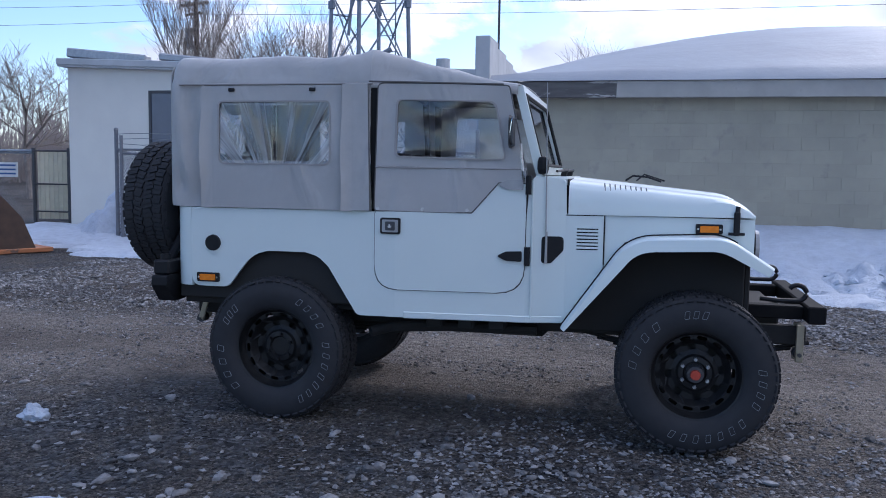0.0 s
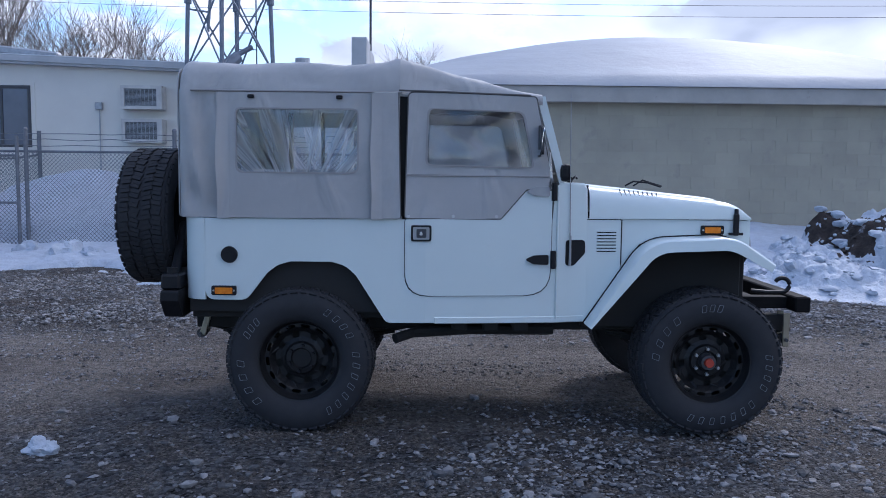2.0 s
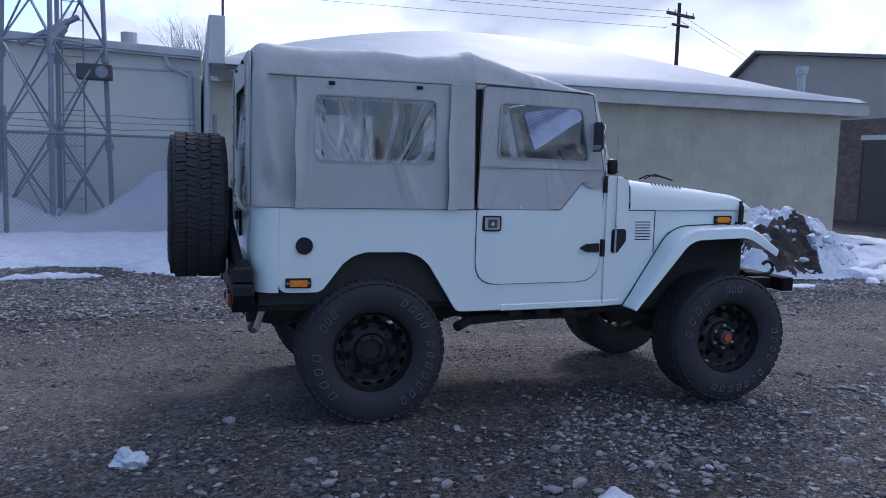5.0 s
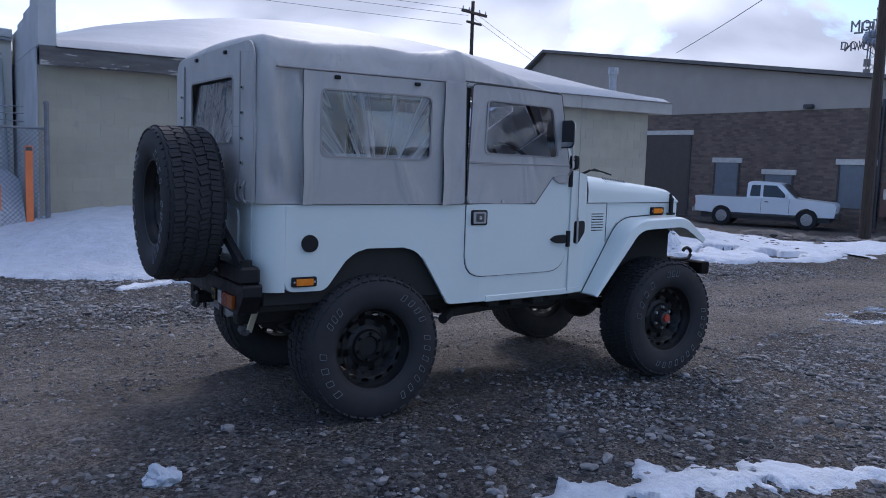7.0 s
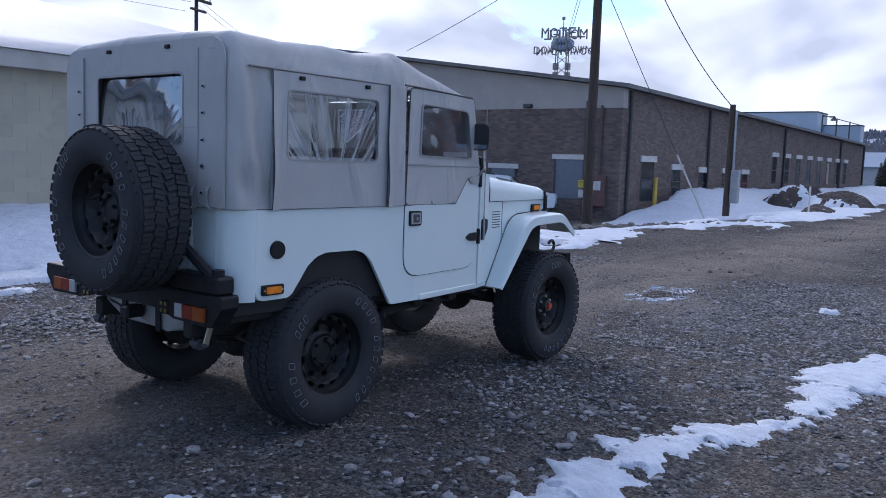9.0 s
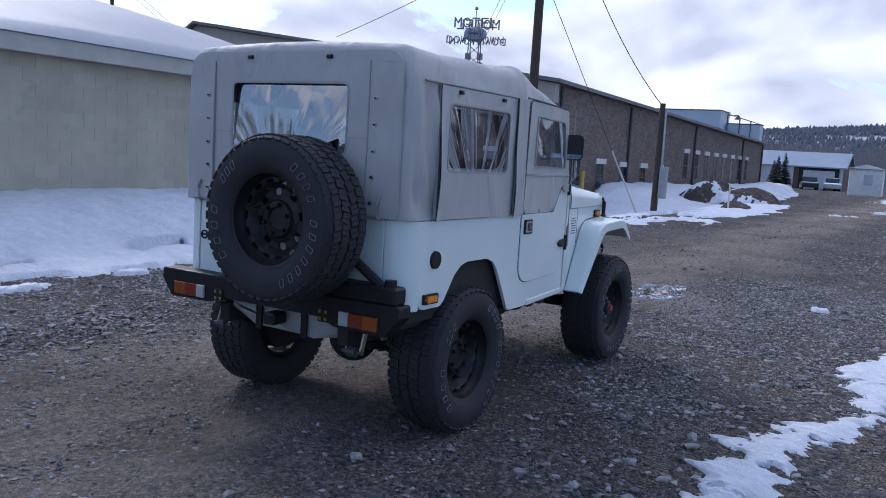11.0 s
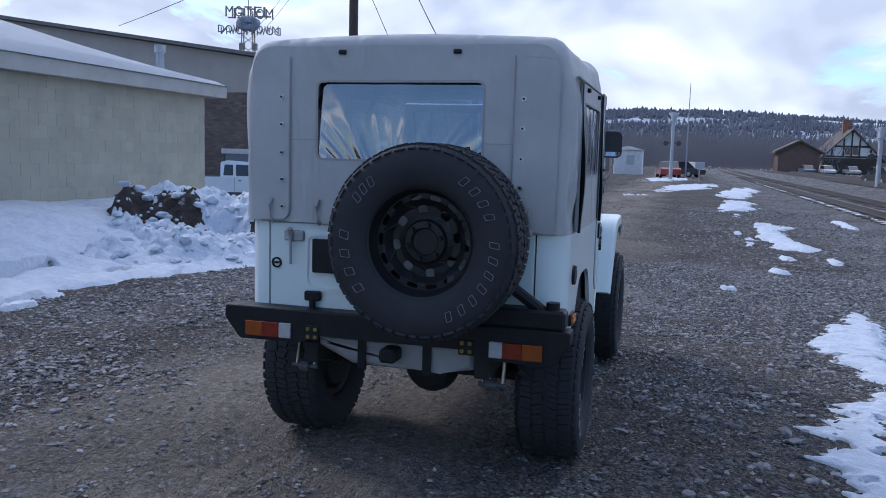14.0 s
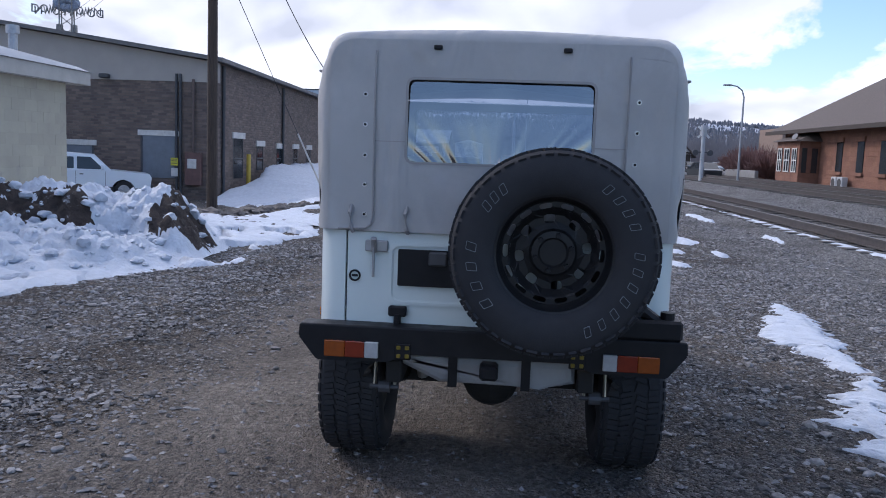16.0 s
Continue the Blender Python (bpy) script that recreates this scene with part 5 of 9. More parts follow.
# ---- rooftop sign ----
def build_sign():
    s = thing("rooftop_sign", "rooftop sign of grey metal letters on a steel lattice", "sign")
    c = Vector((98.8, 57.0, 0))
    u = Vector((0.30, -0.954, 0)).normalized()
    M_SIGN = material("grey_sign_metal", (0.26, 0.25, 0.24), 0.6, 0.2, scale=3)
    M_SIGNB = material("blue_grey_sign", (0.30, 0.33, 0.40), 0.6, scale=3)

    def row(zc, half, word, h, mat, back=0.0):
        for k, ch in enumerate(word):
            cu = bpy.data.curves.new("letter", "FONT")
            cu.body, cu.extrude, cu.offset, cu.resolution_u = ch, 0.12, 0.0, 3
            tmp = bpy.data.objects.new("letter", cu)
            me = bpy.data.meshes.new_from_object(tmp)
            bpy.data.objects.remove(tmp)
            bm = bmesh.new()
            bm.from_mesh(me)
            bpy.data.meshes.remove(me)
            xs, ys = [v.co.x for v in bm.verts], [v.co.y for v in bm.verts]
            cell = 2 * half / len(word)
            sx, sy = cell * 0.82 / (max(xs) - min(xs)), h / (max(ys) - min(ys))
            p = c + u * (-half + cell * (k + 0.5)) * (-1 if back else 1) + Vector((0, 0, zc)) + Vector((0.954, 0.30, 0)) * back
            m = Matrix.Translation(p) @ Matrix.Rotation(math.atan2(u.y, u.x), 4, "Z") @ Matrix.Rotation(math.pi / 2, 4, "X") @ Matrix.Diagonal((-sx if back else sx, sy, 1, 1)) @ Matrix.Translation((-(max(xs) + min(xs)) / 2, -(max(ys) + min(ys)) / 2, 0))
            bmesh.ops.transform(bm, matrix=m, verts=bm.verts)
            bmesh.ops.recalc_face_normals(bm, faces=bm.faces)
            part("letter", bm, mat, s)
    row(20.05, 3.2, "MOTEL", 1.4, M_SIGN)
    row(17.7, 4.2, "DOWNTOWN", 1.0, M_SIGN)
    row(20.05, 3.2, "MOTEL", 1.4, M_SIGN, 1.6)
    row(17.7, 4.2, "DOWNTOWN", 1.0, M_SIGN, 1.6)
    bm = bmesh.new()
    for k in range(14):
        a = 2 * math.pi * k / 14
        bmesh.ops.create_icosphere(bm, subdivisions=1, radius=0.62, matrix=Matrix.Translation(c + u * 1.1 * math.cos(a) + Vector((0, 0, 18.45 + 0.5 * math.sin(a)))))
    part("emblem", bm, M_SIGNB, s)
    bm = bmesh.new()
    for o in (-0.9, 0.9):
        for q in (-0.6, 0.6):
            rod(bm, c + u * o + Vector((q, q * 0.3, 0)), c + u * o * 0.8 + Vector((q, q * 0.3, 20)), 0.09, n=5)
    for k in range(12):
        z = 3 + k * 1.4
        rod(bm, c - u * 0.9 + Vector((0, 0, z)), c + u * 0.9 + Vector((0, 0, z + 1.4)), 0.05, n=4)
        rod(bm, c + u * 0.9 + Vector((0, 0, z)), c - u * 0.9 + Vector((0, 0, z + 1.4)), 0.05, n=4)
    rod(bm, c + Vector((0, 0, 20)), c + Vector((0, 0, 22.3)), 0.06, n=5)
    bmesh.ops.create_icosphere(bm, subdivisions=1, radius=0.28, matrix=Matrix.Translation(c + Vector((0, 0, 22.0))))
    part("lattice", bm, M_SIGN, s)
    for k in (-1, 1):
        for j in range(3):
            bm = bmesh.new()
            p = c + u * k * 0.85 + Vector((0, 0, 15.4 - j * 1.25))
            box(bm, p.x - 0.3, p.x + 0.3, p.y - 0.3, p.y + 0.3, p.z - 0.45, p.z + 0.45)
            part("letter_bar", bm, M_SIGN, s)


build_sign()


# ---- parked vehicles ----
M_TRUCKW = material("white_truck_paint", (0.80, 0.83, 0.86), 0.3, color2=(0.77, 0.80, 0.83), scale=2, coat=0.4)
M_TIREF = material("car_tyre", (0.02, 0.02, 0.021), 0.8, scale=8)
M_RIMF = material("alloy_rim", (0.45, 0.45, 0.46), 0.4, 0.8, scale=8)


def small_wheel(parent, x, y, r, w):
    e = new("wheel")
    e.parent = parent
    e.matrix_basis = pose(x, y, r)
    bm = bmesh.new()
    rod(bm, (0, -w / 2, 0), (0, w / 2, 0), r, n=24)
    bmesh.ops.bevel(bm, geom=[ed for ed in bm.edges if abs(ed.verts[0].co.y - ed.verts[1].co.y) < 1e-6], offset=0.03, segments=2, affect="EDGES")
    part("tyre", bm, M_TIREF, e)
    s = -1 if y < 0 else 1
    bm = bmesh.new()
    rod(bm, (0, s * (w / 2 - 0.01), 0), (0, s * (w / 2 + 0.012), 0), r * 0.62, r * 0.56, 20)
    for k in range(5):
        a = 2 * math.pi * k / 5
        rod(bm, (0, s * (w / 2 + 0.015), 0), (math.cos(a) * r * 0.5, s * (w / 2 + 0.015), math.sin(a) * r * 0.5), 0.03, n=5)
    part("rim", bm, M_RIMF, e)


def build_pickup():
    t = thing("pickup_truck", "white extended-cab pickup truck parked by the brick wall", "pickup truck")
    H = 0.98
    body = rounded([(-2.85, 0.55, 0.05), (-2.10, 0.50, 0.0), (-2.05, 0.72, 0.25), (-1.75, 0.84, 0.1), (-1.35, 0.72, 0.25), (-1.28, 0.48, 0.0), (1.28, 0.46, 0.0), (1.35, 0.72, 0.25), (1.70, 0.86, 0.1), (2.10, 0.72, 0.25), (2.16, 0.50, 0.0), (2.78, 0.52, 0.05), (2.84, 0.94, 0.05), (2.76, 1.08, 0.08), (1.35, 1.20, 0.05), (-0.65, 1.22, 0.02), (-0.66, 1.18, 0.0), (-2.86, 1.18, 0.03)], 3)
    bm = bmesh.new()
    slab(bm, body, -H, H, 0.015)
    part("body", bm, M_TRUCKW, t, "white painted body")
    cab = rounded([(-0.70, 1.18, 0.02), (1.28, 1.19, 0.02), (0.62, 1.80, 0.12), (-0.45, 1.86, 0.15), (-0.70, 1.80, 0.1)], 4)
    bm = bmesh.new()
    slab(bm, cab, -0.82, 0.82, 0.04)
    for v in bm.verts:
        if v.co.z < 1.3:
            v.co.y *= 1.12
    part("cab", bm, M_TRUCKW, t)
    for s in (-1, 1):
        for o in (rounded([(-0.58, 1.25, 0.03), (-0.16, 1.25, 0.03), (-0.16, 1.70, 0.04), (-0.52, 1.70, 0.06)], 3), rounded([(-0.04, 1.24, 0.03), (0.98, 1.23, 0.03), (0.48, 1.70, 0.08), (-0.04, 1.71, 0.03)], 3)):
            bm = bmesh.new()
            slab(bm, o, s * 0.93, s * 0.88)
            for v in bm.verts:
                v.co.y -= s * 0.075 * (v.co.z - 1.25) / 0.5
            part("side_window", bm, M_DARKGLASS, t, "dark tinted glass")
        bm = bmesh.new()
        box(bm, 0.86, 1.0, s * 1.0 - 0.1, s * 1.0 + 0.1, 1.22, 1.42, 0.03)
        part("wing_mirror", bm, M_TRUCKW, t)
        for x0 in (-0.10, 1.02):
            bm = bmesh.new()
            box(bm, x0, x0 + 0.012, s * H - 0.004, s * H + 0.004, 0.60, 1.16)
            part("door_gap", bm, M_GAPF, t)
        bm = bmesh.new()
        box(bm, 0.05, 0.20, s * (H + 0.01) - 0.012, s * (H + 0.01) + 0.012, 1.02, 1.06, 0.005)
        part("door_handle", bm, M_DKSTEEL, t)
        bm = bmesh.new()
        box(bm, -1.3, 1.3, s * (H + 0.002) - 0.006, s * (H + 0.002) + 0.006, 0.46, 0.56)
        part("sill_trim", bm, M_DKSTEEL, t)
        bm = bmesh.new()
        box(bm, 2.66, 2.84, s * 0.78 - 0.18, s * 0.78 + 0.18, 0.80, 0.98, 0.03)
        part("headlight", bm, M_CLEARF, t)
        bm = bmesh.new()
        box(bm, -2.88, -2.82, s * 0.9 - 0.08, s * 0.9 + 0.08, 0.82, 1.10, 0.01)
        part("tail_light", bm, M_REDF, t)
        for x in (-1.70, 1.74):
            small_wheel(t, x, s * 0.86, 0.40, 0.26)
    bm = bmesh.new()
    box(bm, 2.62, 2.90, -0.95, 0.95, 0.45, 0.68, 0.05)
    part("front_bumper", bm, M_DKSTEEL, t)
    bm = bmesh.new()
    box(bm, -2.98, -2.84, -0.9, 0.9, 0.50, 0.68, 0.03)
    part("rear_bumper", bm, M_RIMF, t)
    bm = bmesh.new()
    slab(bm, rounded([(-0.72, 1.26, 0.05), (-0.72, 1.72, 0.05), (0.72, 1.72, 0.05), (0.72, 1.26, 0.05)][::-1], 2), -0.735, -0.70, 0, "x")
    part("rear_window", bm, M_DARKGLASS, t)
    bm = bmesh.new()
    v = [bm.verts.new(p) for p in ((1.27, -0.84, 1.235), (1.27, 0.84, 1.235), (0.74, 0.74, 1.74), (0.74, -0.74, 1.74))]
    bm.faces.new(v)
    bmesh.ops.translate(bm, verts=bm.verts, vec=(0.03, 0, 0.025))
    part("windscreen", bm, M_DARKGLASS, t)
    bm = bmesh.new()
    box(bm, -2.7, -0.75, -0.85, 0.85, 1.183, 1.19)
    part("bed_liner", bm, M_DKSTEEL, t)
    bm = bmesh.new()
    box(bm, -2.6, 2.6, -0.8, 0.8, 0.30, 0.52)
    part("underbody", bm, M_DKSTEEL, t)
    t.matrix_world = pose(24.95, 16.2, ground_z(24.95, 16.2), 0, 0, -62) @ Matrix.Diagonal((0.9, 0.9, 0.95, 1.0))
    return t


M_GAPF = material("panel_gap_dark", (0.02, 0.02, 0.02), 0.9, scale=4)
M_CLEARF = material("headlamp_lens", (0.65, 0.66, 0.66), 0.15, scale=10)
M_REDF = material("tail_lamp_lens", (0.35, 0.03, 0.02), 0.2, scale=10)
build_pickup()
CARPAINT = [material("far_car_paint", c, 0.3, coat=0.4, scale=2) for c in ((0.03, 0.035, 0.04), (0.55, 0.56, 0.57), (0.30, 0.035, 0.02), (0.08, 0.10, 0.16), (0.35, 0.35, 0.34))]


def parked_car(x, y, turn, k, label):
    t = thing("parked_car", label, "car", "parked cars")
    bm = bmesh.new()
    slab(bm, rounded([(-2.2, 0.28, 0.05), (2.2, 0.28, 0.05), (2.25, 0.68, 0.12), (1.2, 0.86, 0.1), (-1.9, 0.92, 0.1), (-2.25, 0.80, 0.1)], 3), -0.88, 0.88, 0.08)
    part("body", bm, CARPAINT[k], t)
    bm = bmesh.new()
    slab(bm, rounded([(-1.95, 0.86, 0.02), (1.15, 0.84, 0.02), (0.45, 1.42, 0.15), (-1.2, 1.46, 0.2)], 4), -0.72, 0.72, 0.08)
    part("glasshouse", bm, M_DARKGLASS, t, "dark glass")
    bm = bmesh.new()
    slab(bm, rounded([(-1.25, 1.40, 0.02), (0.45, 1.38, 0.02), (0.35, 1.45, 0.03), (-1.1, 1.49, 0.03)], 2), -0.70, 0.70, 0.02)
    part("roof", bm, CARPAINT[k], t)
    for s in (-1, 1):
        for xx in (-1.35, 1.4):
            small_wheel(t, xx, s * 0.78, 0.33, 0.22)
    t.matrix_world = pose(x, y, ground_z(x, y), 0, 0, turn)


for x, y, tn, k, lb in ((99, 11.6, 12, 0, "dark car parked by the far sheds"), (101.5, 9.5, 8, 1, "silver car parked by the far sheds"), (74, 0.3, 8, 2, "red car with a roof box by the crossing"), (80, -0.8, 60, 0, "dark car waiting near the crossing"),
                        (142.0, -20.2, 186, 3, "blue car in the far parking lot"), (145.3, -23.7, 186, 1, "silver car in the far parking lot"), (147.0, -27.7, 186, 4, "grey car in the far parking lot"), (148.6, -31.8, 186, 0, "dark car in the far parking lot"), (155.2, -38.4, 186, 1, "silver car in the far parking lot"), (158.5, -44.2, 186, 4, "grey car in the far parking lot"), (74, -17.6, 15, 0, "dark car behind the low wall")):
    parked_car(x, y, tn, k, lb)


# ---- far sheds, houses, station ----
M_BLUEROOF = material("pale_blue_metal_roof", (0.24, 0.29, 0.36), 0.6, 0.1, color2=(0.20, 0.25, 0.31), scale=0.8)
M_SANDSTONE = block_material("red_sandstone", (0.29, 0.145, 0.095), (0.235, 0.115, 0.078), 0.7, 0.32, 0.015, (0.24, 0.11, 0.07), bump=0.03)
M_SHINGLE = material("brown_shingle", (0.115, 0.092, 0.08), 0.9, color2=(0.075, 0.06, 0.054), scale=6, stretch=(1, 1, 6))
M_TIMBER = material("dark_timber", (0.05, 0.038, 0.032), 0.8, scale=4)
M_PLASTER = material("white_plaster", (0.74, 0.73, 0.70), 0.8, scale=3)
M_TANBRICK = material("tan_brick", (0.25, 0.18, 0.145), 0.9, color2=(0.21, 0.155, 0.125), scale=2)
M_DARKWALL = material("dark_brown_wall", (0.13, 0.085, 0.07), 0.9, scale=2)
M_CONC = material("concrete", (0.25, 0.245, 0.24), 0.9, color2=(0.20, 0.195, 0.19), scale=3)


def gable_house(name, label, cx, cy, lx, ly, wall_h, ridge_h, wall_m, roof_m, turn=0.0, over=0.4, cat="building"):
    b = thing(name, label, cat)
    bm = bmesh.new()
    slab(bm, [Vector((-ly / 2, -0.5)), Vector((ly / 2, -0.5)), Vector((ly / 2, wall_h)), Vector((0, ridge_h)), Vector((-ly / 2, wall_h))], -lx / 2, lx / 2, 0, "x")
    part("wall", bm, wall_m, b)
    for s in (-1, 1):
        bm = bmesh.new()
        sl = (ridge_h - wall_h) / (ly / 2)
        q = [(-lx / 2 - over, 0, ridge_h + 0.02), (lx / 2 + over, 0, ridge_h + 0.02), (lx / 2 + over, s * (ly / 2 + over), wall_h - sl * over + 0.02), (-lx / 2 - over, s * (ly / 2 + over), wall_h - sl * over + 0.02)]
        v = [bm.verts.new(p) for p in q]
        w = [bm.verts.new((p[0], p[1], p[2] + 0.16)) for p in q]
        bm.faces.new(v); bm.faces.new(w[::-1])
        for k in range(4):
            bm.faces.new((v[k], v[(k + 1) % 4], w[(k + 1) % 4], w[k]))
        bmesh.ops.recalc_face_normals(bm, faces=bm.faces)
        part("roof", bm, roof_m, b)
    b.matrix_world = pose(cx, cy, 0, 0, 0, turn)
    return b


def plate_on(b, name, mat, x0, x1, y, z0, z1, d=0.06):
    bm = bmesh.new()
    box(bm, x0, x1, min(y, y - d), max(y, y - d), z0, z1)
    return part(name, bm, mat, b)


def far_buildings():
    # open-fronted shed with a pale roof; its ridge runs across the view
    s = gable_house("far_shed", "long shed with a pale blue metal roof and a dark-framed doorway", 108, 13.75, 10.2, 8.5, 2.7, 4.35, M_DARKWALL, M_BLUEROOF, 90)
    plate_on(s, "side_panel", M_PARAPET, -5.1, -4.7, 4.3, 0.0, 2.6, -0.05)
    plate_on(s, "side_panel", M_PARAPET, 0.4, 5.1, 4.3, 0.0, 2.6, -0.05)
    plate_on(s, "doorway", M_GAPF, -4.6, -0.2, 4.3, 0.0, 2.55, -0.05)
    plate_on(s, "sliding_door", M_PARAPET, -4.2, -0.7, 4.36, 0.0, 2.25, -0.05)
    w = thing("white_shed", "small white shed covered in pale sheeting", "shed")
    bm = bmesh.new()
    box(bm, 83.6, 86.0, 3.1, 6.0, -0.2, 2.55, 0.06)
    part("wall", bm, M_PLASTER, w)
    bm = bmesh.new()
    slab(bm, [Vector((2.95, 2.54)), Vector((6.15, 2.54)), Vector((4.55, 2.95))], 83.4, 86.2, 0, "x")
    part("roof", bm, M_PLASTER, w)
    bm = bmesh.new()
    box(bm, 83.56, 83.6, 3.9, 4.7, 1.0, 2.0)
    part("window", bm, M_PARAPET, w)
    # half-timbered house: gable towards the tracks
    h = gable_house("half_timbered_house", "half-timbered house with a steep brown roof", 113.5, -20.6, 10, 6.5, 1.9, 4.9, M_PLASTER, M_SHINGLE, 0, 0.6, "house")
    h.matrix_world = pose(167.0, -29.6, 0) @ Matrix.Diagonal((1.45, 1.45, 1.6, 1))
    for y0 in (-2.2, -0.9, 0.0, 0.9, 2.2):
        top = 1.9 + 3.0 * (1 - abs(y0) / 3.25) - 0.1
        bm = bmesh.new()
        box(bm, -5.07, -5.0, y0 - 0.09, y0 + 0.09, 1.9, top)
        part("timber", bm, M_TIMBER, h)
    for z in (1.85, 3.0):
        bm = bmesh.new()
        box(bm, -5.08, -5.0, -3.25 + (z - 1.85) * 1.08, 3.25 - (z - 1.85) * 1.08, z, z + 0.2)
        part("timber", bm, M_TIMBER, h)
    for y0 in (-0.45, 0.45):
        bm = bmesh.new()
        box(bm, -5.05, -5.0, y0 - 0.3, y0 + 0.3, 2.2, 2.95)
        part("window", bm, M_DARKGLASS, h)
    bm = bmesh.new()
    box(bm, -5.06, -5.0, -3.2, 3.2, 0.0, 1.8)
    part("shop_front", bm, M_TIMBER, h)
    bm = bmesh.new()
    box(bm, -1.0, -0.2, -0.5, 0.5, 4.4, 6.2)
    part("chimney", bm, M_SANDSTONE, h)
    c = gable_house("far_cottage", "low brick building with a brown roof", 103, -13.0, 5, 4.4, 1.9, 2.8, M_DARKWALL, M_SHINGLE, 0, 0.4, "building")
    c.matrix_world = pose(152.0, -19.6, 0) @ Matrix.Diagonal((1.5, 1.5, 1.9, 1))
    # station
    d = thing("station_building", "red sandstone station with a brown hipped roof", "station building")
    bm = bmesh.new()
    box(bm, 36.0, 66.4, -34.0, -22.5, -0.2, 4.15)
    part("wall", bm, M_SANDSTONE, d, "rough red sandstone blocks")
    bm = bmesh.new()
    q = [(34.8, -35.2, 4.1), (67.6, -35.2, 4.1), (67.6, -21.3, 4.1), (34.8, -21.3, 4.1)]
    v = [bm.verts.new(p) for p in q]
    r0, r1 = bm.verts.new((41.5, -28.2, 8.6)), bm.verts.new((60.5, -28.2, 8.6))
    bm.faces.new((v[0], v[1], r1, r0)); bm.faces.new((v[1], v[2], r1)); bm.faces.new((v[2], v[3], r0, r1)); bm.faces.new((v[3], v[0], r0)); bm.faces.new(v[::-1])
    bmesh.ops.recalc_face_normals(bm, faces=bm.faces)
    part("roof", bm, M_SHINGLE, d, "brown shingled roof")
    bm = bmesh.new()
    box(bm, 34.8, 67.6, -21.36, -21.2, 3.92, 4.2)
    part("eave_board", bm, M_TIMBER, d)
    for x in (44.0, 47.5, 51.0, 54.5):
        w = part("window", (lambda b_: (box(b_, x - 0.5, x + 0.5, -22.5, -22.44, 1.2, 3.2), b_)[1])(bmesh.new()), M_DARKGLASS, d, "dark sash window")
        bm = bmesh.new()
        box(bm, x - 0.65, x + 0.65, -22.5, -22.38, 3.22, 3.55, 0.01)
        part("lintel", bm, M_SANDSTONE, w)
        bm = bmesh.new()
        box(bm, x - 0.65, x + 0.65, -22.5, -22.34, 0.98, 1.18, 0.01)
        part("sill", bm, M_SANDSTONE, w)
    bay = part("bay", (lambda b_: (slab(b_, [Vector((58.2, -0.2)), Vector((63.4, -0.2)), Vector((63.4, 3.3)), Vector((58.2, 3.3))], -22.5, -21.0, 0.02), b_)[1])(bmesh.new()), M_SANDSTONE, d)
    for x0, x1 in ((58.6, 59.6), (60.2, 61.4), (62.0, 63.0)):
        bm = bmesh.new()
        box(bm, x0, x1, -21.0, -20.95, 1.0, 2.8)
        w = part("window", bm, M_DARKGLASS, bay)
        for xa, xb, za, zb in ((x0, x0 + 0.08, 1.0, 2.8), (x1 - 0.08, x1, 1.0, 2.8), ((x0 + x1) / 2 - 0.04, (x0 + x1) / 2 + 0.04, 1.08, 2.72), (x0 + 0.08, x1 - 0.08, 1.0, 1.08), (x0 + 0.08, x1 - 0.08, 1.86, 1.94), (x0 + 0.08, x1 - 0.08, 2.72, 2.8)):
            bm = bmesh.new()
            box(bm, xa, xb, -20.95, -20.92, za, zb)
            part("sash_bar", bm, M_PLASTER, w)
    bm = bmesh.new()
    v = [bm.verts.new(p) for p in ((57.8, -22.5, 3.3), (63.8, -22.5, 3.3), (63.8, -20.6, 3.3), (57.8, -20.6, 3.3))]
    u = [bm.verts.new(p) for p in ((59.0, -22.5, 4.0), (62.6, -22.5, 4.0))]
    bm.faces.new(v[::-1]); bm.faces.new((v[3], v[2], u[1], u[0])); bm.faces.new((v[0], v[3], u[0])); bm.faces.new((v[2], v[1], u[1])); bm.faces.new((v[1], v[0], u[0], u[1]))
    part("bay_roof", bm, M_SHINGLE, d)
    dish = thing("satellite_dish", "small pale satellite dish on the station bay", "satellite dish")
    bm = bmesh.new()
    rod(bm, (58.0, -20.7, 3.5), (57.9, -20.5, 3.62), 0.05, 0.26, 14)
    part("reflector", bm, M_CONC, dish)
    bm = bmesh.new()
    rod(bm, (58.3, -20.9, 3.3), (58.0, -20.7, 3.52), 0.03, n=6)
    part("bracket", bm, M_DKSTEEL, dish)
    for x0, x1 in ((-22.3, -21.9), (-21.55, -21.2)):
        bm = bmesh.new()
        box(bm, 58.14, 58.2, x0, x1, 1.0, 2.8)
        part("side_window", bm, M_DARKGLASS, bay)
    for x in (52.2, 53.3):
        a = thing("air_conditioner", "grey outdoor air conditioning unit by the station", "air conditioner", "units by the station")
        bm = bmesh.new()
        box(bm, x, x + 0.85, -22.3, -21.9, 0.0, 0.85, 0.03)
        part("case", bm, M_PARAPET, a)
        bm = bmesh.new()
        rod(bm, (x + 0.42, -21.9, 0.45), (x + 0.42, -21.87, 0.45), 0.3, n=16)
        part("fan_grille", bm, M_DKSTEEL, a)
    # low wall, platform, street lamp, far brick block
    lw = thing("low_wall", "low grey concrete wall beside the station", "wall")
    bm = bmesh.new()
    box(bm, 66.6, 76.0, -20.6, -20.3, -0.1, 0.95, 0.03)
    part("wall", bm, M_CONC, lw)
    l = thing("street_lamp", "tall grey street lamp with a curved arm", "street lamp")
    bm = bmesh.new()
    rod(bm, (55.0, -15.9, -0.1), (55.0, -15.9, 6.1), 0.09, 0.06, 8)
    part("pole", bm, M_GALV, l)
    bm = bmesh.new()
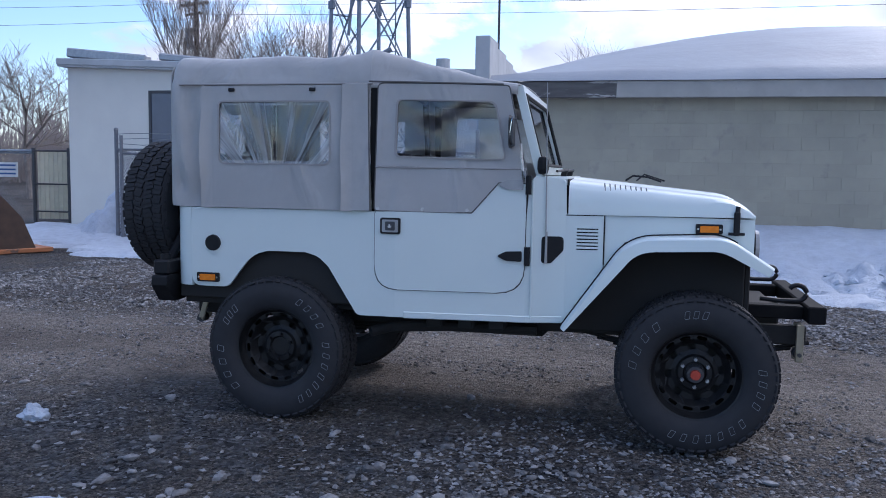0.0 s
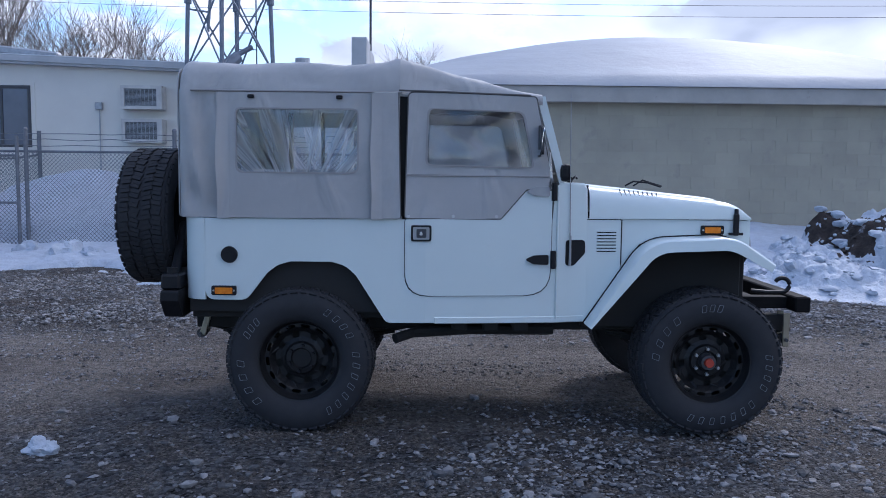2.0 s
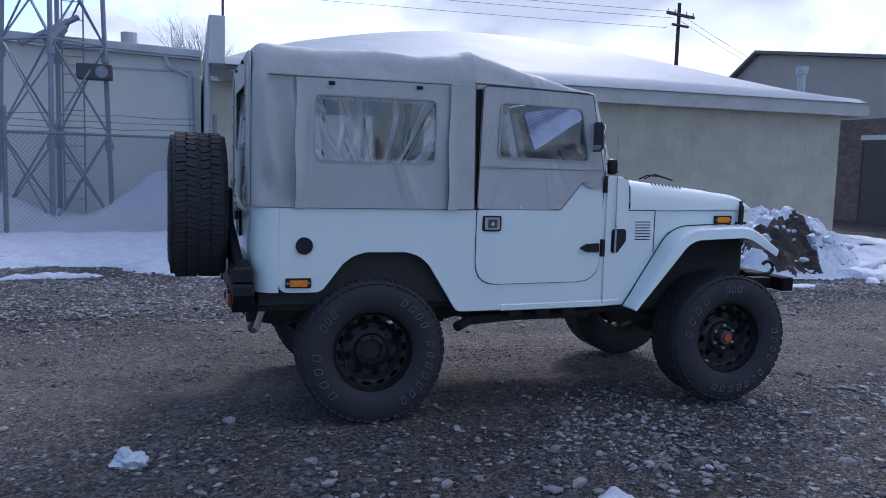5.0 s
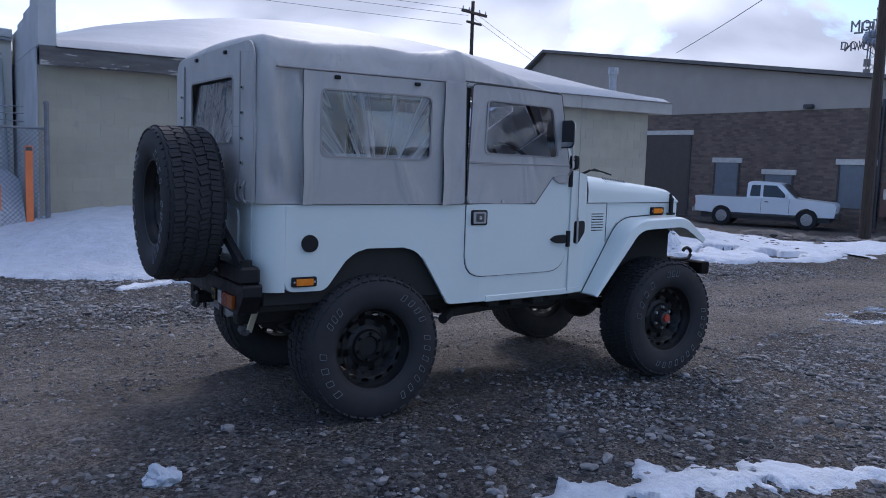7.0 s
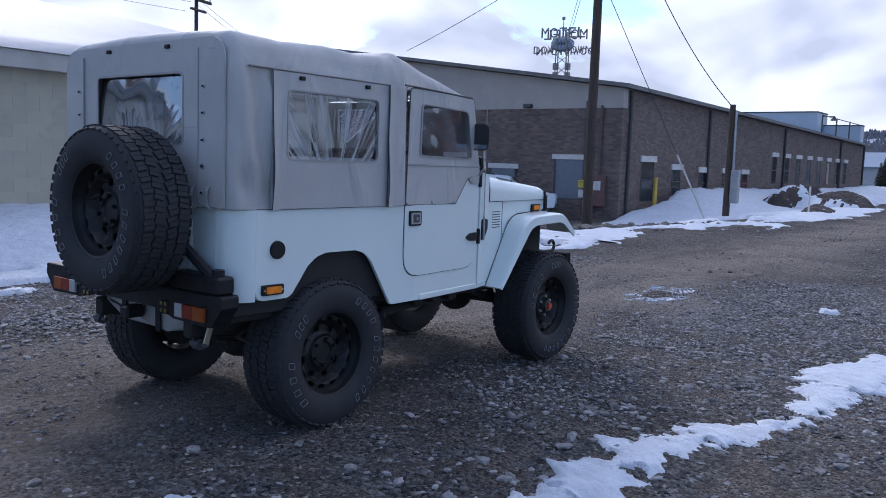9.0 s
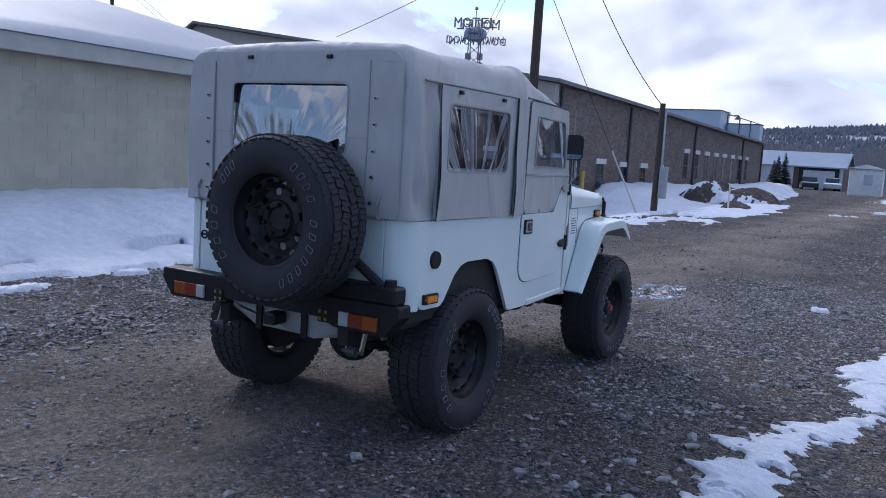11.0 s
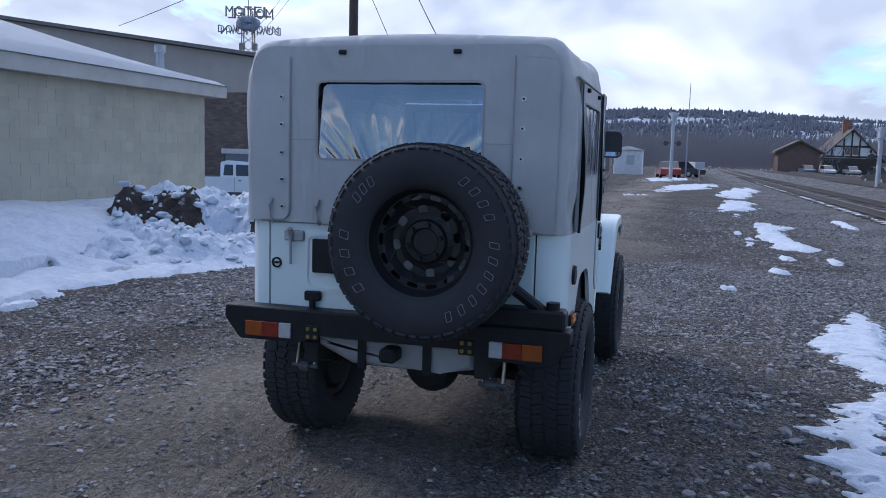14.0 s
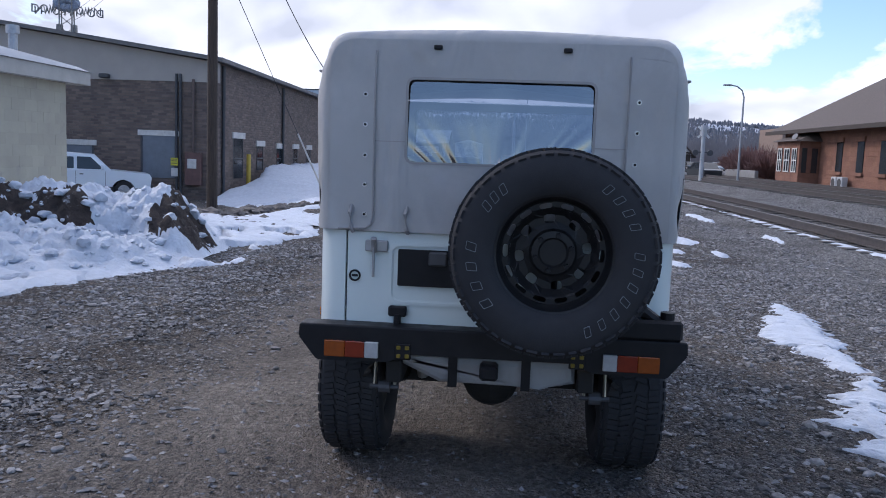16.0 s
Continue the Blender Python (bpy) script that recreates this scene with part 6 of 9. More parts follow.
    tube(bm, [(55.0, -15.9, 6.1), (55.0, -15.75, 6.55), (55.0, -15.4, 6.82), (55.0, -15.0, 6.9)], 0.05, 6)
    part("arm", bm, M_GALV, l)
    bm = bmesh.new()
    box(bm, 54.85, 55.15, -15.0, -14.45, 6.84, 6.96, 0.03)
    part("lamp_head", bm, M_GALV, l)
    fb = thing("brick_block", "far brick block with rows of windows", "building")
    bm = bmesh.new()
    box(bm, 148, 162, -58, -47.5, -0.5, 8.0)
    part("wall", bm, M_TANBRICK, fb)
    for j in range(2):
        for i in range(5):
            bm = bmesh.new()
            box(bm, 147.94, 148.0, -57.2 + i * 2.0, -56.2 + i * 2.0, 3.0 + j * 2.5, 4.5 + j * 2.5)
            part("window", bm, M_DARKGLASS, fb)


far_buildings()


def crossing_gear():
    for x, y, top, lb in ((64.7, -0.1, 5.3, "grey railway crossing signal post with lamps"), (53.4, -13.0, 3.9, "grey railway crossing signal post with lamps")):
        s = thing("crossing_signal", lb, "railway signal", "crossing signals")
        bm = bmesh.new()
        rod(bm, (x, y, -0.1), (x, y, top), 0.15, 0.13, 10)
        rod(bm, (x, y, top - 0.6), (x, y, top + 0.1), 0.22, n=10)
        part("post", bm, M_PARAPET, s)
        bm = bmesh.new()
        box(bm, x - 0.06, x + 0.06, y - 0.6, y + 0.6, top * 0.55, top * 0.55 + 0.08)
        part("lamp_bar", bm, M_DKSTEEL, s)
        for dy in (-0.5, 0.5):
            bm = bmesh.new()
            rod(bm, (x - 0.12, y + dy, top * 0.55), (x + 0.12, y + dy, top * 0.55), 0.2, n=14)
            part("lamp", bm, M_DKSTEEL, s)
        bm = bmesh.new()
        for a in (45, -45):
            box(bm, x - 0.02, x + 0.02, -0.55, 0.55, -0.07, 0.07, 0, m=Matrix.Translation((0, y, top - 0.35)) @ pose(0, 0, 0, a, 0, 0))
        part("crossbuck", bm, M_PLASTER, s)
    m = thing("radio_mast", "thin grey radio mast by the crossing", "mast")
    bm = bmesh.new()
    rod(bm, (74.7, -1.25, -0.1), (74.7, -1.25, 8.6), 0.10, 0.03, 6)
    part("pole", bm, M_GALV, m)
    b = thing("signal_cabinet", "small white signal cabinet beside the tracks", "cabinet")
    bm = bmesh.new()
    box(bm, 60.6, 61.2, -2.6, -1.9, 1.0, 1.5, 0.03)
    box(bm, 60.85, 60.95, -2.3, -2.2, -0.1, 1.0)
    part("case", bm, M_PARAPET, b)


crossing_gear()


# ---- railway ----
M_RAIL = material("rusty_rail", (0.105, 0.09, 0.085), 0.5, 0.4, color2=(0.07, 0.062, 0.06), scale=9)
M_SLEEPER = material("weathered_sleeper", (0.10, 0.094, 0.088), 0.95, color2=(0.06, 0.056, 0.053), scale=6, island=0.4)


def build_track(yc, x0, x1, lift, near):
    t = thing("railway_track", "rusty railway track on grey ballast", "railway track", "railway tracks", "structure")
    verts, faces = [], []
    n = int((x1 - x0) / 0.8)
    prof = [(-2.3, -0.06), (-1.55, lift - 0.02), (-0.8, lift), (0.8, lift), (1.55, lift - 0.02), (2.3, -0.06)]
    for i in range(n + 1):
        x = x0 + (x1 - x0) * i / n
        for y, z in prof:
            verts.append((x, yc + y + 0.05 * fbm(x, y, 1.5, 3, yc), z + 0.02 * fbm(x, y, 2.5, 3, yc + 4)))
    k = len(prof)
    for i in range(n):
        for j in range(k - 1):
            a = i * k + j
            faces.append((a, a + k, a + k + 1, a + 1))
    ob = mesh_part("ballast", verts, faces, M_GROUND, t, "loose grey ballast")
    ob["kind"] = "stuff"
    for s in (-0.7525, 0.7525):
        bm = bmesh.new()
        y = yc + s
        z = lift + 0.03
        for a, b, c, d_ in ((-0.07, 0.07, 0.0, 0.025), (-0.012, 0.012, 0.025, 0.13), (-0.036, 0.036, 0.13, 0.17)):
            box(bm, x0, x1, y + a, y + b, z + c, z + d_)
        part("rail", bm, M_RAIL, t)
    bm = bmesh.new()
    box(bm, -0.115, 0.115, -1.3, 1.3, -0.09, 0.016, 0.006)
    first = part("sleeper", bm, M_SLEEPER, t)
    first.location = (x0 + 0.3, yc, lift)
    m = min(int((x1 - x0) / 0.6), near)
    for i in range(1, m):
        if x0 + 0.6 * i < 2.0:
            continue
        o = new("sleeper", first.data)
        o.parent = t
        o.matrix_basis = pose(x0 + 0.3 + 0.6 * i, yc + 0.02 * math.sin(i * 7.7), lift - 0.01 * (i % 3 == 0), 0, 0, 0.8 * math.sin(i * 3.1))


build_track(-7.3, -60, 140, 0.10, 236)
build_track(-13.8, -60, 140, 0.22, 220)
build_track(-18.2, -60, 140, 0.22, 200)
for x0, x1, y0, w in ((6, 60, -6.25, 0.30), (9, 60, -7.3, 0.26)):
    snow_field("snow_strip", "thin snow lying along the railway track", x0, x1, y0 - 0.8, y0 + 0.8, 0.10, (lambda yy, ww: (lambda x, y: 0.115 - abs(y - yy) * 0.16 + 0.02 * fbm(x, y, 2.0, 3, 5.0) if abs(y - yy) < ww * (0.62 + 1.7 * fbm(x * 0.30, y, 0.5, 5, 3.0)) else -1))(y0, w))


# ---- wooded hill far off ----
# the far haze is mixed into the hill, pine and scrub colours
M_HILL = material("hazed_wooded_hill", (0.150, 0.156, 0.178), 1.0, color2=(0.118, 0.124, 0.146), scale=0.05, detail=10, stretch=(0.6, 0.45, 1.6))
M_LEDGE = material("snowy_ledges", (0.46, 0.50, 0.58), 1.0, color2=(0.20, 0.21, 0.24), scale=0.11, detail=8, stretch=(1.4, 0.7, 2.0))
M_PINE = material("hazed_pines", (0.150, 0.156, 0.178), 1.0, color2=(0.132, 0.139, 0.160), scale=0.02, island=0.05)
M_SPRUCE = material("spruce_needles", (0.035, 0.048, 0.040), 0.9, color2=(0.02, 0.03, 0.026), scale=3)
M_SCRUB = material("hazed_winter_scrub", (0.27, 0.245, 0.243), 1.0, color2=(0.19, 0.172, 0.174), scale=0.04)


def hill_top(y):
    return lerp_table(y, [(-2000, 30), (-300, 36), (-235, 40), (-144, 45), (-32, 51), (51, 52), (154, 45), (260, 40), (2000, 30)])


HILL_RISE = [(420, -0.05), (520, 0.06), (640, 0.30), (760, 0.62), (860, 0.92), (900, 1.0), (1000, 0.9), (1400, 0.3)]


def clearing(x, y):
    """Open snowy ledges, drawn out along the slope, most of them high up."""
    band = smooth(700, 760, x) * smooth(885, 850, x)
    return fbm(x * 1.9, y * 0.5, 0.014, 5, 5.0) + 0.34 * band > 0.33


def build_hill():
    verts, faces = [], []
    ys = [-900 + 9 * i for i in range(220)]
    xs = [420, 520, 560, 600] + [640 + 8 * i for i in range(34)] + [912, 1000, 1400]
    for y in ys:
        h = hill_top(y) + 2.0 * fbm(y, 0, 0.02, 4, 3.0)
        for x in xs:
            verts.append((x, y, h * lerp_table(x, HILL_RISE) + (1.8 * fbm(y, x, 0.03, 4, 7.0) if x > 540 else 0)))
    n = len(xs)
    for j in range(len(ys) - 1):
        for i in range(n - 1):
            a = j * n + i
            faces.append((a, a + 1, a + n + 1, a + n))
    hill = tagged(mesh_part("hill", verts, faces, M_HILL, smooth=True), "wooded hill with patches of snow, haze in its blue-grey colour", "hill", kind="structure")
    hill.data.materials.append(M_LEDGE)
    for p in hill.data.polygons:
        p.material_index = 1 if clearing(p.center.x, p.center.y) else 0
    rnd = random.Random(2)
    vs, fs = [], []
    ico = bmesh.new()
    bmesh.ops.create_icosphere(ico, subdivisions=1, radius=1.0)
    co, fa = [v.co.copy() for v in ico.verts], [tuple(v.index for v in f.verts) for f in ico.faces]
    ico.free()
    for k in range(21000):
        y = rnd.uniform(-620, 420)
        f = rnd.random() ** 0.6
        x = 540 + 368 * f
        if clearing(x, y) and f < 0.95 and rnd.random() < 0.88:
            continue
        z = hill_top(y) * min(1.0, lerp_table(x, HILL_RISE))
        h = rnd.uniform(2.4, 4.6) * (1.4 if rnd.random() < 0.12 else 1.0)
        w = h * rnd.uniform(0.22, 0.36)
        b = len(vs)
        for v in co:
            q = rnd.uniform(0.7, 1.2) * (1.0 - 0.62 * max(v.z, 0))
            vs.append((x + v.x * w * q, y + v.y * w * q, z + h * 0.46 + v.z * h * 0.56 * rnd.uniform(0.85, 1.12)))
        fs += [tuple(b + i for i in f_) for f_ in fa]
    tagged(mesh_part("pine_wood", vs, fs, M_PINE), "pine trees covering the far hill, haze in their blue-grey colour", "wood", kind="stuff")
    # leafless scrub and street trees at its foot: clumps of fine twig tufts
    vs, fs = [], []

    def clump(x, y, h):
        w = h * rnd.uniform(0.26, 0.42)
        for q in range(80):
            a, r, e = rnd.uniform(0, 2 * math.pi), w * math.sqrt(rnd.random()), rnd.random()
            z = h * (0.04 + 0.86 * e) * (1 - 0.4 * (r / w) ** 2)
            n, t_ = h * rnd.uniform(0.10, 0.22), h * rnd.uniform(0.005, 0.011)
            px, py = x + r * math.cos(a), y + r * math.sin(a)
            lean = rnd.gauss(0, 0.35) + 0.6 * math.sin(a) * r / w
            b = len(vs)
            vs.extend(((px, py - t_, z - 0.1), (px, py + t_, z - 0.1), (px, py + lean * n, z + n)))
            fs.append((b, b + 1, b + 2))
    for k in range(1300):
        y = rnd.uniform(-160, 60)
        x = rnd.uniform(150, 320)
        if y < -10 - 0.1 * x and y > -46 and x < 185:
            continue
        clump(x, y, rnd.uniform(3.5, 9.0) * x / 200 + 1.0)
    for k in range(280):
        clump(rnd.uniform(-62, -27), rnd.uniform(40, 62), rnd.uniform(3.2, 7.2))
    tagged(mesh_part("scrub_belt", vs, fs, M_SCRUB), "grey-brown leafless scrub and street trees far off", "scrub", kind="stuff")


build_hill()


def red_shrub(x, y, h, seed):
    t = thing("shrub", "leafless red-brown shrub beside the station", "shrub", "red-brown shrubs")
    rnd = random.Random(seed)
    bm = bmesh.new()
    for q in range(330):
        a, e = rnd.uniform(0, 2 * math.pi), rnd.random()
        r = h * 0.72 * math.sqrt(rnd.random())
        p = Vector((x + 0.25 * r * math.cos(a), y + 0.25 * r * math.sin(a), 0.1 + 0.35 * h * e))
        d = Vector((x + r * math.cos(a), y + r * math.sin(a), h * (0.55 + 0.45 * rnd.random()) * (1 - 0.45 * (r / (0.72 * h)) ** 2)))
        rod(bm, p, d, 0.035, 0.02, 3, False)
    part("twigs", bm, M_REDTWIG, t)


M_REDTWIG = material("red_brown_twigs", (0.20, 0.105, 0.09), 0.95, color2=(0.13, 0.075, 0.068), scale=2)
for k in range(14):
    red_shrub(70.1 + 3.2 * k + (k % 3) * 0.7, -22.4 - 0.72 * k + (k % 2) * 1.2, 3.0 + 0.35 * (k % 3), 60 + k)


def spruce(x, y, h, seed):
    t = thing("spruce_tree", "small dark green spruce", "tree", "spruces")
    rnd = random.Random(seed)
    bm = bmesh.new()
    rod(bm, (x, y, -0.2), (x, y, h * 0.95), h * 0.03, 0.02, 6)
    part("trunk", bm, M_BARK, t)
    bm = bmesh.new()
    for k in range(300):
        f = rnd.random() ** 0.8
        z = h * (0.12 + 0.86 * f)
        a = rnd.uniform(0, 2 * math.pi)
        L = h * 0.26 * (1 - f) + 0.12
        d = Vector((math.cos(a), math.sin(a), -0.25))
        p = Vector((x, y, z))
        s = Vector((-math.sin(a), math.cos(a), 0)) * L * 0.32
        v = [bm.verts.new(q) for q in (p, p + d * L * 0.6 + s, p + d * L, p + d * L * 0.6 - s)]
        bm.faces.new(v)
    part("crown", bm, M_SPRUCE, t)


for x, y, h, sd in ((90, 12.9, 4.0, 1), (91, 13.75, 3.7, 2), (93, 14.5, 3.2, 3)):
    spruce(x, y, h, sd)


# ---- yard clutter ----
def heap_far(x, y):
    """Two merged humps of dumped gravel."""
    u = ((x - 38.5) / 2.5) ** 2
    z = max(1.02 * (1 - u - ((y - 7.8) / 1.5) ** 2), 0.76 * (1 - u - ((y - 5.95) / 1.75) ** 2)) + 0.22 * fbm(x, y, 0.7, 5, 2.0)
    return z - ground_z(x, y) if z > -0.25 else -1


def heap_bare(x, y):
    """Snow is left lying in streaks down the gravel."""
    return fbm(x * 0.5 + y * 0.3, y * 1.1 - x * 0.2, 0.9, 5, 14.0) < 0.24


def heap_small(x, y):
    z = 0.34 * (1 - ((x - 29.6) / 1.5) ** 2 - ((y - 4.45) / 0.62) ** 2) + 0.10 * fbm(x, y, 1.5, 4, 6.0)
    return z - ground_z(x, y) if z > -0.1 else -1


snow_field("gravel_mound", "dark heap of gravel streaked with snow", 35.6, 41.4, 3.9, 9.7, 0.10, heap_far, kind="", category="gravel heap", soil=heap_bare)
snow_field("gravel_mound", "low dark gravel heap standing in thin snow", 27.8, 31.4, 3.6, 5.3, 0.08, heap_small, M_SOIL, "", "gravel heap")
M_ROCK = material("lichened_rock", (0.17, 0.15, 0.135), 0.9, color2=(0.085, 0.078, 0.072), scale=3, bump=0.03, bump_scale=8)
rnd = random.Random(9)
for k in range(22):
    x, y = rnd.uniform(13.0, 20.0), rnd.uniform(5.9, 9.2)
    r = 0.10 + 0.26 * rnd.random() ** 1.6
    bm = bmesh.new()
    bmesh.ops.create_icosphere(bm, subdivisions=2, radius=r)
    for v in bm.verts:
        v.co *= 1 + 0.55 * noise.cell(v.co / r * 1.1 + Vector((k, 0, 0))) * 0.4 + 0.35 * noise.fractal(v.co / r + Vector((0, k * 1.7, 0)), 0.8, 2.2, 3)
        v.co.z *= 0.6
    ob = part("boulder", bm, M_ROCK, None)
    ob.matrix_world = pose(x, y, ground_z(x, y) + r * 0.15, 0, 0, rnd.uniform(0, 360))
    tagged(ob, "brown weathered rock lying in rubble and thin snow", "rock", "rocks at the verge")
rnd = random.Random(19)
bm = bmesh.new()
for k in range(900):
    x, y = rnd.uniform(11.5, 20.5), rnd.gauss(7.2, 1.1)
    r = 0.03 + 0.10 * rnd.random() ** 2.5
    vs = bmesh.ops.create_icosphere(bm, subdivisions=1, radius=r)["verts"]
    for v in vs:
        q = 1 + 0.6 * (rnd.random() - 0.5)
        v.co = Vector((v.co.x * q * 1.3 + x, v.co.y * q + y, v.co.z * q * 0.7 + ground_z(x, y) + r * 0.2))
tagged(part("rubble", bm, M_ROCK, None), "loose brown rubble along the sunken verge", "rubble", kind="stuff")


def build_blade():
    b = thing("plough_blade", "rusty brown curved plough blade with a worn orange edge", "plough blade")
    M_RUST = material("rusty_blade", (0.115, 0.072, 0.050), 0.75, 0.3, color2=(0.065, 0.045, 0.036), scale=4)
    M_EDGE = material("worn_orange_edge", (0.42, 0.16, 0.06), 0.7, scale=6, spots=(0.12, 0.08, 0.06), spot_scale=6, spot_at=(0.5, 0.6))
    pts = []
    for i in range(15):
        a = radians(100 * i / 14)
        pts.append((-0.70 * math.sin(a) * 1.0 + 0.45, 0.08 + 1.05 * (1 - math.cos(a))))
    bm = bmesh.new()
    ins = [[bm.verts.new((px, yy, pz)) for px, pz in pts] for yy in (-1.2, 1.2)]
    out = [[bm.verts.new((px - 0.03, yy, pz)) for px, pz in pts] for yy in (-1.2, 1.2)]
    for k in range(14):
        bm.faces.new((ins[0][k], ins[0][k + 1], ins[1][k + 1], ins[1][k]))
        bm.faces.new((out[0][k + 1], out[0][k], out[1][k], out[1][k + 1]))
        for q in (0, 1):
            bm.faces.new((ins[q][k], ins[q][k + 1], out[q][k + 1], out[q][k]))
    bmesh.ops.recalc_face_normals(bm, faces=bm.faces)
    part("mouldboard", bm, M_RUST, b, smooth=True)
    bm = bmesh.new()
    slab(bm, rounded([(-0.28, 0.05, 0.0), (0.5, 0.05, 0.02), (0.30, 0.55, 0.25), (-0.20, 1.13, 0.2)], 4), -1.24, -1.2)
    part("end_plate", bm, M_RUST, b)
    bm = bmesh.new()
    box(bm, -0.3, 0.75, -1.3, 1.2, 0.0, 0.07, 0.01)
    part("cutting_edge", bm, M_EDGE, b)
    b.matrix_world = pose(-9.75, 6.55, 0.02, 0, 0, 62)


build_blade()
p = thing("marker_post", "thin pale marker post by the gravel heap", "post", "verge posts")
bm = bmesh.new()
rod(bm, (28.3, 4.5, -0.2), (28.3, 4.5, 1.05), 0.035, n=8)
part("stake", bm, M_TRIMW, p)
p = thing("bollard", "yellow steel bollard in the snow pile", "bollard")
bm = bmesh.new()
rod(bm, (29.5, 11.1, -0.4), (29.5, 11.1, 1.15), 0.09, n=12)
part("tube", bm, material("yellow_bollard_paint", (0.55, 0.38, 0.05), 0.6, scale=6), p)


def build_yard_gate():
    g = thing("corrugated_gate", "cream corrugated sheet gate in a steel tube frame", "gate")
    y = 12.3
    bm = bmesh.new()
    M_CREAM = material("cream_sheet", (0.80, 0.76, 0.63), 0.6, scale=3, spots=(0.45, 0.40, 0.30), spot_scale=3, spot_at=(0.6, 0.8))
    cols = [(-13.02 + 0.86 * i / 28, y + 0.03 * math.sin(i * math.pi / 2)) for i in range(29)]
    lo = [bm.verts.new((x, yy, 0.12)) for x, yy in cols]
    hi = [bm.verts.new((x, yy, 1.72)) for x, yy in cols]
    for i in range(28):
        bm.faces.new((lo[i], lo[i + 1], hi[i + 1], hi[i]))
    bmesh.ops.solidify(bm, geom=list(bm.faces), thickness=0.006)
    part("sheet", bm, M_CREAM, g)
    bm = bmesh.new()
    for x in (-13.07, -12.12):
        rod(bm, (x, y - 0.06, 0), (x, y - 0.06, 1.80), 0.045, n=8)
    for z in (0.3, 0.95, 1.73):
        rod(bm, (-13.07, y - 0.08, z), (-12.12, y - 0.08, z), 0.02, n=6)
    part("frame", bm, M_DKSTEEL, g)
    f = thing("yard_fence", "chain-link yard fence with a small sign, snow along its rail", "fence")
    bm = bmesh.new()
    rod(bm, (-19, y, 1.68), (-13.1, y, 1.68), 0.025, n=6)
    for x in (-19, -16.2):
        rod(bm, (x, y, 0), (x, y, 1.85), 0.035, n=6)
    part("frame", bm, M_GALV, f)
    bm = bmesh.new()
    for i in range(100):
        for sg in (1, -1):
            x0, x1 = -19 + i * 0.08 - 1.65, -19 + i * 0.08
            za, zb = (0.02, 1.67) if sg > 0 else (1.67, 0.02)
            if x0 < -19 or x1 > -13.1:
                continue
            d = 0.003
            bm.faces.new([bm.verts.new(p) for p in ((x0, y, za - d), (x1, y, zb - d), (x1, y, zb + d), (x0, y, za + d))])
    part("wire_mesh", bm, M_GALV, f)
    bm = bmesh.new()
    box(bm, -14.15, -13.55, y - 0.03, y - 0.015, 1.10, 1.45)
    sgn = part("sign", bm, M_PLASTER, f, "white notice with blue writing bars")
    M_BLUE = material("blue_print", (0.05, 0.10, 0.28), 0.6, scale=5)
    for z in (1.36, 1.26, 1.16):
        bm = bmesh.new()
        box(bm, -14.10, -13.60, y - 0.036, y - 0.031, z, z + 0.04)
        part("writing_bar", bm, M_BLUE, sgn)
    bm = bmesh.new()
    box(bm, -19, -13.1, y - 0.05, y + 0.05, 1.705, 1.76, 0.02)
    part("snow_cap", bm, M_SNOW_ROOF, f)


build_yard_gate()


def build_puddle():
    p = thing("puddle", "shallow puddle rimmed with thin melting ice", "puddle")
    M_WATER = material("puddle_water", (0.10, 0.085, 0.07), 0.06, scale=3)
    def outline(r, seed):
        return [Vector((5.05 + r * 0.52 * math.cos(a) * (1 + 0.3 * fbm(math.cos(a), math.sin(a), 1.5, 3, seed)), 0.05 + r * 0.26 * math.sin(a) * (1 + 0.3 * fbm(math.cos(a), math.sin(a), 1.5, 3, seed)))) for a in [2 * math.pi * k / 40 for k in range(40)]]
    bm = bmesh.new()
    bm.faces.new([bm.verts.new((q.x, q.y, -0.014)) for q in outline(0.62, 2.0)])
    part("water", bm, M_WATER, p)
    # broken shards of thin ice round the rim
    rnd = random.Random(33)
    bm = bmesh.new()
    for k in range(190):
        a, r = rnd.uniform(0, 2 * math.pi), rnd.gauss(0.85, 0.22)
        if fbm(math.cos(a), 2 * math.sin(a), 1.3, 3, 5.0) < 0.02:
            continue
        cx, cy = 5.05 + 0.60 * r * math.cos(a), 0.05 + 0.26 * r * math.sin(a)
        z = 0.030 * fbm(cx, cy, 0.55, 4, 3.0) + 0.010 * fbm(cx, cy, 3.2, 3, 9.0) - 0.03 * math.exp(-(((cx - 5.0) / 0.45) ** 2 + ((cy - 0.15) / 0.3) ** 2)) + 0.006
        n, w = rnd.uniform(0.025, 0.10), rnd.uniform(0.006, 0.016)
        tn = a + math.pi / 2 + rnd.gauss(0, 0.5)
        q = []
        for j in range(6):
            b = 2 * math.pi * j / 6
            u, v = n * math.cos(b) * rnd.uniform(0.7, 1.2), w * math.sin(b) * rnd.uniform(0.7, 1.3)
            q.append((cx + u * math.cos(tn) - v * math.sin(tn), cy + u * math.sin(tn) + v * math.cos(tn)))
        lo = [bm.verts.new((x, y, z - 0.012)) for x, y in q]
        hi = [bm.verts.new((x, y, z + 0.004)) for x, y in q]
        bm.faces.new(hi)
        for j in range(6):
            bm.faces.new((lo[j], lo[(j + 1) % 6], hi[(j + 1) % 6], hi[j]))
    ice = part("ice_rim", bm, M_SNOW, p, "thin broken ice")
    ice["kind"] = "stuff"


build_puddle()


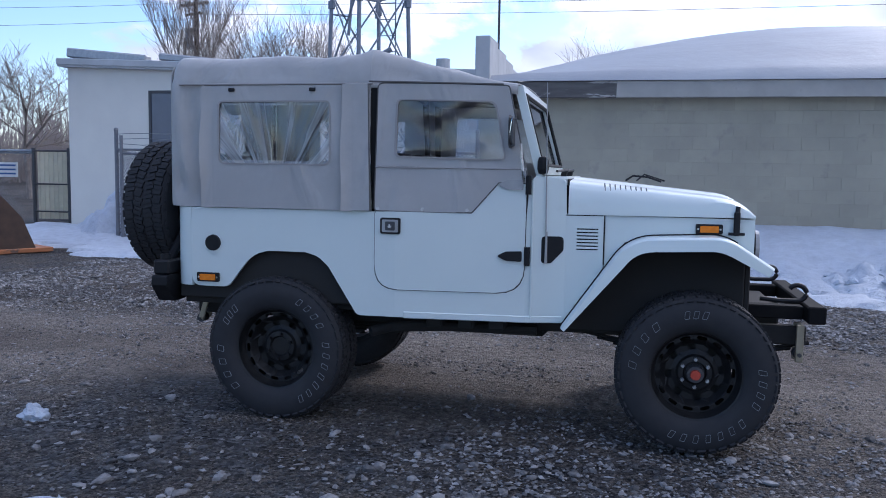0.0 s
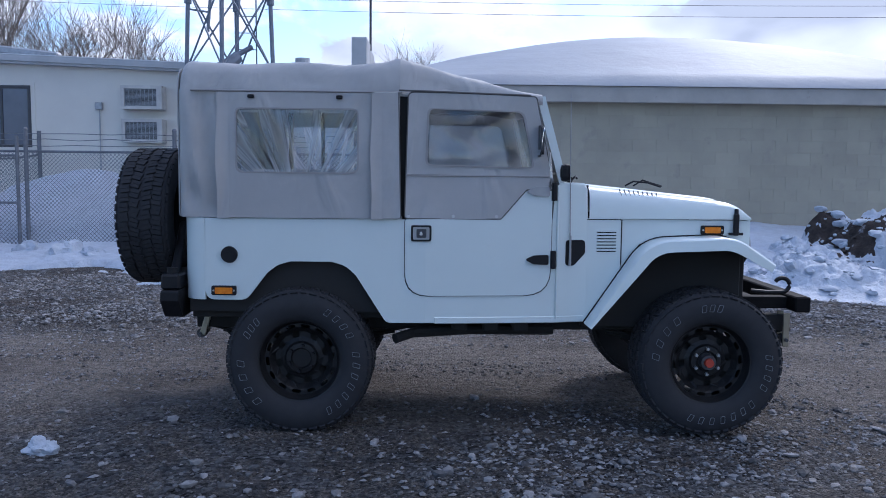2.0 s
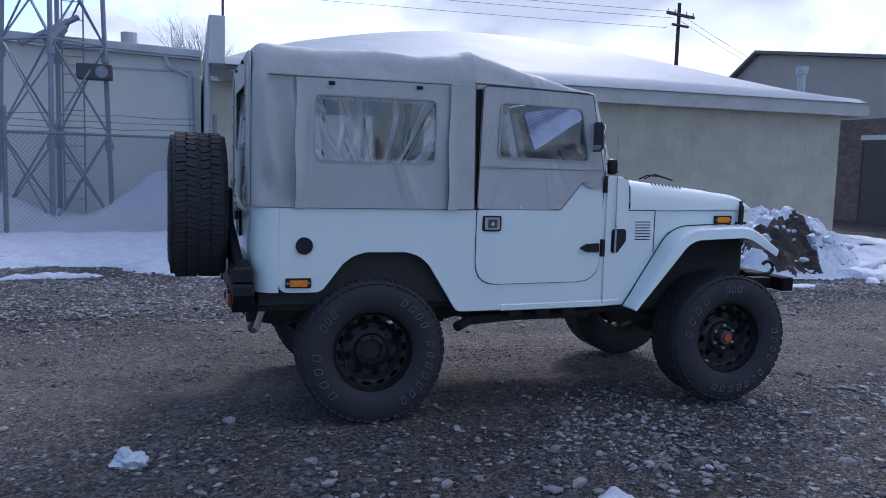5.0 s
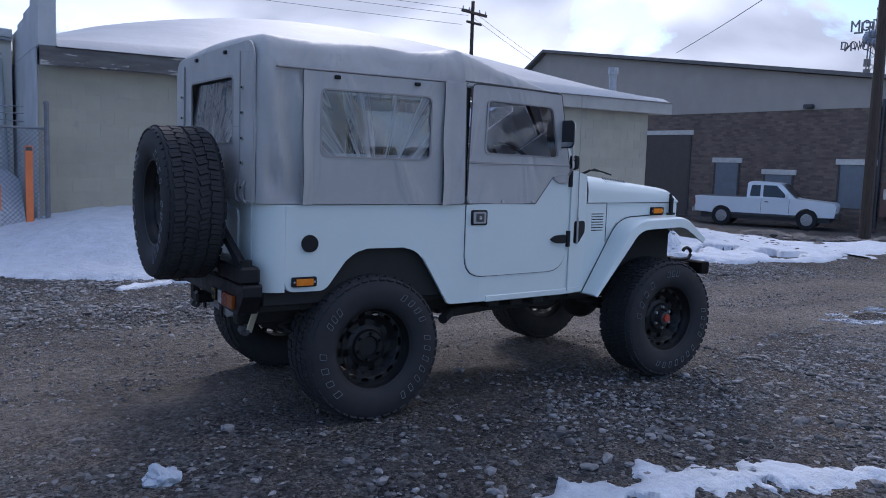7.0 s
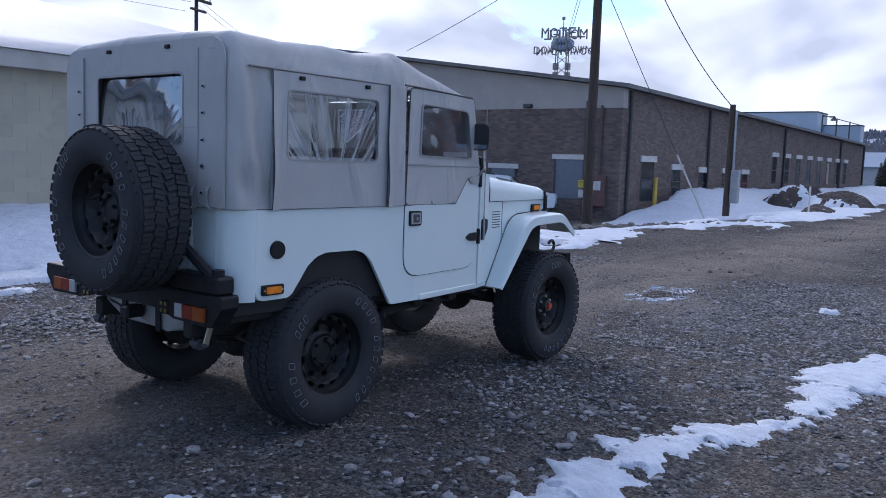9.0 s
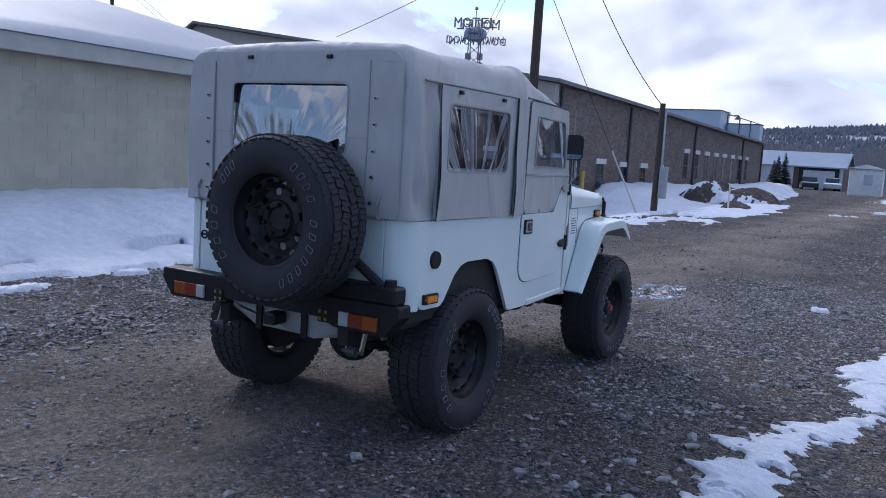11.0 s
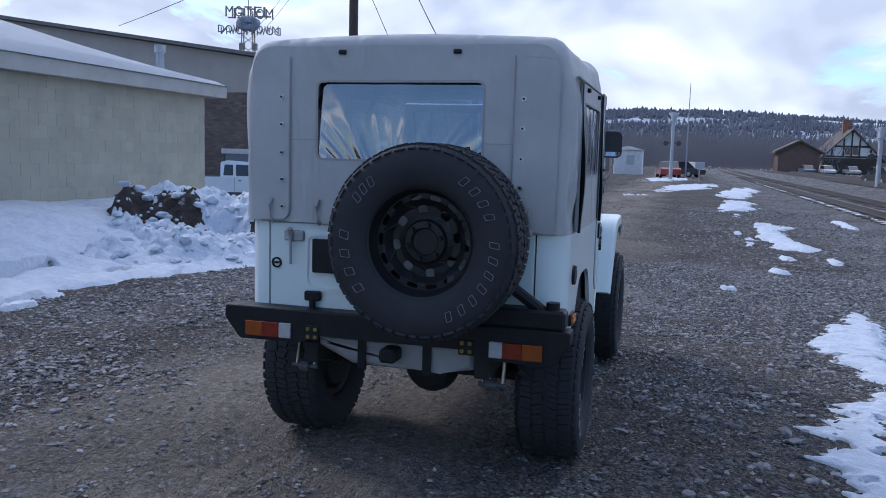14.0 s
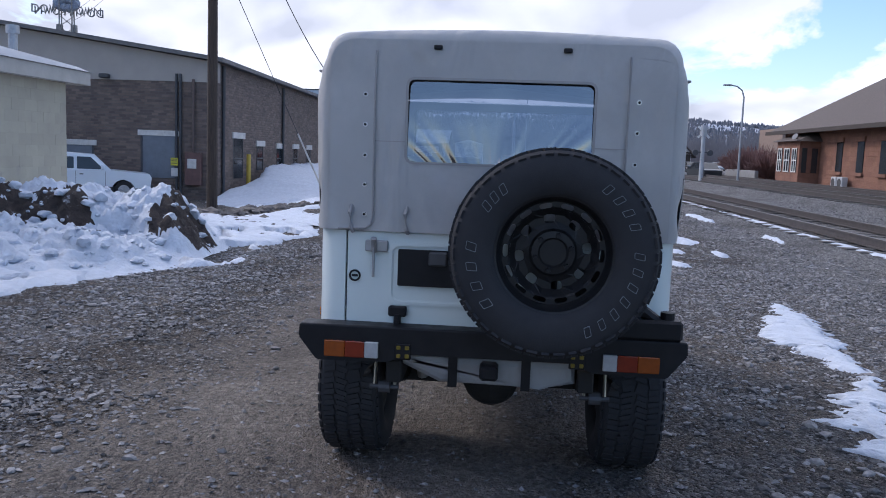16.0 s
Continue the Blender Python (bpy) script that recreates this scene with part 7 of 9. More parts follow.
# ---- loose stones of the yard ----
def build_stones():
    rnd = np.random.RandomState(5)
    base = []
    for k in range(6):
        bm = bmesh.new()
        bmesh.ops.create_icosphere(bm, subdivisions=1, radius=1.0)
        co = np.array([v.co[:] for v in bm.verts])
        fa = np.array([[v.index for v in f.verts] for f in bm.faces])
        bm.free()
        co = co * (1 + 0.30 * (rnd.rand(len(co), 1) - 0.5) * 1.6)
        co[:, 2] *= 0.62
        base.append((co, fa))
    # small chips: jittered octahedra
    octa = np.array([(1, 0, 0), (-1, 0, 0), (0, 1, 0), (0, -1, 0), (0, 0, 1), (0, 0, -1)], float)
    octf = np.array([(0, 2, 4), (2, 1, 4), (1, 3, 4), (3, 0, 4), (2, 0, 5), (1, 2, 5), (3, 1, 5), (0, 3, 5)])
    chips = [(octa * (0.8 + 0.5 * rnd.rand(6, 1)) + 0.45 * (rnd.rand(6, 3) - 0.5), octf) for k in range(10)]
    for co, fa in chips:
        co[:, 2] *= 0.62
    vs, fs, off = [], [], 0

    def scatter(n, x0, x1, y0, y1, rmin, rmax, power, keep, kinds):
        nonlocal off
        for _ in range(n):
            x, y = rnd.uniform(x0, x1), rnd.uniform(y0, y1)
            if rnd.rand() > keep(x, y):
                continue
            r = rmin + (rmax - rmin) * rnd.rand() ** power
            co, fa = kinds[rnd.randint(len(kinds))]
            a = rnd.uniform(0, 2 * math.pi)
            c, s = math.cos(a), math.sin(a)
            sc = r * np.array([rnd.uniform(0.9, 1.6), rnd.uniform(0.7, 1.1), rnd.uniform(0.6, 1.1)])
            q = co * sc
            p = np.stack([q[:, 0] * c - q[:, 1] * s + x, q[:, 0] * s + q[:, 1] * c + y, q[:, 2] + r * 0.2 + 0.03 * fbm(x, y, 0.55, 4, 3.0) + ground_z(x, y)], 1)
            vs.append(p)
            fs.append(fa + off)
            off += len(p)
    thick = lambda x, y: smooth(0.1, -1.3, y + 0.5 * fbm(x, y, 0.7, 3, 2.0)) * (0.14 + 0.86 * smooth(-0.5, 0.5, fbm(x, y, 0.6, 3, 14.0) + 0.22 * (x - 1)))
    verge = lambda x, y: smooth(1.3, 3.2, y + 0.8 * fbm(x, y, 0.6, 3, 5.0)) * (0.4 + 0.6 * smooth(-0.4, 0.3, fbm(x, y, 0.9, 3, 7.0)))
    scatter(82000, -5.0, 7.5, -4.6, 0.2, 0.005, 0.018, 2.2, thick, chips)
    scatter(5200, -5.0, 7.0, -4.4, 0.0, 0.012, 0.034, 2.2, thick, base)
    scatter(110, -1.6, 2.6, -2.2, -1.1, 0.018, 0.042, 2.2, lambda x, y: 0.9, base)
    scatter(60000, -7.0, 8.0, 0.8, 6.0, 0.007, 0.023, 2.2, verge, chips)
    scatter(6500, -7.0, 8.0, 1.3, 6.5, 0.014, 0.036, 2.2, verge, base)
    scatter(42000, -6.0, 6.5, -1.5, 3.2, 0.004, 0.016, 2.2, lambda x, y: 0.2 + 0.8 * smooth(-0.1, 0.5, fbm(x * 0.35, y * 1.5, 1.1, 3, 6.0)), chips)
    scatter(16000, 7.5, 24.0, -6.0, 4.0, 0.012, 0.036, 2.5, lambda x, y: 0.12 + 0.88 * smooth(-0.8, -2.0, y), chips)
    scatter(5000, 2.0, 30.0, -12.0, -4.6, 0.018, 0.045, 2.0, lambda x, y: 0.9, chips)
    v, f = np.concatenate(vs), np.concatenate(fs)
    ob = mesh_part("loose_gravel", v.tolist(), f.tolist(), M_STONE)
    tagged(ob, "loose crushed grey stones scattered over the yard", "gravel", kind="stuff")


build_stones()


# ---- the off-road vehicle ----
M_WHITE = material("white_body_paint", (0.66, 0.72, 0.70), 0.28, color2=(0.63, 0.69, 0.675), scale=2.0, coat=0.5, spots=(0.56, 0.60, 0.57), spot_scale=4.0, spot_at=(0.62, 0.9), rough2=0.36)
M_CANVAS = material("taupe_vinyl_canvas", (0.415, 0.407, 0.397), 0.6, color2=(0.372, 0.364, 0.354), scale=3.0, bump=0.0012, bump_scale=420, spots=(0.48, 0.469, 0.457), spot_scale=2.2, spot_at=(0.5, 0.8))


def add_folds(m, scale, stretch, depth):
    """Soft creases of stretched cloth under the fine weave."""
    t = m.node_tree
    c = t.nodes.new("ShaderNodeTexCoord")
    mp = t.nodes.new("ShaderNodeMapping"); mp.inputs["Scale"].default_value = stretch
    mp.inputs["Rotation"].default_value = (0, 0.35, 0)
    t.links.new(c.outputs["Object"], mp.inputs[0])
    n = t.nodes.new("ShaderNodeTexNoise")
    n.inputs["Scale"].default_value, n.inputs["Detail"].default_value, n.inputs["Distortion"].default_value = scale, 2.5, 0.9
    t.links.new(mp.outputs[0], n.inputs["Vector"])
    r = t.nodes.new("ShaderNodeValToRGB")
    r.color_ramp.interpolation = "B_SPLINE"
    r.color_ramp.elements[0].position, r.color_ramp.elements[1].position = 0.42, 0.70
    t.links.new(n.outputs["Fac"], r.inputs[0])
    bp = t.nodes.new("ShaderNodeBump"); bp.inputs["Distance"].default_value = depth
    t.links.new(r.outputs[0], bp.inputs["Height"])
    fine = [x for x in t.nodes if x.type == "BUMP" and x != bp][0]
    t.links.new(bp.outputs[0], fine.inputs["Normal"])


add_folds(M_CANVAS, 2.6, (1.3, 1.3, 0.55), 0.020)
M_WELT = material("canvas_piping", (0.34, 0.325, 0.315), 0.7, scale=5)
M_SEAM = material("dark_stitched_seam", (0.12, 0.115, 0.112), 0.85, scale=20)
M_RUBBER = material("tyre_rubber", (0.028, 0.0285, 0.032), 0.75, color2=(0.035, 0.035, 0.038), scale=14, bump=0.001, bump_scale=150, spec=0.22, spots=(0.030, 0.028, 0.027), spot_scale=7, spot_at=(0.58, 0.8))
M_BLACK = material("satin_black_paint", (0.009, 0.009, 0.011), 0.42, spec=0.24, color2=(0.014, 0.014, 0.016), scale=9, spots=(0.028, 0.026, 0.025), spot_scale=6, spot_at=(0.62, 0.85), rough2=0.6)
M_RIM = material("black_wheel_paint", (0.011, 0.011, 0.012), 0.40, spec=0.35, scale=10, rough2=0.55)
M_UNDER = material("dusty_chassis_black", (0.016, 0.0155, 0.015), 0.85, color2=(0.018, 0.017, 0.016), scale=8)
M_GAP = material("shadow_gap_rubber", (0.010, 0.010, 0.011), 0.9, scale=5)
M_CHROME = material("worn_chrome", (0.62, 0.62, 0.62), 0.22, 1.0, scale=10, rough2=0.4)
M_ALU = material("bare_grey_metal", (0.40, 0.40, 0.40), 0.5, 0.6, scale=8, rough2=0.65)
M_TANK = material("grey_painted_tank", (0.30, 0.30, 0.305), 0.45, scale=5, spots=(0.2, 0.18, 0.15), spot_scale=5, spot_at=(0.55, 0.8))
M_AMBER = material("amber_lens", (0.80, 0.26, 0.015), 0.18, scale=30, color2=(0.65, 0.17, 0.01))
M_RED = material("red_lens", (0.20, 0.026, 0.010), 0.16, scale=30)
M_AMBERD = material("dull_amber_lens", (0.27, 0.065, 0.010), 0.16, scale=30)
M_CLEARL = material("clear_lens", (0.42, 0.42, 0.42), 0.15, scale=30)
M_LETTER = material("raised_white_rubber", (0.20, 0.21, 0.225), 0.75, scale=20)
M_REDHUB = material("red_hub_cap", (0.42, 0.05, 0.025), 0.4, scale=20)
M_YELLOW = material("yellow_reflector", (0.22, 0.16, 0.015), 0.4, scale=30)
M_BRONZE = material("bronze_bracket", (0.36, 0.32, 0.24), 0.4, 0.7, scale=10)
M_SEAT = material("dark_seat_vinyl", (0.035, 0.032, 0.032), 0.6, scale=8)
M_PLASTIC = glass_material("fan_creased_vinyl", (0.70, 0.74, 0.82), 0.03, 0.013, 0.02, (0, -1.15, 1.20), 7.0, 0.62, 1.0)
M_PLASTIC_D = glass_material("wavy_door_vinyl", (0.70, 0.74, 0.82), 0.02, 0.009, 0.0, (0, -0.85, 1.95), 2.8, 0.14)
M_PLASTIC_R = glass_material("creased_rear_vinyl", (0.24, 0.27, 0.34), 0.03, 0.020, 0.17, (1, 0.02, 1.22), 3.4, 0.0, 0.8, (1.50, 1.74))
M_GLASS = glass_material("windscreen_glass", (0.86, 0.90, 0.90), 0.01, alpha=0.03)
M_MHEAD = material("grey_mirror_shell", (0.045, 0.045, 0.05), 0.35, 0.2, scale=8)
M_SLOT = material("grey_slot_shadow", (0.16, 0.17, 0.17), 0.6, scale=9)
M_MIRROR = material("mirror_glass", (0.85, 0.86, 0.87), 0.02, 1.0, scale=3)

W = 0.778


def taper(x):
    """How far the body side lies inside the full width."""
    return lerp_table(x, [(-2.5, 0.0), (-0.45, 0.0), (0.26, 0.065), (0.46, 0.115), (1.2, 0.195), (1.45, 0.22), (3, 0.22)])


def warp(bm, side=-1):
    for v in bm.verts:
        v.co.y += -side * taper(v.co.x)


def subdivide_long(bm, cuts_at):
    for x in cuts_at:
        bmesh.ops.bisect_plane(bm, geom=list(bm.verts) + list(bm.edges) + list(bm.faces), plane_co=(x, 0, 0), plane_no=(1, 0, 0))


def side_plate(outline, proud0, proud1, side, bevel=0.0, cuts=True):
    """Plate that follows the tapered body side, from proud0 to proud1 outside of it."""
    bm = bmesh.new()
    slab(bm, outline, side * (W + proud1), side * (W + proud0), bevel)
    if cuts:
        subdivide_long(bm, [-0.45, -0.2, 0.0, 0.26, 0.46, 0.8, 1.2])
    warp(bm, side)
    return bm


TUB = [(-1.66, 0.735, 0.05), (-1.435, 0.735, 0.05), (-1.27, 0.95, 0.16), (-0.88, 0.95, 0.16), (-0.665, 0.612, 0.03), (0.452, 0.612, 0), (0.66, 0.905, 0.0), (0.66, 1.19, 0), (0.456, 1.191, 0), (0.456, 1.375, 0.02), (0.30, 1.395, 0.02), (0.262, 1.355, 0), (0.262, 1.186, 0), (-1.66, 1.186, 0)]
DOOR = [(-0.563, 0.765, 0.13), (0.248, 0.765, 0.15), (0.252, 1.352, 0.02), (0.105, 1.352, 0.02), (-0.035, 1.19, 0.02), (-0.563, 1.19, 0.015)]


def build_body(car):
    for side in (-1, 1):
        b = part("body_side", side_plate(rounded(TUB), -0.02, 0.0, side, 0.006), M_WHITE, car, "white painted steel tub side")
        part("door_gap", side_plate(rounded([(x - 0.0038 if x < 0 else x + 0.0038, z - 0.0038 if z < 1 else z, r) for x, z, r in DOOR]), 0.0005, 0.0015, side), M_GAP, b)
        d = part("door", side_plate(rounded(DOOR), 0.002, 0.008, side, 0.004), M_WHITE, car, "white steel lower door")
        # rocker lip under the door
        bm = bmesh.new()
        box(bm, -0.40, 0.45, side * (W - 0.02) if side > 0 else -W - 0.005, side * (W + 0.005) if side > 0 else -W + 0.02, 0.608, 0.645, 0.004)
        subdivide_long(bm, [-0.2, 0.0, 0.26])
        warp(bm, side)
        part("rocker_step", bm, M_WHITE, car)
        # apron between hood and fender
        ap = part("apron", side_plate(rounded([(0.662, 0.90, 0), (0.765, 1.055, 0), (1.31, 1.075, 0), (1.42, 1.0, 0.0), (1.425, 1.185, 0.02), (0.662, 1.192, 0)]), -0.03, -0.008, side, 0.004), M_WHITE, car)
        bm = side_plate(rounded([(0.656, 0.93, 0), (0.662, 0.93, 0), (0.662, 1.19, 0), (0.656, 1.19, 0)]), 0.0, 0.001, side, 0, False)
        part("seam", bm, M_GAP, ap)
        bm = side_plate(rounded([(0.458, 1.192, 0), (0.654, 1.192, 0), (0.654, 1.187, 0), (0.458, 1.187, 0)]), 0.0, 0.001, side, 0, False)
        part("seam", bm, M_GAP, ap)
        # louvres
        for i in range(7):
            z = 1.012 + 0.018 * i
            bm = side_plate(rounded([(0.515, z, 0.003), (0.63, z, 0.003), (0.63, z + 0.008, 0.003), (0.515, z + 0.008, 0.003)], 2), -0.006, 0.004, side, 0.0015, False)
            part("louvre", bm, M_WHITE, b)
            bm = side_plate([Vector((0.517, z - 0.006)), Vector((0.628, z - 0.006)), Vector((0.628, z - 0.0005)), Vector((0.517, z - 0.0005))], 0.0, 0.0012, side, 0, False)
            part("louvre_slot", bm, M_GAP, b)
        bm = side_plate(rounded([(0.335, 0.93, 0.02), (0.385, 0.93, 0.02), (0.45, 1.0, 0.02), (0.45, 1.075, 0.025), (0.335, 1.075, 0.02)]), 0.0, 0.003, side, 0.001, False)
        part("cowl_vent", bm, M_BLACK, b, "black mesh cowl vent")
        # fender: a bent sheet with a rolled outer lip
        curve = rounded([(0.452, 0.602, 0), (0.785, 1.085, 0.26), (1.27, 1.105, 0.26), (1.50, 0.955, 0.0)], 8)
        bm = bmesh.new()
        rows = []
        for i, p in enumerate(curve):
            a, c2 = curve[max(i - 1, 0)], curve[min(i + 1, len(curve) - 1)]
            tdir = (c2 - a).normalized()
            nrm = Vector((-tdir.y, tdir.x))
            inner = W - taper(p.x) - 0.02
            wide = 0.795 - 0.02 * smooth(1.3, 1.5, p.x)
            lip = 0.052 * smooth(0.40, 0.62, p.x) + 0.018 - 0.02 * smooth(1.3, 1.5, p.x)
            prof = [(inner, 0.0), (wide - 0.028, 0.0), (wide - 0.012, -0.003), (wide - 0.002, -0.012), (wide + 0.004, -lip), (wide - 0.008, -lip), (wide - 0.016, -0.022), (inner, -0.018)]
            rows.append([bm.verts.new((p.x + nrm.x * o, side * yv, p.y + nrm.y * o)) for yv, o in prof])
        for ra, rb in zip(rows, rows[1:]):
            for k in range(len(ra)):
                bm.faces.new((ra[k], ra[(k + 1) % len(ra)], rb[(k + 1) % len(ra)], rb[k]))
        bm.faces.new(rows[0]); bm.faces.new(rows[-1][::-1])
        bmesh.ops.recalc_face_normals(bm, faces=bm.faces)
        fe = part("fender", bm, M_WHITE, car, "white bolt-on front fender", smooth=True)
        bm = bmesh.new()
        rows = []
        for p in curve[2:-2]:
            rows.append([bm.verts.new((p.x, side * yv, p.y - 0.03)) for yv in (0.47, 0.772)])
        for ra, rb in zip(rows, rows[1:]):
            bm.faces.new((ra[0], ra[1], rb[1], rb[0]))
        bmesh.ops.solidify(bm, geom=list(bm.faces), thickness=0.004)
        part("fender_liner", bm, M_UNDER, fe, "black undersealed liner", smooth=True)
        bm = bmesh.new()
        pts = [p for p in curve if p.x < 1.35]
        rows = []
        for i, p in enumerate(pts):
            tdir = (pts[min(i + 1, len(pts) - 1)] - pts[max(i - 1, 0)]).normalized()
            yy = side * (W - taper(p.x) + 0.0022)
            rows.append([bm.verts.new((p.x - tdir.y * o, yy, p.y + tdir.x * o)) for o in (-0.004, 0.0065)])
        for ra, rb in zip(rows, rows[1:]):
            bm.faces.new((ra[0], ra[1], rb[1], rb[0]))
        part("fender_seam", bm, M_GAP, fe, "thin black rubber bead")
        # rounded rear corner of the tub
        bm = bmesh.new()
        n, r = 8, 0.13
        cols = []
        for i in range(n + 1):
            a = math.pi / 2 * i / n
            x, y = -1.66 - r * math.sin(a), W - r + r * math.cos(a)
            cols.append([bm.verts.new((x, side * y, z)) for z in (0.735, 0.76, 1.186)])
        for ca, cb in zip(cols, cols[1:]):
            for k in range(2):
                bm.faces.new((ca[k], cb[k], cb[k + 1], ca[k + 1]))
        bmesh.ops.recalc_face_normals(bm, faces=bm.faces)
        for f in bm.faces:
            c = f.calc_center_median()
            if f.normal.dot(Vector((c.x + 1.66, c.y - side * (W - r), 0))) < 0:
                f.normal_flip()
        bmesh.ops.solidify(bm, geom=list(bm.faces), thickness=0.02)
        part("rear_corner", bm, M_WHITE, car, smooth=True)
        # side marker lamps, cap, handle
        for x, z, pr in ((-1.556, 0.787, 0.0), (1.195, 1.131, -0.008)):
            mk = part("side_marker", side_plate(rect(x - 0.068, x + 0.068, z - 0.026, z + 0.026, 0.008), pr, pr + 0.014, side, 0.003, False), M_BLACK, car, "amber side marker lamp in a black housing")
            part("lens", side_plate(rect(x - 0.047, x + 0.047, z - 0.017, z + 0.017, 0.004), pr + 0.014, pr + 0.022, side, 0.003, False), M_AMBER, mk)
            for sx in (-0.056, 0.056):
                part("screw", side_plate(rect(x + sx - 0.005, x + sx + 0.005, z - 0.005, z + 0.005, 0.004), pr + 0.014, pr + 0.017, side, 0, False), M_CHROME, mk)
        h = part("door_handle", side_plate(rect(-0.530, -0.418, 1.068, 1.156, 0.012), 0.008, 0.018, side, 0.003, False), M_BLACK, d, "black-rimmed recessed door handle")
        part("paddle", side_plate(rect(-0.519, -0.429, 1.078, 1.146, 0.006), 0.018, 0.021, side, 0.002, False), M_ALU, h)
        part("pull", side_plate(rect(-0.500, -0.446, 1.088, 1.136, 0.006), 0.021, 0.024, side, 0.002, False), M_DKSTEEL, h)
        part("lock", side_plate(rect(-0.485, -0.465, 1.101, 1.121, 0.01), 0.024, 0.03, side, 0.002, False), M_CHROME, h)
        for z, mt in ((0.966, M_BLACK), (1.345, M_ALU)):
            hg = part("door_hinge", side_plate(rounded([(0.10, z, 0.01), (0.15, z - 0.024, 0.01), (0.235, z - 0.028, 0.01), (0.235, z + 0.028, 0.01), (0.15, z + 0.024, 0.01)]), 0.008, 0.022, side, 0.003, False), mt, d)
            bm = bmesh.new()
            rod(bm, (0.262, side * (W - 0.055), z - 0.05), (0.262, side * (W - 0.055), z + 0.05), 0.016, n=10)
            part("knuckle", bm, M_BLACK, hg)
        bm = bmesh.new()
        rod(bm, (0.285, side * (W - 0.065), 0.63), (0.285, side * (W - 0.065), 1.37), 0.006, n=6)
        part("drip_bead", bm, M_WHITE, b)
    # fuel filler only on the near side
    bm = bmesh.new()
    rod(bm, (-1.526, -W - 0.014, 0.985), (-1.526, -W + 0.004, 0.985), 0.044, 0.047, 24)
    part("fuel_cap", bm, M_BLACK, car, "round black fuel filler cap")
    # hood, a lofted crown
    bm = bmesh.new()
    rows = []
    for i in range(25):
        x = 0.47 + 0.955 * i / 24
        top = 1.372 - 0.085 * (x - 0.47) / 0.85
        nose = max(0.0, (x - 1.26) / 0.165)
        top -= 0.07 * nose ** 2.4
        bot = 1.192
        hw = W - taper(x) + 0.004
        row = []
        sec = [(1.0, 0.0), (1.0, 0.45), (0.985, 0.75), (0.94, 0.93), (0.86, 1.0), (0.60, 1.06), (0.46, 1.085), (0.43, 1.16), (0.2, 1.19), (0.0, 1.20)]
        full = [(-u, v) for u, v in sec] + [(u, v) for u, v in sec[-2::-1]]
        for u, v in full:
            row.append(bm.verts.new((x, u * hw, bot + max(0.012, (top - bot)) * min(v, 1.0) + (v - 1.0 if v > 1 else 0) * 0.09 * (1 - nose ** 2))))
        rows.append(row)
    for ra, rb in zip(rows, rows[1:]):
        for k in range(len(ra) - 1):
            bm.faces.new((ra[k], ra[k + 1], rb[k + 1], rb[k]))
    bm.faces.new(rows[-1])
    bmesh.ops.recalc_face_normals(bm, faces=bm.faces)
    hood = part("hood", bm, M_WHITE, car, "white crowned hood with pressed louvres", smooth=True)
    for side in (-1, 1):
        for i in range(9):
            x = 0.635 + i * 0.027
            top = 1.372 - 0.085 * (x - 0.47) / 0.85
            # a grey bar paints the shade of each pressed louvre
            bm = bmesh.new()
            hw = W - taper(x)
            box(bm, -0.0032, 0.0032, -0.034, 0.034, -0.003, 0.006, 0.0015, m=Matrix.Translation((x + 0.02, side * hw * 0.945, top - 0.022)) @ pose(0, 0, 0, -side * 48, 0, side * -8))
            part("louvre_slot", bm, M_SLOT, hood)
        bm = bmesh.new()
        yy = side * (W - taper(1.33) + 0.018)
        box(bm, 1.315, 1.345, yy - 0.012, yy + 0.012, 1.10, 1.225, 0.005)
        rod(bm, (1.29, yy, 1.11), (1.37, yy, 1.11), 0.008)
        rod(bm, (1.33, yy, 1.20), (1.335, yy * 0.97, 1.25), 0.012)
        part("hood_latch", bm, M_BLACK, hood, "black rubber hood catch")
    # cowl top and rear hood seam
    bm = bmesh.new()
    box(bm, 0.30, 0.462, -0.60, 0.60, 1.33, 1.392, 0.012)
    part("cowl", bm, M_WHITE, car)
    bm = bmesh.new()
    box(bm, 0.4625, 0.4675, -0.63, 0.63, 1.20, 1.381)
    part("hood_gap", bm, M_GAP, car)
    # wipers
    for yb in (-0.30, 0.15):
        wp = bmesh.new()
        tube(wp, [(0.42, yb, 1.405), (0.44, yb - 0.05, 1.43), (0.40, yb - 0.32, 1.42)], 0.007, 6)
        rod(wp, (0.41, yb, 1.39), (0.42, yb, 1.425), 0.018, n=8)
        part("wiper", wp, M_BLACK, car)
    bm = bmesh.new()
    tube(bm, [(0.76, -0.26, 1.375), (0.80, -0.30, 1.402), (0.88, -0.33, 1.395), (0.95, -0.36, 1.372)], 0.006, 6)
    tube(bm, [(0.82, -0.22, 1.375), (0.86, -0.28, 1.41), (0.97, -0.31, 1.375)], 0.005, 6)
    part("washer_hose", bm, M_BLACK, car)
    # front panel and grille
    bm = bmesh.new()
    slab(bm, [Vector((-0.55, 0.98)), Vector((0.55, 0.98)), Vector((0.55, 1.19)), Vector((-0.55, 1.19))], 1.40, 1.425, 0.0, "x")
    part("front_panel", bm, M_WHITE, car)
    bm = bmesh.new()
    slab(bm, rect(-0.50, 0.50, 0.93, 1.13, 0.09), 1.425, 1.44, 0.004, "x")
    gr = part("grille", bm, M_BLACK, car)
    for yy in (-0.38, 0.38):
        bm = bmesh.new()
        rod(bm, (1.43, yy, 1.03), (1.465, yy, 1.03), 0.095, 0.088, 20)
        part("headlight", bm, M_CLEARL, gr)
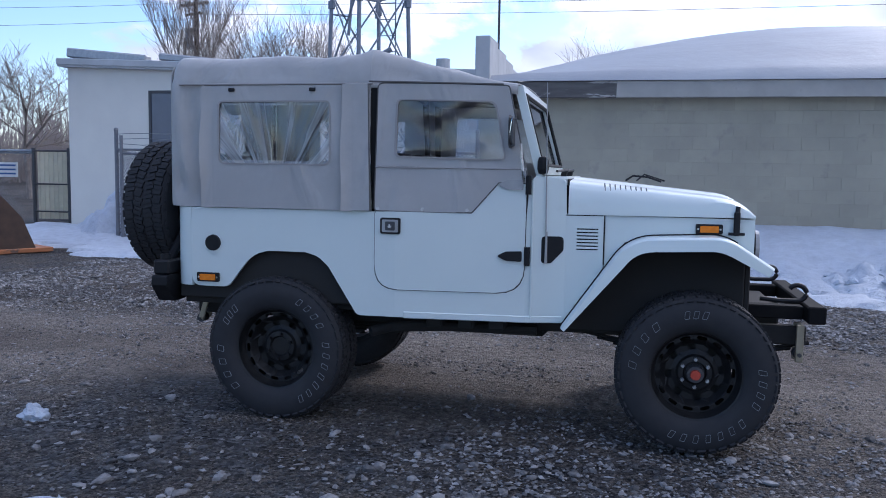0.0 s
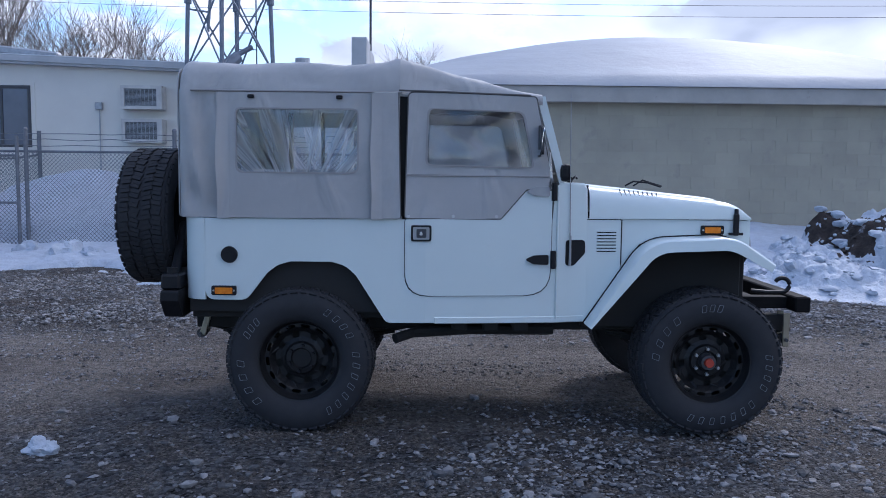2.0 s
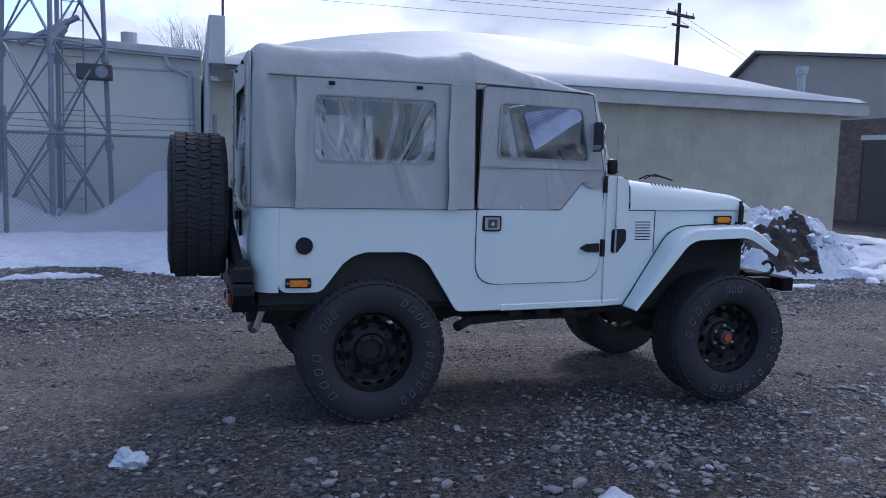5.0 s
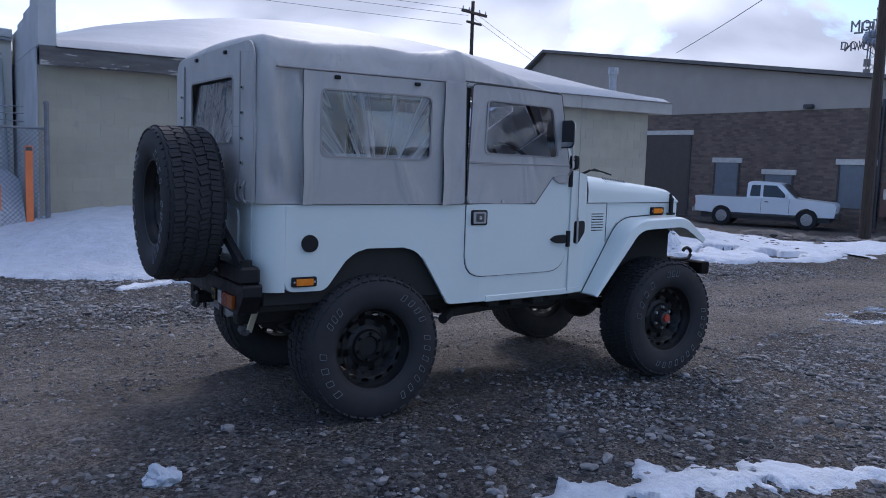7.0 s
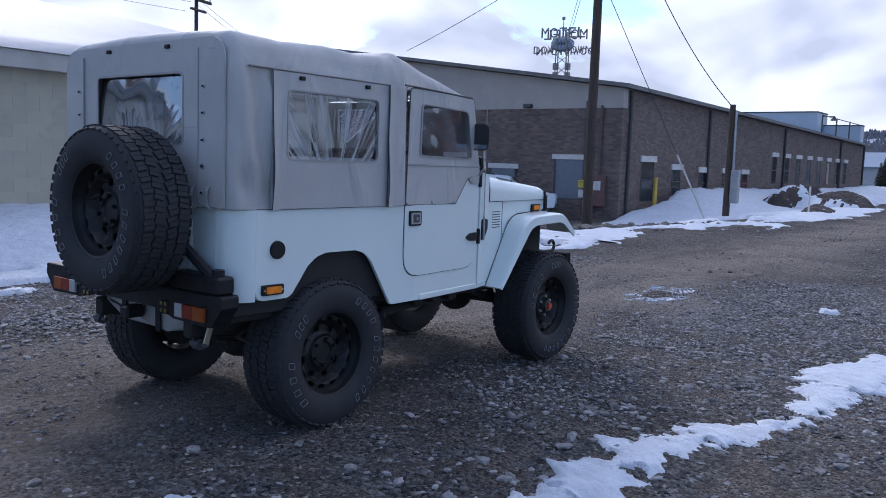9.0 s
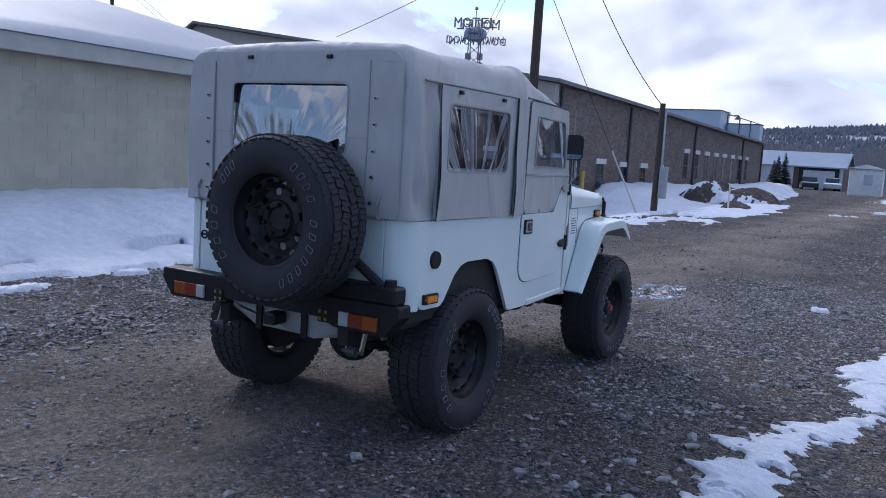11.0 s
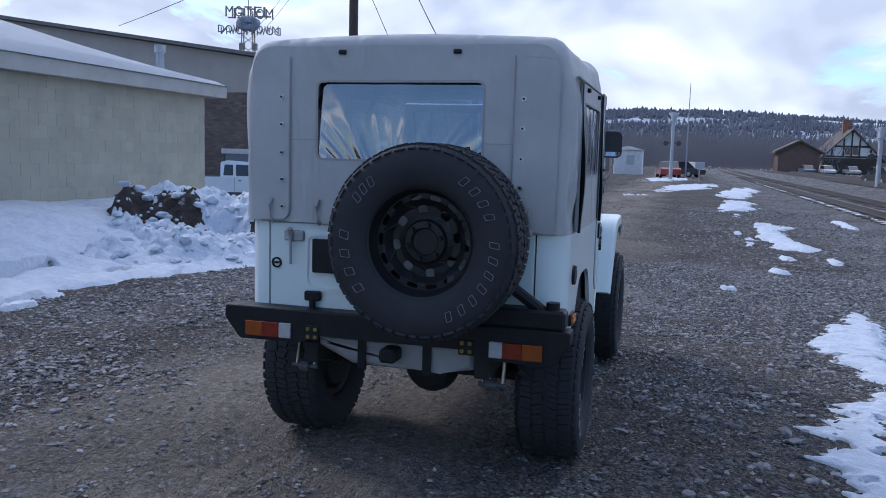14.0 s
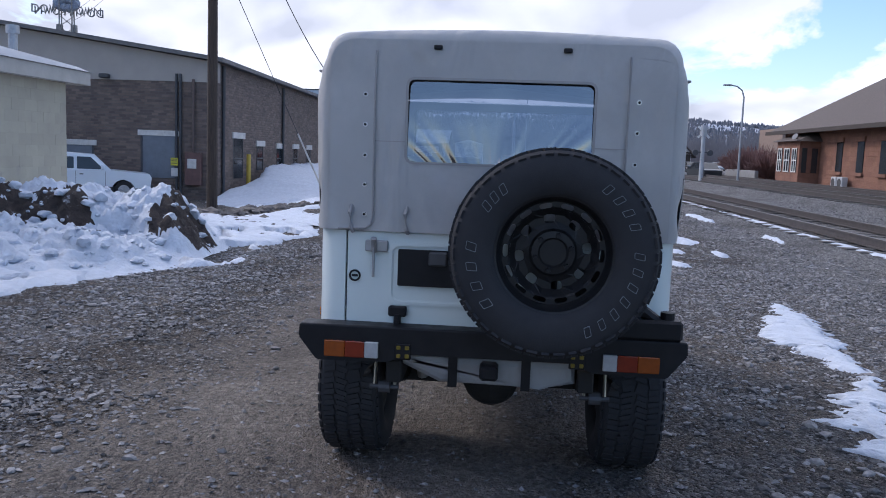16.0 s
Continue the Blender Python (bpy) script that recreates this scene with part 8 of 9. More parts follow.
    # tail: panel, gate, plate
    bm = bmesh.new()
    box(bm, -1.79, -1.765, -0.64, 0.64, 0.735, 1.186, 0.004)
    tg = part("tailgate", bm, M_WHITE, car, "white steel tailgate with pressed panel")
    bm = bmesh.new()
    ring_plate(bm, rect(-0.45, 0.462, 0.865, 1.15, 0.05), rect(-0.425, 0.437, 0.89, 1.125, 0.035), -1.798, -1.79, "x")
    bmesh.ops.bevel(bm, geom=[e for e in bm.edges if all(v.co.x < -1.797 for v in e.verts)], offset=0.005, segments=2, affect="EDGES")
    part("pressed_rim", bm, M_WHITE, tg)
    bm = bmesh.new()
    slab(bm, rect(0.13, 0.415, 0.955, 1.115, 0.008), -1.806, -1.79, 0.002, "x")
    part("plate_holder", bm, M_BLACK, tg, "empty black plate holder")
    bm = bmesh.new()
    box(bm, -1.83, -1.79, 0.20, 0.28, 1.05, 1.11, 0.006)
    part("plate_lamp", bm, M_DKSTEEL, tg)
    bm = bmesh.new()
    box(bm, -1.82, -1.79, 0.37, 0.45, 0.82, 0.865, 0.006)
    rod(bm, (-1.81, 0.41, 0.78), (-1.81, 0.41, 0.83), 0.016)
    part("tailgate_hinge", bm, M_BLACK, tg)
    bm = bmesh.new()
    box(bm, -1.81, -1.79, 0.46, 0.56, 1.10, 1.15, 0.005)
    rod(bm, (-1.82, 0.52, 1.16), (-1.82, 0.52, 0.99), 0.006)
    rod(bm, (-1.83, 0.52, 1.16), (-1.80, 0.52, 1.10), 0.014)
    part("gate_latch", bm, M_ALU, tg, "grey metal toggle latch")
    bm = bmesh.new()
    a = [Vector((0.605 + 0.026 * math.cos(2 * math.pi * k / 20), 0.99 + 0.026 * math.sin(2 * math.pi * k / 20))) for k in range(20)]
    c = [Vector((0.605 + 0.018 * math.cos(2 * math.pi * k / 20), 0.99 + 0.018 * math.sin(2 * math.pi * k / 20))) for k in range(20)]
    ring_plate(bm, a, c, -1.797, -1.789, "x")
    box(bm, -1.796, -1.789, 0.592, 0.618, 0.985, 0.995)
    part("badge", bm, M_BLACK, tg, "small round black badge")
    # inner floor, wheel wells and chassis
    for nm, x0, x1, y0, y1, z0, z1 in (("floor_pan", -1.76, 0.24, -0.68, 0.68, 0.62, 0.66), ("wheel_well", -1.76, -0.60, -0.735, -0.45, 0.66, 0.98), ("wheel_well", -1.76, -0.60, 0.45, 0.735, 0.66, 0.98), ("firewall", 0.42, 0.46, -0.60, 0.60, 0.60, 1.35),
                                       ("inner_apron", 0.46, 1.39, -0.52, -0.48, 0.55, 1.18), ("inner_apron", 0.46, 1.39, 0.48, 0.52, 0.55, 1.18), ("radiator_panel", 1.39, 1.42, -0.50, 0.50, 0.62, 0.98)):
        bm = bmesh.new()
        box(bm, x0, x1, y0, y1, z0, z1, 0.006)
        part(nm, bm, M_UNDER, car)


def build_softtop(car):
    def section(x, inset=0.0, sag=0.0, low=1.19):
        """Half-hoop from the near skirt over the roof to the far skirt."""
        t = lerp_table(x, [(-1.9, 2.035), (-1.72, 2.042), (-1.45, 2.03), (-1.15, 2.045), (-0.9, 2.028), (-0.68, 2.048), (-0.61, 2.072), (-0.52, 2.046), (-0.2, 1.965), (0.05, 1.90), (0.2, 1.88)])
        hw = lerp_table(x, [(-1.9, 0.777), (-0.58, 0.774), (0.2, 0.69)])
        pts = []
        h = hw - inset
        top = t - inset
        brk = min(1.872, top - 0.02) if x < 0.1 else top - 0.02
        for k in range(19):
            z = low + (brk - low) * k / 18
            pts.append((h + 0.005 * math.sin(math.pi * k / 18), z))
        e = lerp_table(x, [(-1.9, 0.014), (-0.6, 0.016), (0.0, 0.02), (0.2, 0.012)])
        ry = lerp_table(x, [(-1.9, 0.115), (-0.6, 0.105), (0.0, 0.05), (0.2, 0.045)])
        rz = min(0.105, 0.85 * (top - brk))
        for k in range(1, 3):
            f = k / 2
            pts.append((h - e * f + 0.004 * math.sin(math.pi * f), brk + (top - rz - brk) * f))
        for k in range(1, 6):
            a = math.pi / 2 * k / 5
            pts.append((h - e - ry * (1 - math.cos(a)), top - rz + rz * math.sin(a)))
        for k in range(1, 5):
            f = k / 4
            pts.append(((h - e - ry) * (1 - f), top + 0.022 * math.sin(f * math.pi / 2)))
        return [(-y, z) for y, z in pts] + [(y, z) for y, z in pts[-2::-1]]

    def loft(stations, inset, low, seed, cap=False):
        bm = bmesh.new()
        rows = []
        for x, ins in stations:
            row = []
            for k, (y, z) in enumerate(section(x, ins, low=low(x))):
                w = 0.004 * fbm(x * 2.5 + y, z * 2.5, 1.6, 4, seed) * smooth(-1.80, -1.74, x)
                if z < 1.87 and x < -1.5:
                    edge = smooth(-1.50, -1.60, x) * smooth(1.20, 1.30, z) * smooth(1.87, 1.78, z) * smooth(-1.795, -1.72, x)
                    w += 0.017 * math.sin((x + 0.22 * z) * 44 + 4 * fbm(x, z, 2.0, 2, 1.0)) * edge
                    w += 0.016 * math.sin(z * 17 + 14 * x) * smooth(-1.50, -1.62, x) * smooth(-1.795, -1.72, x) * smooth(1.19, 1.24, z) * smooth(1.50, 1.28, z)
                elif z > 1.875:
                    w += 0.006 * math.sin(x * 9 + 2) * smooth(2.03, 1.95, z)
                sgn = 1 if y > 0 else -1
                row.append(bm.verts.new((x, y + (w * sgn if abs(y) > 0.6 else 0), z + (w if z > 1.95 else 0))))
            rows.append(row)
        for ra, rb in zip(rows, rows[1:]):
            for k in range(len(ra) - 1):
                bm.faces.new((ra[k], ra[k + 1], rb[k + 1], rb[k]))
        if cap:
            bm.faces.new(rows[0][::-1])
        bmesh.ops.recalc_face_normals(bm, faces=bm.faces)
        bmesh.ops.solidify(bm, geom=list(bm.faces), thickness=0.004)
        return bm
    R = 0.06
    rear = [(-1.74 - R * math.sin(a), R - R * math.cos(a)) for a in [math.pi / 2 * k / 7 for k in range(7, -1, -1)]]
    side_x = [(-1.71 + 1.115 * k / 44, 0.0) for k in range(45)]
    bm = loft(rear + side_x, 0, lambda x: 1.19, 2.0)
    # openings for the side windows are cut as holes in the skirt
    cut = [f for f in bm.faces if -1.47 < f.calc_center_median().x < -0.83 and 1.45 < f.calc_center_median().z < 1.76]
    bmesh.ops.delete(bm, geom=cut, context="FACES")
    top = part("soft_top", bm, M_CANVAS, car, "taupe canvas soft top stretched over bows", smooth=True)
    bm = loft([(-0.595 + 0.785 * k / 14, 0.0) for k in range(15)], 0, lambda x: min(1.852, section(x, 0, low=1)[25][1] - 0.062), 5.0)
    part("roof_front", bm, M_CANVAS, top, smooth=True)
    # rear panel with a window opening
    o = rounded([(-0.727, 1.19, 0.02), (0.727, 1.19, 0.02), (0.727, 2.004, 0.12), (-0.727, 2.004, 0.12)], 6)
    i = rounded([(-0.395, 1.49, 0.035), (0.395, 1.49, 0.035), (0.395, 1.845, 0.02), (-0.395, 1.845, 0.02)], 6)
    bm = bmesh.new()
    ring_plate(bm, o, i, -1.810, -1.804, "x")
    rp = part("rear_curtain", bm, M_CANVAS, top, "taupe canvas rear curtain")
    bm = bmesh.new()
    ring_plate(bm, rect(-0.401, 0.401, 1.484, 1.851, 0.04), rect(-0.390, 0.390, 1.495, 1.840, 0.03), -1.8128, -1.8085, "x")
    part("window_welt", bm, M_WELT, rp)
    bm = bmesh.new()
    nx, nz = 24, 14
    g = [[bm.verts.new((-1.808 + 0.024 * (z_ - 1.495) / 0.345 + 0.003 * fbm(y_ * 1.0, z_ * 0.6, 4.0, 2, 3.0), y_, z_)) for z_ in [1.495 + 0.345 * k / nz for k in range(nz + 1)]] for y_ in [-0.392 + 0.784 * j / nx for j in range(nx + 1)]]
    for j in range(nx):
        for k in range(nz):
            bm.faces.new((g[j][k], g[j][k + 1], g[j + 1][k + 1], g[j + 1][k]))
    pane = part("rear_window", bm, M_PLASTIC_R, rp, "creased clear vinyl window", smooth=True)
    pane.visible_shadow = False
    # stitched seams and snap rows
    for s in (-1, 1):
        # quarter flap lapped over the curtain, edged with piping and held by snaps
        bm = bmesh.new()
        slab(bm, rounded([(s * 0.53, 1.20, 0.05), (s * 0.722, 1.195, 0.01), (s * 0.722, 1.945, 0.06), (s * 0.53, 1.955, 0.01)], 5), -1.8165, -1.8105, 0.0, "x")
        for v in bm.verts:
            v.co.x += 0.004 * smooth(0.66, 0.73, abs(v.co.y))
        part("quarter_flap", bm, M_CANVAS, rp)
        bm = bmesh.new()
        tube(bm, [(-1.817, s * 0.53, 1.955), (-1.818, s * 0.532, 1.6), (-1.818, s * 0.53, 1.26), (-1.818, s * 0.536, 1.222), (-1.818, s * 0.56, 1.202), (-1.816, s * 0.68, 1.197)], 0.0045, 6)
        part("piping", bm, M_WELT, rp)
        for z in (1.262, 1.39, 1.515, 1.645, 1.772):
            bm = bmesh.new()
            ys = s * (0.572 - 0.012 * (1.772 - z))
            rod(bm, (-1.822, ys, z), (-1.8155, ys, z), 0.0105, n=14)
            sn = part("snap", bm, M_CHROME, rp)
            bm = bmesh.new()
            rod(bm, (-1.828, ys, z), (-1.8215, ys, z), 0.0055, n=8)
            part("stud", bm, M_GAP, sn)
        bm = bmesh.new()
        box(bm, -1.813, -1.8095, min(s * 0.40, s * 0.528), max(s * 0.40, s * 0.528), 1.575, 1.579)
        part("seam", bm, M_WELT, rp)
    for y in (-0.27, 0.27):
        bm = bmesh.new()
        box(bm, -1.824, -1.798, y - 0.018, y + 0.018, 1.965, 1.985, 0.004)
        part("buckle", bm, M_BLACK, rp)
    for y in (0.62, 0.38, -0.62, -0.5):
        bm = bmesh.new()
        tube(bm, [(-1.817, y, 1.30), (-1.830, y + 0.006, 1.27), (-1.827, y, 1.20), (-1.812, y - 0.006, 1.185)], 0.009, 6)
        part("strap", bm, M_WELT, rp)
    for side in (-1, 1):
        # side curtain with its window
        o = rounded([(-1.572, 1.19, 0.02), (-0.735, 1.19, 0.02), (-0.735, 1.865, 0.01), (-1.572, 1.865, 0.01)], 5)
        i = rounded([(-1.475, 1.44, 0.04), (-0.825, 1.44, 0.04), (-0.825, 1.775, 0.03), (-1.475, 1.775, 0.03)], 5)
        bm = bmesh.new()
        ring_plate(bm, o, i, side * 0.793, side * 0.785)
        sc = part("side_curtain", bm, M_CANVAS, top, "taupe canvas side curtain")
        bm = bmesh.new()
        ring_plate(bm, rounded([(-1.484, 1.431, 0.045), (-0.816, 1.431, 0.045), (-0.816, 1.784, 0.035), (-1.484, 1.784, 0.035)], 5), i, side * 0.7965, side * 0.790)
        part("window_welt", bm, M_WELT, sc)
        bm = bmesh.new()
        nx = 26
        g = [[bm.verts.new((x_, side * (0.784 - 0.008 * (z_ - 1.432) + 0.006 * fbm(x_ * 1.4 + 0.5 * z_, z_ * 0.5, 4.5, 2, 6.0 + side)), z_)) for z_ in [1.432 + 0.351 * k / 12 for k in range(13)]] for x_ in [-1.483 + 0.666 * j / nx for j in range(nx + 1)]]
        for j in range(nx):
            for k in range(12):
                bm.faces.new((g[j][k], g[j + 1][k], g[j + 1][k + 1], g[j][k + 1]))
        pane = part("side_window", bm, M_PLASTIC, sc, "wavy clear vinyl window", smooth=True)
        pane.visible_shadow = False
        bm = bmesh.new()
        slab(bm, rounded([(-0.735, 1.19, 0.02), (-0.585, 1.19, 0.02), (-0.60, 1.872, 0.01), (-0.735, 1.872, 0.01)], 3), side * 0.803, side * 0.791, 0.003)
        part("corner_strip", bm, M_CANVAS, top)
        for x0, x1, z0, z1 in ((-1.578, -1.568, 1.195, 1.87), (-1.72, -0.58, 1.868, 1.878)):
            bm = bmesh.new()
            box(bm, x0, x1, side * 0.789 - 0.009, side * 0.789 + 0.009, z0, z1, 0.003)
            part("seam", bm, M_WELT, top)
        # slack edges that stand off the canvas below them; a black sheet adds the shade behind
        for x0, x1, y0, lift, z1 in ((-1.52, -1.582, 0.793, 0.024, 1.862), (-0.69, -0.748, 0.803, 0.017, 1.868)):
            for nm, mt, d in (("edge_flap", M_CANVAS, 0.0), ("flap_lining", M_GAP, -0.004)):
                bm = bmesh.new()
                rows = []
                for k in range(17):
                    f = k / 16
                    z = 1.186 + (z1 - 1.186) * f
                    out = lift * (0.35 + 0.65 * smooth(1.0, 0.55, f)) * (1 + 0.30 * math.sin(7 * f + x0 * 9))
                    rows.append([bm.verts.new((x0 + (x1 - x0) * q + (0.004 * math.sin(9 * f) * q), side * (y0 + d + out * q ** 1.6), z)) for q in (0, 0.35, 0.7, 1.0)])
                for ra, rb in zip(rows, rows[1:]):
                    for k in range(3):
                        bm.faces.new((ra[k], ra[k + 1], rb[k + 1], rb[k]))
                bmesh.ops.recalc_face_normals(bm, faces=bm.faces)
                bmesh.ops.solidify(bm, geom=list(bm.faces), thickness=0.0025)
                part(nm, bm, mt, sc, smooth=True)
        for x in (-1.395, -0.92):
            bm = bmesh.new()
            box(bm, x - 0.017, x + 0.017, side * 0.800 - 0.009, side * 0.800 + 0.009, 1.832, 1.852, 0.004)
            part("buckle", bm, M_BLACK, sc)
        # dark plate for the shade inside the door gap, and soft upper door
        bm = bmesh.new()
        slab(bm, [Vector((-0.585, 1.20)), Vector((-0.56, 1.20)), Vector((-0.55, 1.86)), Vector((-0.60, 1.87))], side * 0.768, side * 0.764)
        part("door_shadow", bm, M_GAP, top)
        o = rounded([(-0.566, 1.192, 0.02), (-0.035, 1.192, 0.01), (0.105, 1.354, 0.01), (0.262, 1.354, 0.01), (0.15, 1.862, 0.02), (-0.548, 1.875, 0.03)], 4)
        i = rounded([(-0.445, 1.488, 0.03), (-0.10, 1.484, 0.01), (0.00, 1.48, 0.01), (0.135, 1.478, 0.02), (0.075, 1.775, 0.05), (-0.435, 1.785, 0.03)], 4)
        bm = bmesh.new()
        ring_plate(bm, o, i, side * (W + 0.012), side * (W + 0.004))
        subdivide_long(bm, [-0.2, 0.0])
        warp(bm, side)
        sd = part("door_upper", bm, M_CANVAS, car, "taupe canvas upper door with a vinyl window")
        # bound edge, stitch line and the slack flap behind the door
        bm = bmesh.new()
        loop = list(o) + [o[0]]
        tube(bm, [(p.x, side * (W + 0.010 - taper(p.x)), p.y) for p in loop], 0.0042, 5)
        part("edge_binding", bm, M_SEAM, sd)
        bm = bmesh.new()
        tube(bm, [(-0.555 + 0.06 * k, side * (W + 0.012 - taper(-0.555 + 0.06 * k)), 1.432 - 0.006 * k / 11) for k in range(12)], 0.0035, 5)
        part("seam", bm, M_SEAM, sd)
        bm = bmesh.new()
        tube(bm, [(-0.60 + 0.06 * k, side * (W + 0.012 - taper(-0.60 + 0.06 * k)), 1.884 - 0.015 * (k / 12)) for k in range(13)], 0.005, 5)
        part("drip_seam", bm, M_SEAM, top)
        bm = bmesh.new()
        tube(bm, [(-0.738, side * 0.797, 1.20), (-0.737, side * 0.798, 1.5), (-0.738, side * 0.797, 1.865)], 0.004, 5)
        tube(bm, [(-0.588, side * 0.800, 1.195), (-0.594, side * 0.801, 1.5), (-0.602, side * 0.800, 1.87)], 0.004, 5)
        part("edge_binding", bm, M_SEAM, top)
        bm = bmesh.new()
        big = [p + (p - Vector((-0.15, 1.63))).normalized() * 0.012 for p in i]
        ring_plate(bm, big, i, side * (W + 0.018), side * (W + 0.008))
        subdivide_long(bm, [-0.2, 0.0])
        warp(bm, side)
        part("window_welt", bm, M_WELT, sd)
        bm = bmesh.new()
        g = [[bm.verts.new((x_, side * (W + 0.002 - taper(x_) + 0.009 * fbm(x_ * 1.2, z_ * 1.2, 4.0, 2, 9.0 + side)), z_)) for z_ in [1.472 + 0.318 * k / 10 for k in range(11)]] for x_ in [-0.45 + 0.59 * j / 20 for j in range(21)]]
        for j in range(20):
            for k in range(10):
                zz = 1.472 + 0.318 * (k + 0.5) / 10
                if -0.45 + 0.59 * (j + 0.5) / 20 < 0.135 - 0.06 * (zz - 1.48) / 0.3 + 0.02:
                    bm.faces.new((g[j][k], g[j + 1][k], g[j + 1][k + 1], g[j][k + 1]))
        pane = part("door_window", bm, M_PLASTIC_D, sd, "wavy clear vinyl window", smooth=True)
        pane.visible_shadow = False
        bm = bmesh.new()
        box(bm, -0.56, 0.25, side * (W + 0.013) - 0.004, side * (W + 0.013) + 0.004, 1.424, 1.432, 0.002)
        subdivide_long(bm, [-0.45, -0.2, 0.0])
        warp(bm, side)
        part("seam", bm, M_WELT, sd)
        for x in (-0.545, -0.30, -0.06):
            bm = bmesh.new()
            yy = side * (W + 0.018 - taper(x))
            rod(bm, (x, yy, 1.205), (x, yy - side * 0.012, 1.205), 0.009, n=10)
            part("snap", bm, M_CHROME, sd)
    # windscreen
    ws = bmesh.new()
    p0, p1 = Vector((0.315, 0, 1.392)), Vector((0.185, 0, 1.868))
    up = (p1 - p0).normalized()
    fw = Vector((up.z, 0, -up.x))
    def wpt(y, s, d):
        return p0 + up * s + Vector((0, y, 0)) + fw * d
    L = (p1 - p0).length
    outer = [(-0.665, 0), (0.665, 0), (0.645, L), (-0.645, L)]
    inner = [(-0.61, 0.055), (0.61, 0.055), (0.595, L - 0.05), (-0.595, L - 0.05)]
    ov = [[ws.verts.new(wpt(y, s, d)) for y, s in outer] for d in (-0.02, 0.025)]
    iv = [[ws.verts.new(wpt(y, s, d)) for y, s in inner] for d in (-0.02, 0.025)]
    for k in range(4):
        j = (k + 1) % 4
        ws.faces.new((ov[0][k], ov[0][j], iv[0][j], iv[0][k])); ws.faces.new((ov[1][j], ov[1][k], iv[1][k], iv[1][j]))
        ws.faces.new((ov[0][j], ov[0][k], ov[1][k], ov[1][j])); ws.faces.new((iv[0][k], iv[0][j], iv[1][j], iv[1][k]))
    bmesh.ops.recalc_face_normals(ws, faces=ws.faces)
    wf = part("windscreen_frame", ws, M_WHITE, car, "white fold-down windscreen frame")
    bm = bmesh.new()
    bm.faces.new([bm.verts.new(wpt(y, s, 0.0)) for y, s in inner])
    part("windscreen", bm, M_GLASS, wf).visible_shadow = False
    bm = bmesh.new()
    for k in range(4):
        j = (k + 1) % 4
        rod(bm, wpt(*inner[k], 0.02), wpt(*inner[j], 0.02), 0.012, n=6)
    part("glass_seal", bm, M_GAP, wf)
    side = -1
    m = part("mirror_arm", (lambda b: (tube(b, [(0.235, side * 0.715, 1.35), (0.235, side * 0.775, 1.42), (0.222, side * 0.775, 1.56)], 0.008, 6), b)[1])(bmesh.new()), M_CHROME, car, "chrome mirror arm")
    bm = bmesh.new()
    slab(bm, rect(side * 0.775 - 0.074, side * 0.775 + 0.074, 1.535, 1.705, 0.03), 0.165, 0.186, 0.009, "x")
    for v in bm.verts:
        if v.co.x > 0.174:
            v.co.y = side * 0.775 + (v.co.y - side * 0.775) * 0.75
            v.co.z = 1.62 + (v.co.z - 1.62) * 0.85
    h = part("mirror_head", bm, M_MHEAD, m, smooth=False)
    bm = bmesh.new()
    slab(bm, rect(side * 0.775 - 0.065, side * 0.775 + 0.065, 1.545, 1.695, 0.025), 0.161, 0.164, 0, "x")
    for v in bm.verts:
        v.co.x += 0.14 * (v.co.z - 1.545)
    part("mirror_glass", bm, M_MIRROR, h)
    bm = bmesh.new()
    rod(bm, (0.36, -0.70, 0.97), (0.345, -0.70, 1.88), 0.004, 0.0025, 6)
    rod(bm, (0.36, -0.70, 0.93), (0.36, -0.70, 1.10), 0.008, 0.006, 8)
    part("antenna", bm, M_ALU, car, "thin whip antenna")
    bm = bmesh.new()
    box(bm, 0.30, 0.36, -0.70, -0.62, 1.40, 1.50, 0.03, seg=2)
    part("cowl_mirror", bm, M_BLACK, car)


